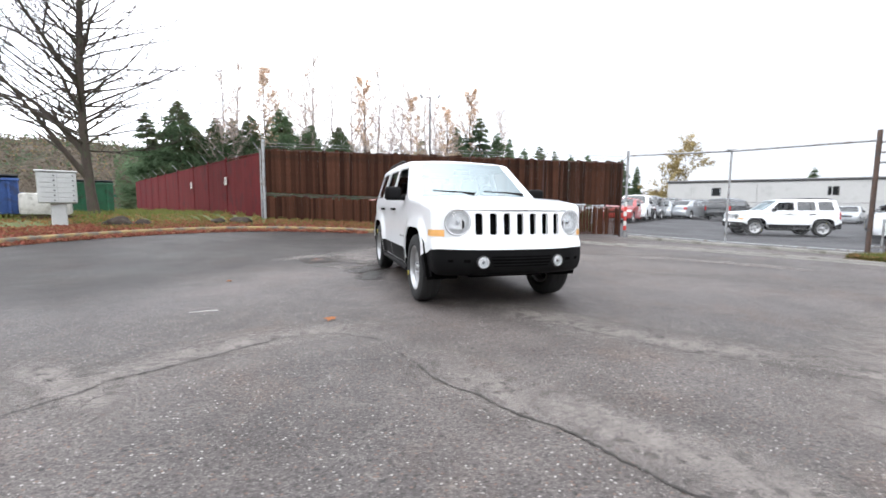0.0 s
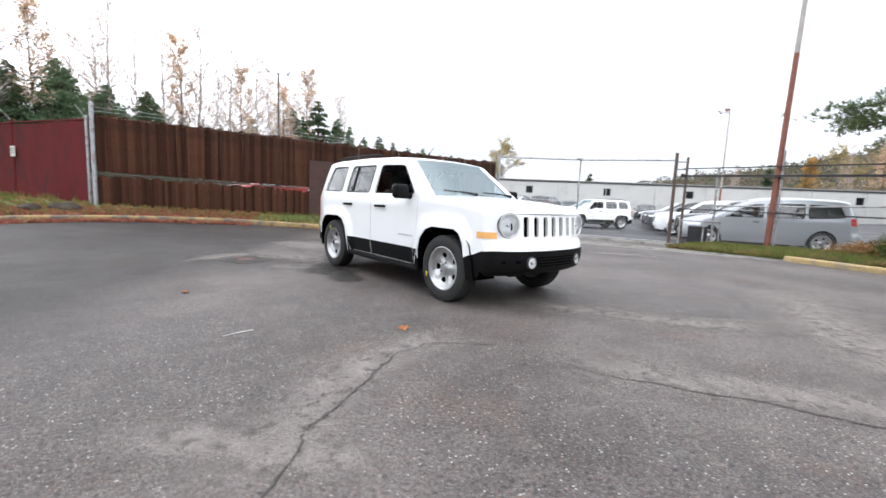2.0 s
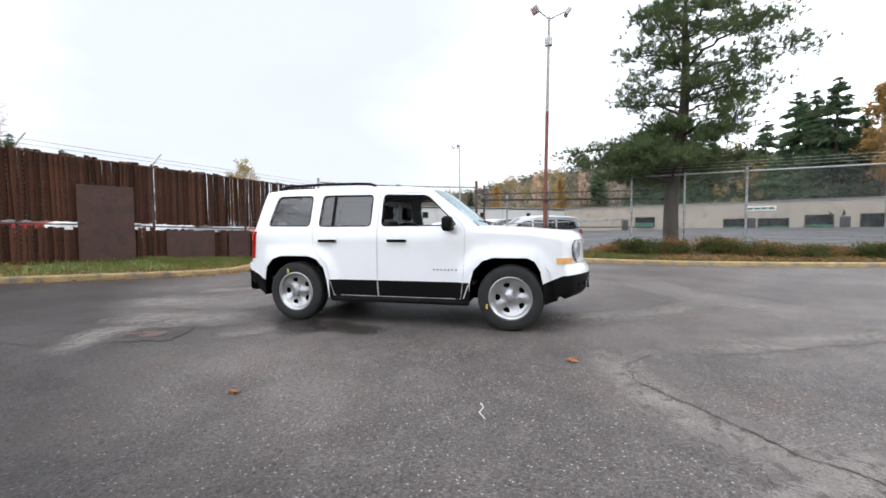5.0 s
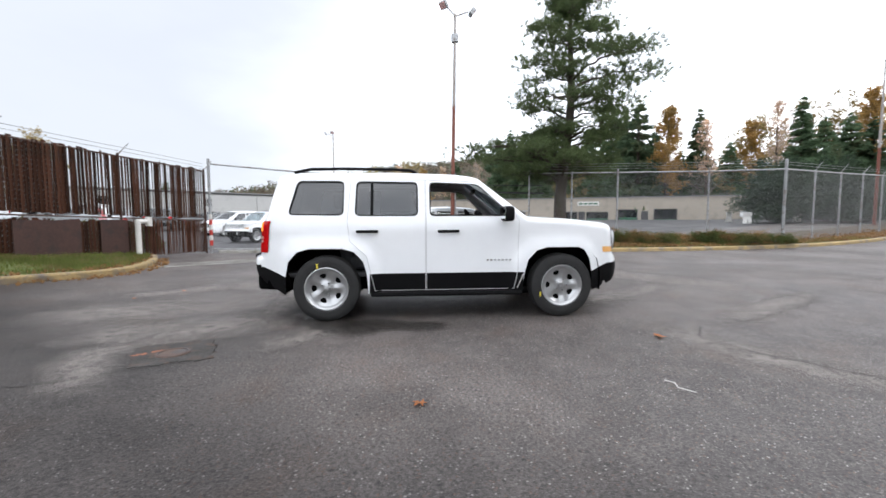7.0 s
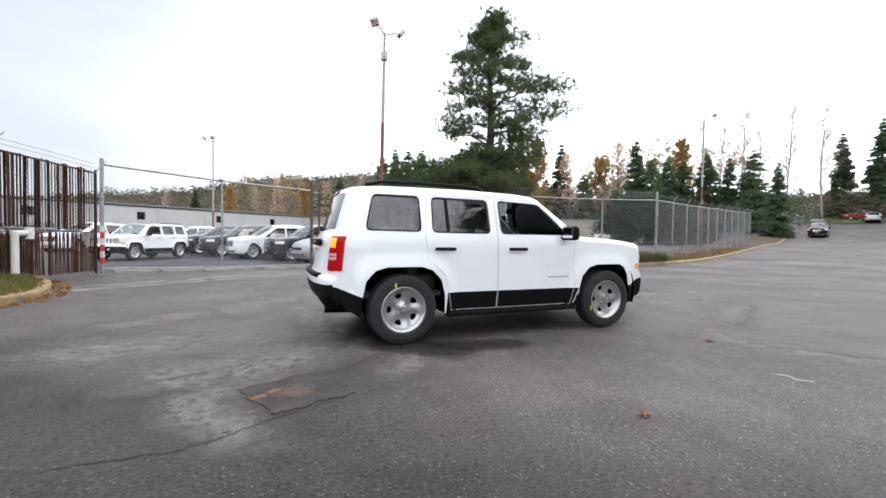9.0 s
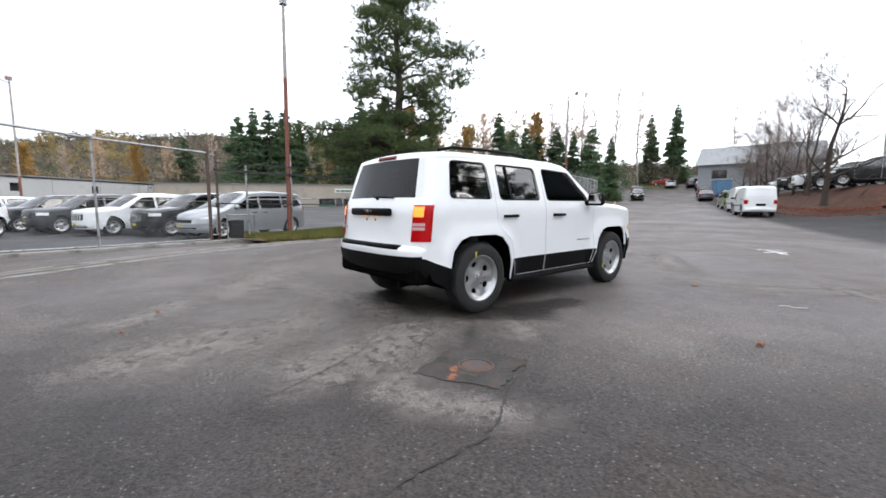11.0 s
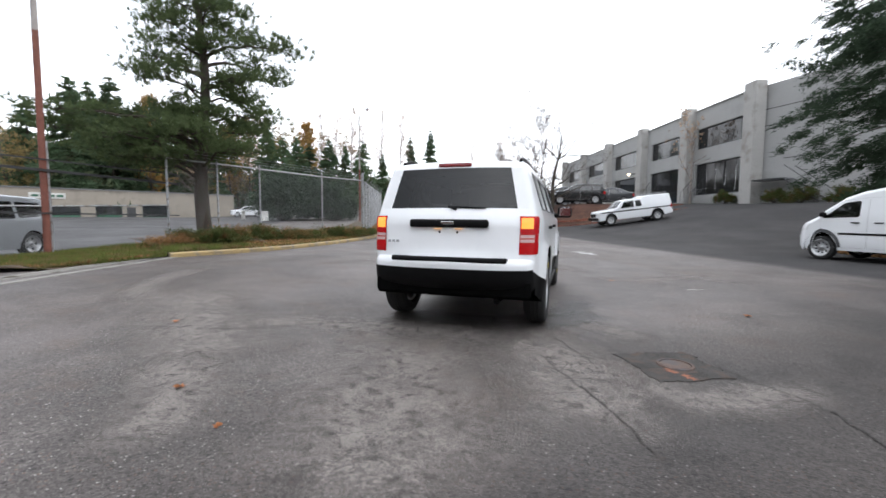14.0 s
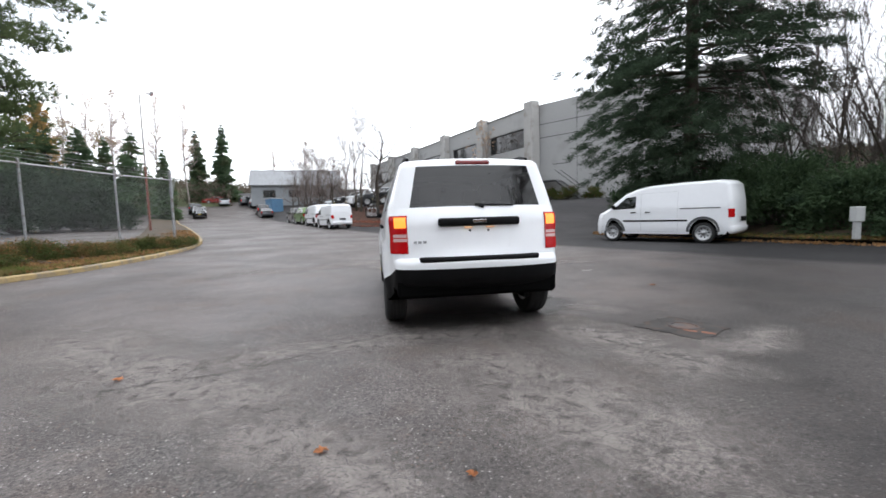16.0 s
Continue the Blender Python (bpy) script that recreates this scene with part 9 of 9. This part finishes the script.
for k, (pts, w) in enumerate((([(-0.5, 3.1), (0.2, 2.4), (0.75, 1.9), (1.3, 1.35), (2.4, 0.5)], 0.75), ([(-0.3, 3.2), (-0.9, 3.35), (-1.5, 2.95), (-2.1, 2.2), (-2.6, 1.3)], 0.7),
                              ([(0.3, 4.45), (1.0, 3.75), (1.7, 3.1), (3.2, 2.4)], 0.9), ([(-0.6, 7.1), (-1.5, 7.75), (-1.8, 8.1), (-2.6, 8.8)], 0.9),
                              ([(-1.9, 8.0), (-2.5, 8.35), (-2.9, 8.0), (-3.3, 7.6)], 0.55), ([(2.4, 9.6), (1.2, 8.7), (0.2, 8.2), (-0.8, 7.9), (-1.7, 7.8)], 0.8),
                              ([(-0.1, 8.0), (-0.7, 8.9), (-1.3, 9.7), (-1.7, 10.6)], 1.7), ([(-0.9, 7.5), (-1.7, 8.3), (-2.3, 9.3)], 1.3), ([(4.2, 8.0), (2.8, 8.7), (1.2, 9.4), (0.2, 9.6)], 1.6), ([(1.6, 1.2), (2.6, 2.0), (3.8, 3.2), (5.5, 4.0)], 1.6), ([(-2.9, 2.6), (-2.2, 2.3), (-1.4, 1.8)], 0.5), ([(1.0, 9.8), (0.2, 10.0), (-0.6, 10.6)], 0.9), ([(3.5, 9.2), (5.2, 8.2), (6.6, 6.6)], 0.8), ([(-2.2, 7.2), (-1.5, 6.9), (-1.0, 6.9)], 0.5))):
    silt_band(pts, w, k)
# damp by the rear wheels, with the car's shade painted into the film
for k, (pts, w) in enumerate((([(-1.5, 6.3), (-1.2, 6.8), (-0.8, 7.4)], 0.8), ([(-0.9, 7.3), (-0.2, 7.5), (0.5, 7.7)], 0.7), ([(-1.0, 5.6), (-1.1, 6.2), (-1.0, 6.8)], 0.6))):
    silt_band(pts, w, 17 + k, M_DAMP_SHADE, "damp_shade_stain", "dark damp stain with shade painted in on the asphalt by the rear wheels", "stain")


def manhole_patch():
    q = [(-2.32, 8.16), (-1.92, 7.72), (-2.38, 7.34), (-2.74, 7.78)]
    rg = random.Random(3)
    edge = densify(q, 0.03)
    vs = [(x + 0.02 * noise.noise((x * 5, y * 5, 1)) + rg.gauss(0, 0.012), y + 0.02 * noise.noise((x * 5, y * 5, 7)) + rg.gauss(0, 0.012), lie(x, y) + 0.0062) for x, y in edge]
    low = [(x, y, z - 0.02) for x, y, z in vs]
    n = len(vs)
    vs.append((-2.34, 7.75, lie(-2.34, 7.75) + 0.0062))
    low.insert(0, low[0])
    fs = [(i, (i + 1) % n, n) for i in range(n)] + [(i, (i + 1) % n, n + 2 + (i + 1) % n, n + 2 + i) for i in range(n)]
    tagged(link_mesh("asphalt_patch", vs + low, fs, M_PATCH), "dark square asphalt patch round a valve cover", "patch", kind="structure")
    t = thing("valve_cover", "round rusty cast-iron valve cover set in dark asphalt", "manhole cover")
    bm = bmesh.new()
    lathe(bm, [(0.001, 0.006), (0.095, 0.007), (0.10, 0.002), (0.105, 0.002), (0.108, 0.010), (0.122, 0.010), (0.13, 0.0)], 32, Matrix.Translation((-2.36, 7.74, lie(-2.36, 7.74) + 0.0066)) @ Matrix.Rotation(radians(90), 4, "X"))
    part("cover", bm, M_RUSTY, t, smooth=True, angle=40)
    for k, (x, y) in enumerate(((-2.42, 7.93), (-2.30, 7.86))):
        ribbon("orange_paint", [(x, y), (x - 0.05, y + 0.05), (x - 0.10, y + 0.06)], 0.05, M_ORANGE_PAINT, 0.0085, 7 + k, label="faded orange survey paint mark", category="paint mark")


M_ORANGE_PAINT = mat("orange_survey_paint", (0.26, 0.095, 0.05), rough=0.85, var=0.4, scale=20, fine=80, bump=0.2, dark=(0.08, 0.06, 0.05), world_co=True)
M_ROADPAINT = mat("worn_white_road_paint", (0.60, 0.60, 0.58), rough=0.75, var=0.25, scale=8, fine=60, bump=0.2, dark=(0.25, 0.25, 0.24), world_co=True)
manhole_patch()


for pts, w in (([(0.55, -1.45), (0.85, -1.75), (1.3, -2.05)], 0.13), ([(0.80, -2.1), (0.95, -1.8), (1.05, -1.5)], 0.12), ([(1.15, -2.5), (1.3, -2.2), (1.5, -2.0)], 0.11)):
    ribbon("road_paint", pts, w, M_ROADPAINT, 0.006, 31, jag=0.4, label="worn white painted arrow on the asphalt", category="road marking")


def litter():
    t = thing("plastic_strip", "crumpled strip of white plastic lying on the asphalt", "litter")
    bm = bmesh.new()
    pts = [(-2.16, 3.92), (-2.22, 3.87), (-2.28, 3.87), (-2.36, 3.79)]
    for k, (a, b) in enumerate(zip(pts, pts[1:])):
        tube(bm, (*a, 0.012 + 0.008 * (k % 2)), (*b, 0.02 - 0.008 * (k % 2)), 0.0055 - 0.001 * k, 0.0035, n=5)
    part("strip", bm, M_TARP, t)
    rg = random.Random(12)
    for k, (x, y, s) in enumerate(((-1.0, 3.65, 0.06), (-2.85, 5.47, 0.045), (0.14, 10.03, 0.036), (-0.57, 10.17, 0.026), (1.98, 9.28, 0.04))):
        bm = bmesh.new()
        a0 = rg.uniform(0, 6)
        z = ground_z(x, y)
        c = bm.verts.new((x, y, z + 0.012))
        ring = []
        for j in range(11):
            a = a0 + math.tau * j / 11
            r = s * (0.55 + 0.5 * (j % 2)) * (1.2 if j < 4 else 0.9)
            ring.append(bm.verts.new((x + r * math.cos(a), y + r * math.sin(a), z + 0.010 + rg.uniform(0, 0.018))))
        for j in range(11):
            bm.faces.new((c, ring[j], ring[(j + 1) % 11]))
        tagged(part("fallen_leaf", bm, M_LEAF_ORANGE), "curled orange maple leaf on the asphalt", "leaf", "single fallen leaves")


M_LEAF_ORANGE = leaf_mat("orange_maple_leaf", (0.40, 0.16, 0.07), other=(0.26, 0.13, 0.07), scale=20, fine=60, through=0.25)
litter()


# ---------------------------------------------------------------- grass, fallen leaves
def strewn(name, edge, lo, hi, n, size, material, side, seed, label, category, rise=0.03, upright=False, t0=0.0, t1=1.0, base=0.115, power=1.0):
    rg = np.random.default_rng(seed)
    pos = []
    m = len(edge)
    for k in range(n):
        f = rg.uniform(t0, t1) * (m - 1)
        i = min(m - 2, int(f))
        a, b = Vector(edge[i]), Vector(edge[i + 1])
        d = (b - a).normalized()
        o = lo + (hi - lo) * rg.uniform() ** power
        p = a.lerp(b, f - i) + Vector((-d.y, d.x)) * side * o
        pos.append((p.x, p.y, ground_z(p.x, p.y) + (base + 0.10 * ease(o / 3.0) if o > 0.1 else 0.012) + rg.uniform(0, rise)))
    along = np.tile(np.array([0.0, 0.0, 1.6]), (n, 1)) if upright else None
    ob = tri_cloud(name, pos, size, material, seed=seed, flat=0.0 if upright else 0.75, along=along, slim=0.14 if upright else 0.9)
    return tagged(ob, label, category, kind="stuff")


strewn("grass_tufts", KERB_N, 0.16, 3.2, 26000, 0.10, M_BLADE, 1, 1, "short damp grass on the verge", "grass", upright=True, t0=0.25)
strewn("grass_tufts", KERB_N, 3.0, 20.0, 14000, 0.22, M_BLADE, 1, 2, "short grass in front of the red fence", "grass", upright=True, t0=0.2, t1=0.62)
strewn("fallen_leaves", KERB_N, -0.35, 1.6, 9000, 0.085, M_LEAF_RED, 1, 3, "red and orange leaves fallen along the kerb", "leaves", t0=0.05, t1=0.58, power=1.3)
strewn("fallen_leaves", KERB_N, 0.5, 5.0, 3500, 0.09, M_LEAF_TAN, 1, 4, "brown leaves scattered over the grass", "leaves", t0=0.05, t1=0.6)
strewn("fallen_leaves", KERB_N, -0.25, 0.5, 900, 0.06, M_LEAF_TAN, 1, 5, "brown leaves in the gutter by the kerb", "leaves", t0=0.55, t1=0.98)
strewn("fallen_leaves", [(10.2, 4.6), (9.3, 6.4), (8.9, 7.6), (8.5, 8.9)], 0.1, 3.0, 2500, 0.06, M_LEAF_TAN, -1, 67, "brown leaves in the rough grass by the gate", "leaves", base=0.09)
strewn("grass_tufts", [(10.2, 4.6), (9.3, 6.4), (8.9, 7.6), (8.5, 8.9)], 0.12, 3.2, 24000, 0.13, M_BLADE, -1, 66, "rough grass round the lamp pole by the gate", "grass", upright=True, base=0.06)
strewn("grass_tufts", KERB_E, 0.16, 2.6, 9000, 0.12, M_BLADE, 1, 6, "rough grass on the verge by the pole", "grass", upright=True, t0=0.0, t1=0.16, base=0.15)
strewn("grass_tufts", KERB_E, 0.16, 0.9, 6000, 0.10, M_BLADE, 1, 7, "grass along the yellow kerb", "grass", upright=True, t0=0.1, t1=0.6, base=0.12)
strewn("fallen_leaves", KERB_E, 0.16, 2.5, 7000, 0.075, M_LEAF_TAN, 1, 8, "brown leaves on the mound under the pine", "leaves", t0=0.1, t1=0.75, base=0.15)
strewn("fallen_leaves", KERB_S, -0.6, 2.6, 9000, 0.08, M_LEAF_TAN, -1, 9, "brown leaves and needles on the bank", "leaves", t0=0.05, t1=0.98, base=0.14)
strewn("grass_tufts", KERB_S, 0.1, 1.2, 9000, 0.12, M_BLADE, -1, 19, "thin grass and weeds at the foot of the bank", "grass", upright=True, t0=0.05, t1=0.8, base=0.13)
strewn("fallen_leaves", KERB_B, -0.3, 3.0, 5000, 0.10, M_LEAF_RED, -1, 10, "reddish leaves on the mulch bank", "leaves", base=0.3)


# ---------------------------------------------------------------- north-west corner: mailbox, bins, stones
def cluster_mailbox(x, y, rz):
    z = ground_z(x, y) + 0.12
    t = thing("cluster_mailbox", "pale grey metal cluster mailbox on a pedestal", "mailbox", m=pose(x, y, z, 0, 0, rz))
    bm = bmesh.new()
    box(bm, (0, 0, 0.35), (0.30, 0.26, 0.74), 0.02)
    part("pedestal", bm, M_GREYBOX, t)
    bm = bmesh.new()
    box(bm, (0, 0, 1.01), (0.74, 0.46, 0.78), 0.02)
    part("cabinet_body", bm, M_GREYBOX, t)
    bm = bmesh.new()
    box(bm, (0, 0, 1.42), (0.80, 0.52, 0.05), 0.015)
    part("cap", bm, M_GREYBOX, t)
    for c in range(2):
        for k in range(6):
            bm = bmesh.new()
            box(bm, (-0.18 + 0.36 * c, -0.238, 0.70 + 0.123 * k), (0.34, 0.014, 0.110), 0.005)
            d = part("door", bm, M_GREYBOX, t)
            bm = bmesh.new()
            box(bm, (-0.05 + 0.36 * c, -0.249, 0.70 + 0.123 * k), (0.03, 0.012, 0.03), 0.004)
            part("lock", bm, M_TRIM_DARK, d)
    return t


cluster_mailbox(-9.85, 10.7, 40)


def dumpster(x, y, rz, material, label, w=1.8, d=1.3, h=1.35):
    z = ground_z(x, y) + 0.2
    t = thing("dumpster", label, "dumpster", m=pose(x, y, z, 0, 0, rz))
    bm = bmesh.new()
    vs = []
    for zz, e in ((0.10, 0.0), (h, 0.10)):
        vs.append([bm.verts.new((sx * w / 2, sy * (d / 2 + e), zz)) for sx, sy in ((-1, -1), (1, -1), (1, 1), (-1, 1))])
    for k in range(4):
        bm.faces.new((vs[0][k], vs[0][(k + 1) % 4], vs[1][(k + 1) % 4], vs[1][k]))
    bm.faces.new(vs[0][::-1])
    bmesh.ops.bevel(bm, geom=bm.edges[:], offset=0.02, segments=1, affect="EDGES")
    part("bin_body", bm, material, t)
    for k in range(4):
        bm = bmesh.new()
        box(bm, (-w / 2 + w * (k + 0.5) / 4, -d / 2 - 0.07, h * 0.55), (0.06, 0.06, h * 0.8), 0.01, pose(0, 0, 0, 4, 0, 0))
        part("rib", bm, material, t)
    bm = bmesh.new()
    box(bm, (0, -d / 2 - 0.11, h - 0.04), (w + 0.06, 0.07, 0.08), 0.015)
    part("rim", bm, material, t)
    bm = bmesh.new()
    box(bm, (0, 0.02, h + 0.05), (w + 0.04, d + 0.18, 0.05), 0.015, pose(0, 0, 0, -3, 0, 0))
    part("lid", bm, M_TRIM_DARK, t, "black plastic lid")
    for s in (-1, 1):
        bm = bmesh.new()
        box(bm, (s * (w / 2 + 0.06), -0.1, h * 0.6), (0.10, 0.7, 0.12), 0.02)
        part("fork_pocket", bm, material, t)
    return t


dumpster(-13.2, 11.9, 45, M_BLUEBIN, "blue steel dumpster behind the mailbox", w=1.6, h=1.12)
dumpster(-14.7, 17.3, 42, M_GREENBIN, "green steel dumpster beside the bare tree", w=1.6, h=1.25)


def stone(x, y, r, seed, label):
    bm = bmesh.new()
    bmesh.ops.create_icosphere(bm, subdivisions=3, radius=1.0)
    for v in bm.verts:
        k = 1 + 0.28 * noise.noise(v.co * 1.1 + Vector((seed * 7.1, 0, 0))) + 0.10 * noise.noise(v.co * 3.0 + Vector((seed, 3, 0)))
        v.co = Vector((v.co.x * r * k, v.co.y * r * 0.8 * k, max(-0.35, v.co.z) * r * 0.62 * k))
    t = part("boulder", bm, M_ROCK, smooth=True)
    t.matrix_basis = pose(x, y, ground_z(x, y) + 0.16, 0, 0, seed * 50)
    tagged(t, label, "boulder", "boulders on the verge")


stone(-9.0, 11.55, 0.36, 1, "rough grey boulder behind the kerb among leaves")
stone(-8.6, 11.9, 0.24, 2, "smaller dark boulder behind the kerb")
stone(-7.15, 13.2, 0.24, 3, "low grey stone at the foot of the red fence")
stone(-6.6, 13.6, 0.30, 4, "low dark stone at the foot of the red fence")


def crate(x, y):
    z = ground_z(x, y) + 0.2
    t = thing("wrapped_pallet", "stack of goods under a dirty white sheet", "pallet", m=pose(x, y, z, 0, 0, 42))
    bm = bmesh.new()
    box(bm, (0, 0, 0.42), (1.1, 0.9, 0.62), 0.08, seg=2)
    for v in bm.verts:
        v.co += Vector((noise.noise(v.co * 3) * 0.05, noise.noise(v.co * 3 + Vector((5, 0, 0))) * 0.05, 0))
    part("sheet", bm, M_TARP, t, smooth=True, angle=40)
    for k in range(5):
        bm = bmesh.new()
        box(bm, (-0.44 + 0.22 * k, 0, 0.09), (0.10, 0.95, 0.02))
        part("deck_board", bm, M_BOARD, t)
    for k in range(3):
        bm = bmesh.new()
        box(bm, (0, -0.4 + 0.4 * k, 0.04), (1.1, 0.09, 0.08))
        part("bearer", bm, M_BOARD, t)


crate(-11.55, 12.15)


def utility_box(x, y):
    z = ground_z(x, y) + 0.2
    t = thing("utility_box", "pale grey electrical box on a post by the bank", "utility box")
    bm = bmesh.new()
    box(bm, (x, y, z + 0.62), (0.24, 0.22, 0.40), 0.02)
    part("cabinet_body", bm, M_GREYBOX, t)
    bm = bmesh.new()
    box(bm, (x, y, z + 0.2), (0.14, 0.12, 0.5), 0.01)
    part("stand", bm, M_GREYBOX, t)


utility_box(-10.1, -0.75)
for k, (x, y) in enumerate(((36.0, -13.4), (38.0, -18.2), (41.0, -14.0))):
    t = thing("a_board", "small white folding sign board in the far yard", "sign", "folding boards in the far yard", m=pose(x, y, ground_z(x, y), 0, 0, 60 + 30 * k))
    bm = bmesh.new()
    box(bm, (0, 0.12, 0.5), (0.62, 0.03, 1.0), 0.01, pose(0, 0, 0, 12, 0, 0))
    part("front_board", bm, M_WHITEPAINT, t)
    bm = bmesh.new()
    box(bm, (0, -0.12, 0.5), (0.62, 0.03, 1.0), 0.01, pose(0, 0, 0, -12, 0, 0))
    part("back_board", bm, M_WHITEPAINT, t)
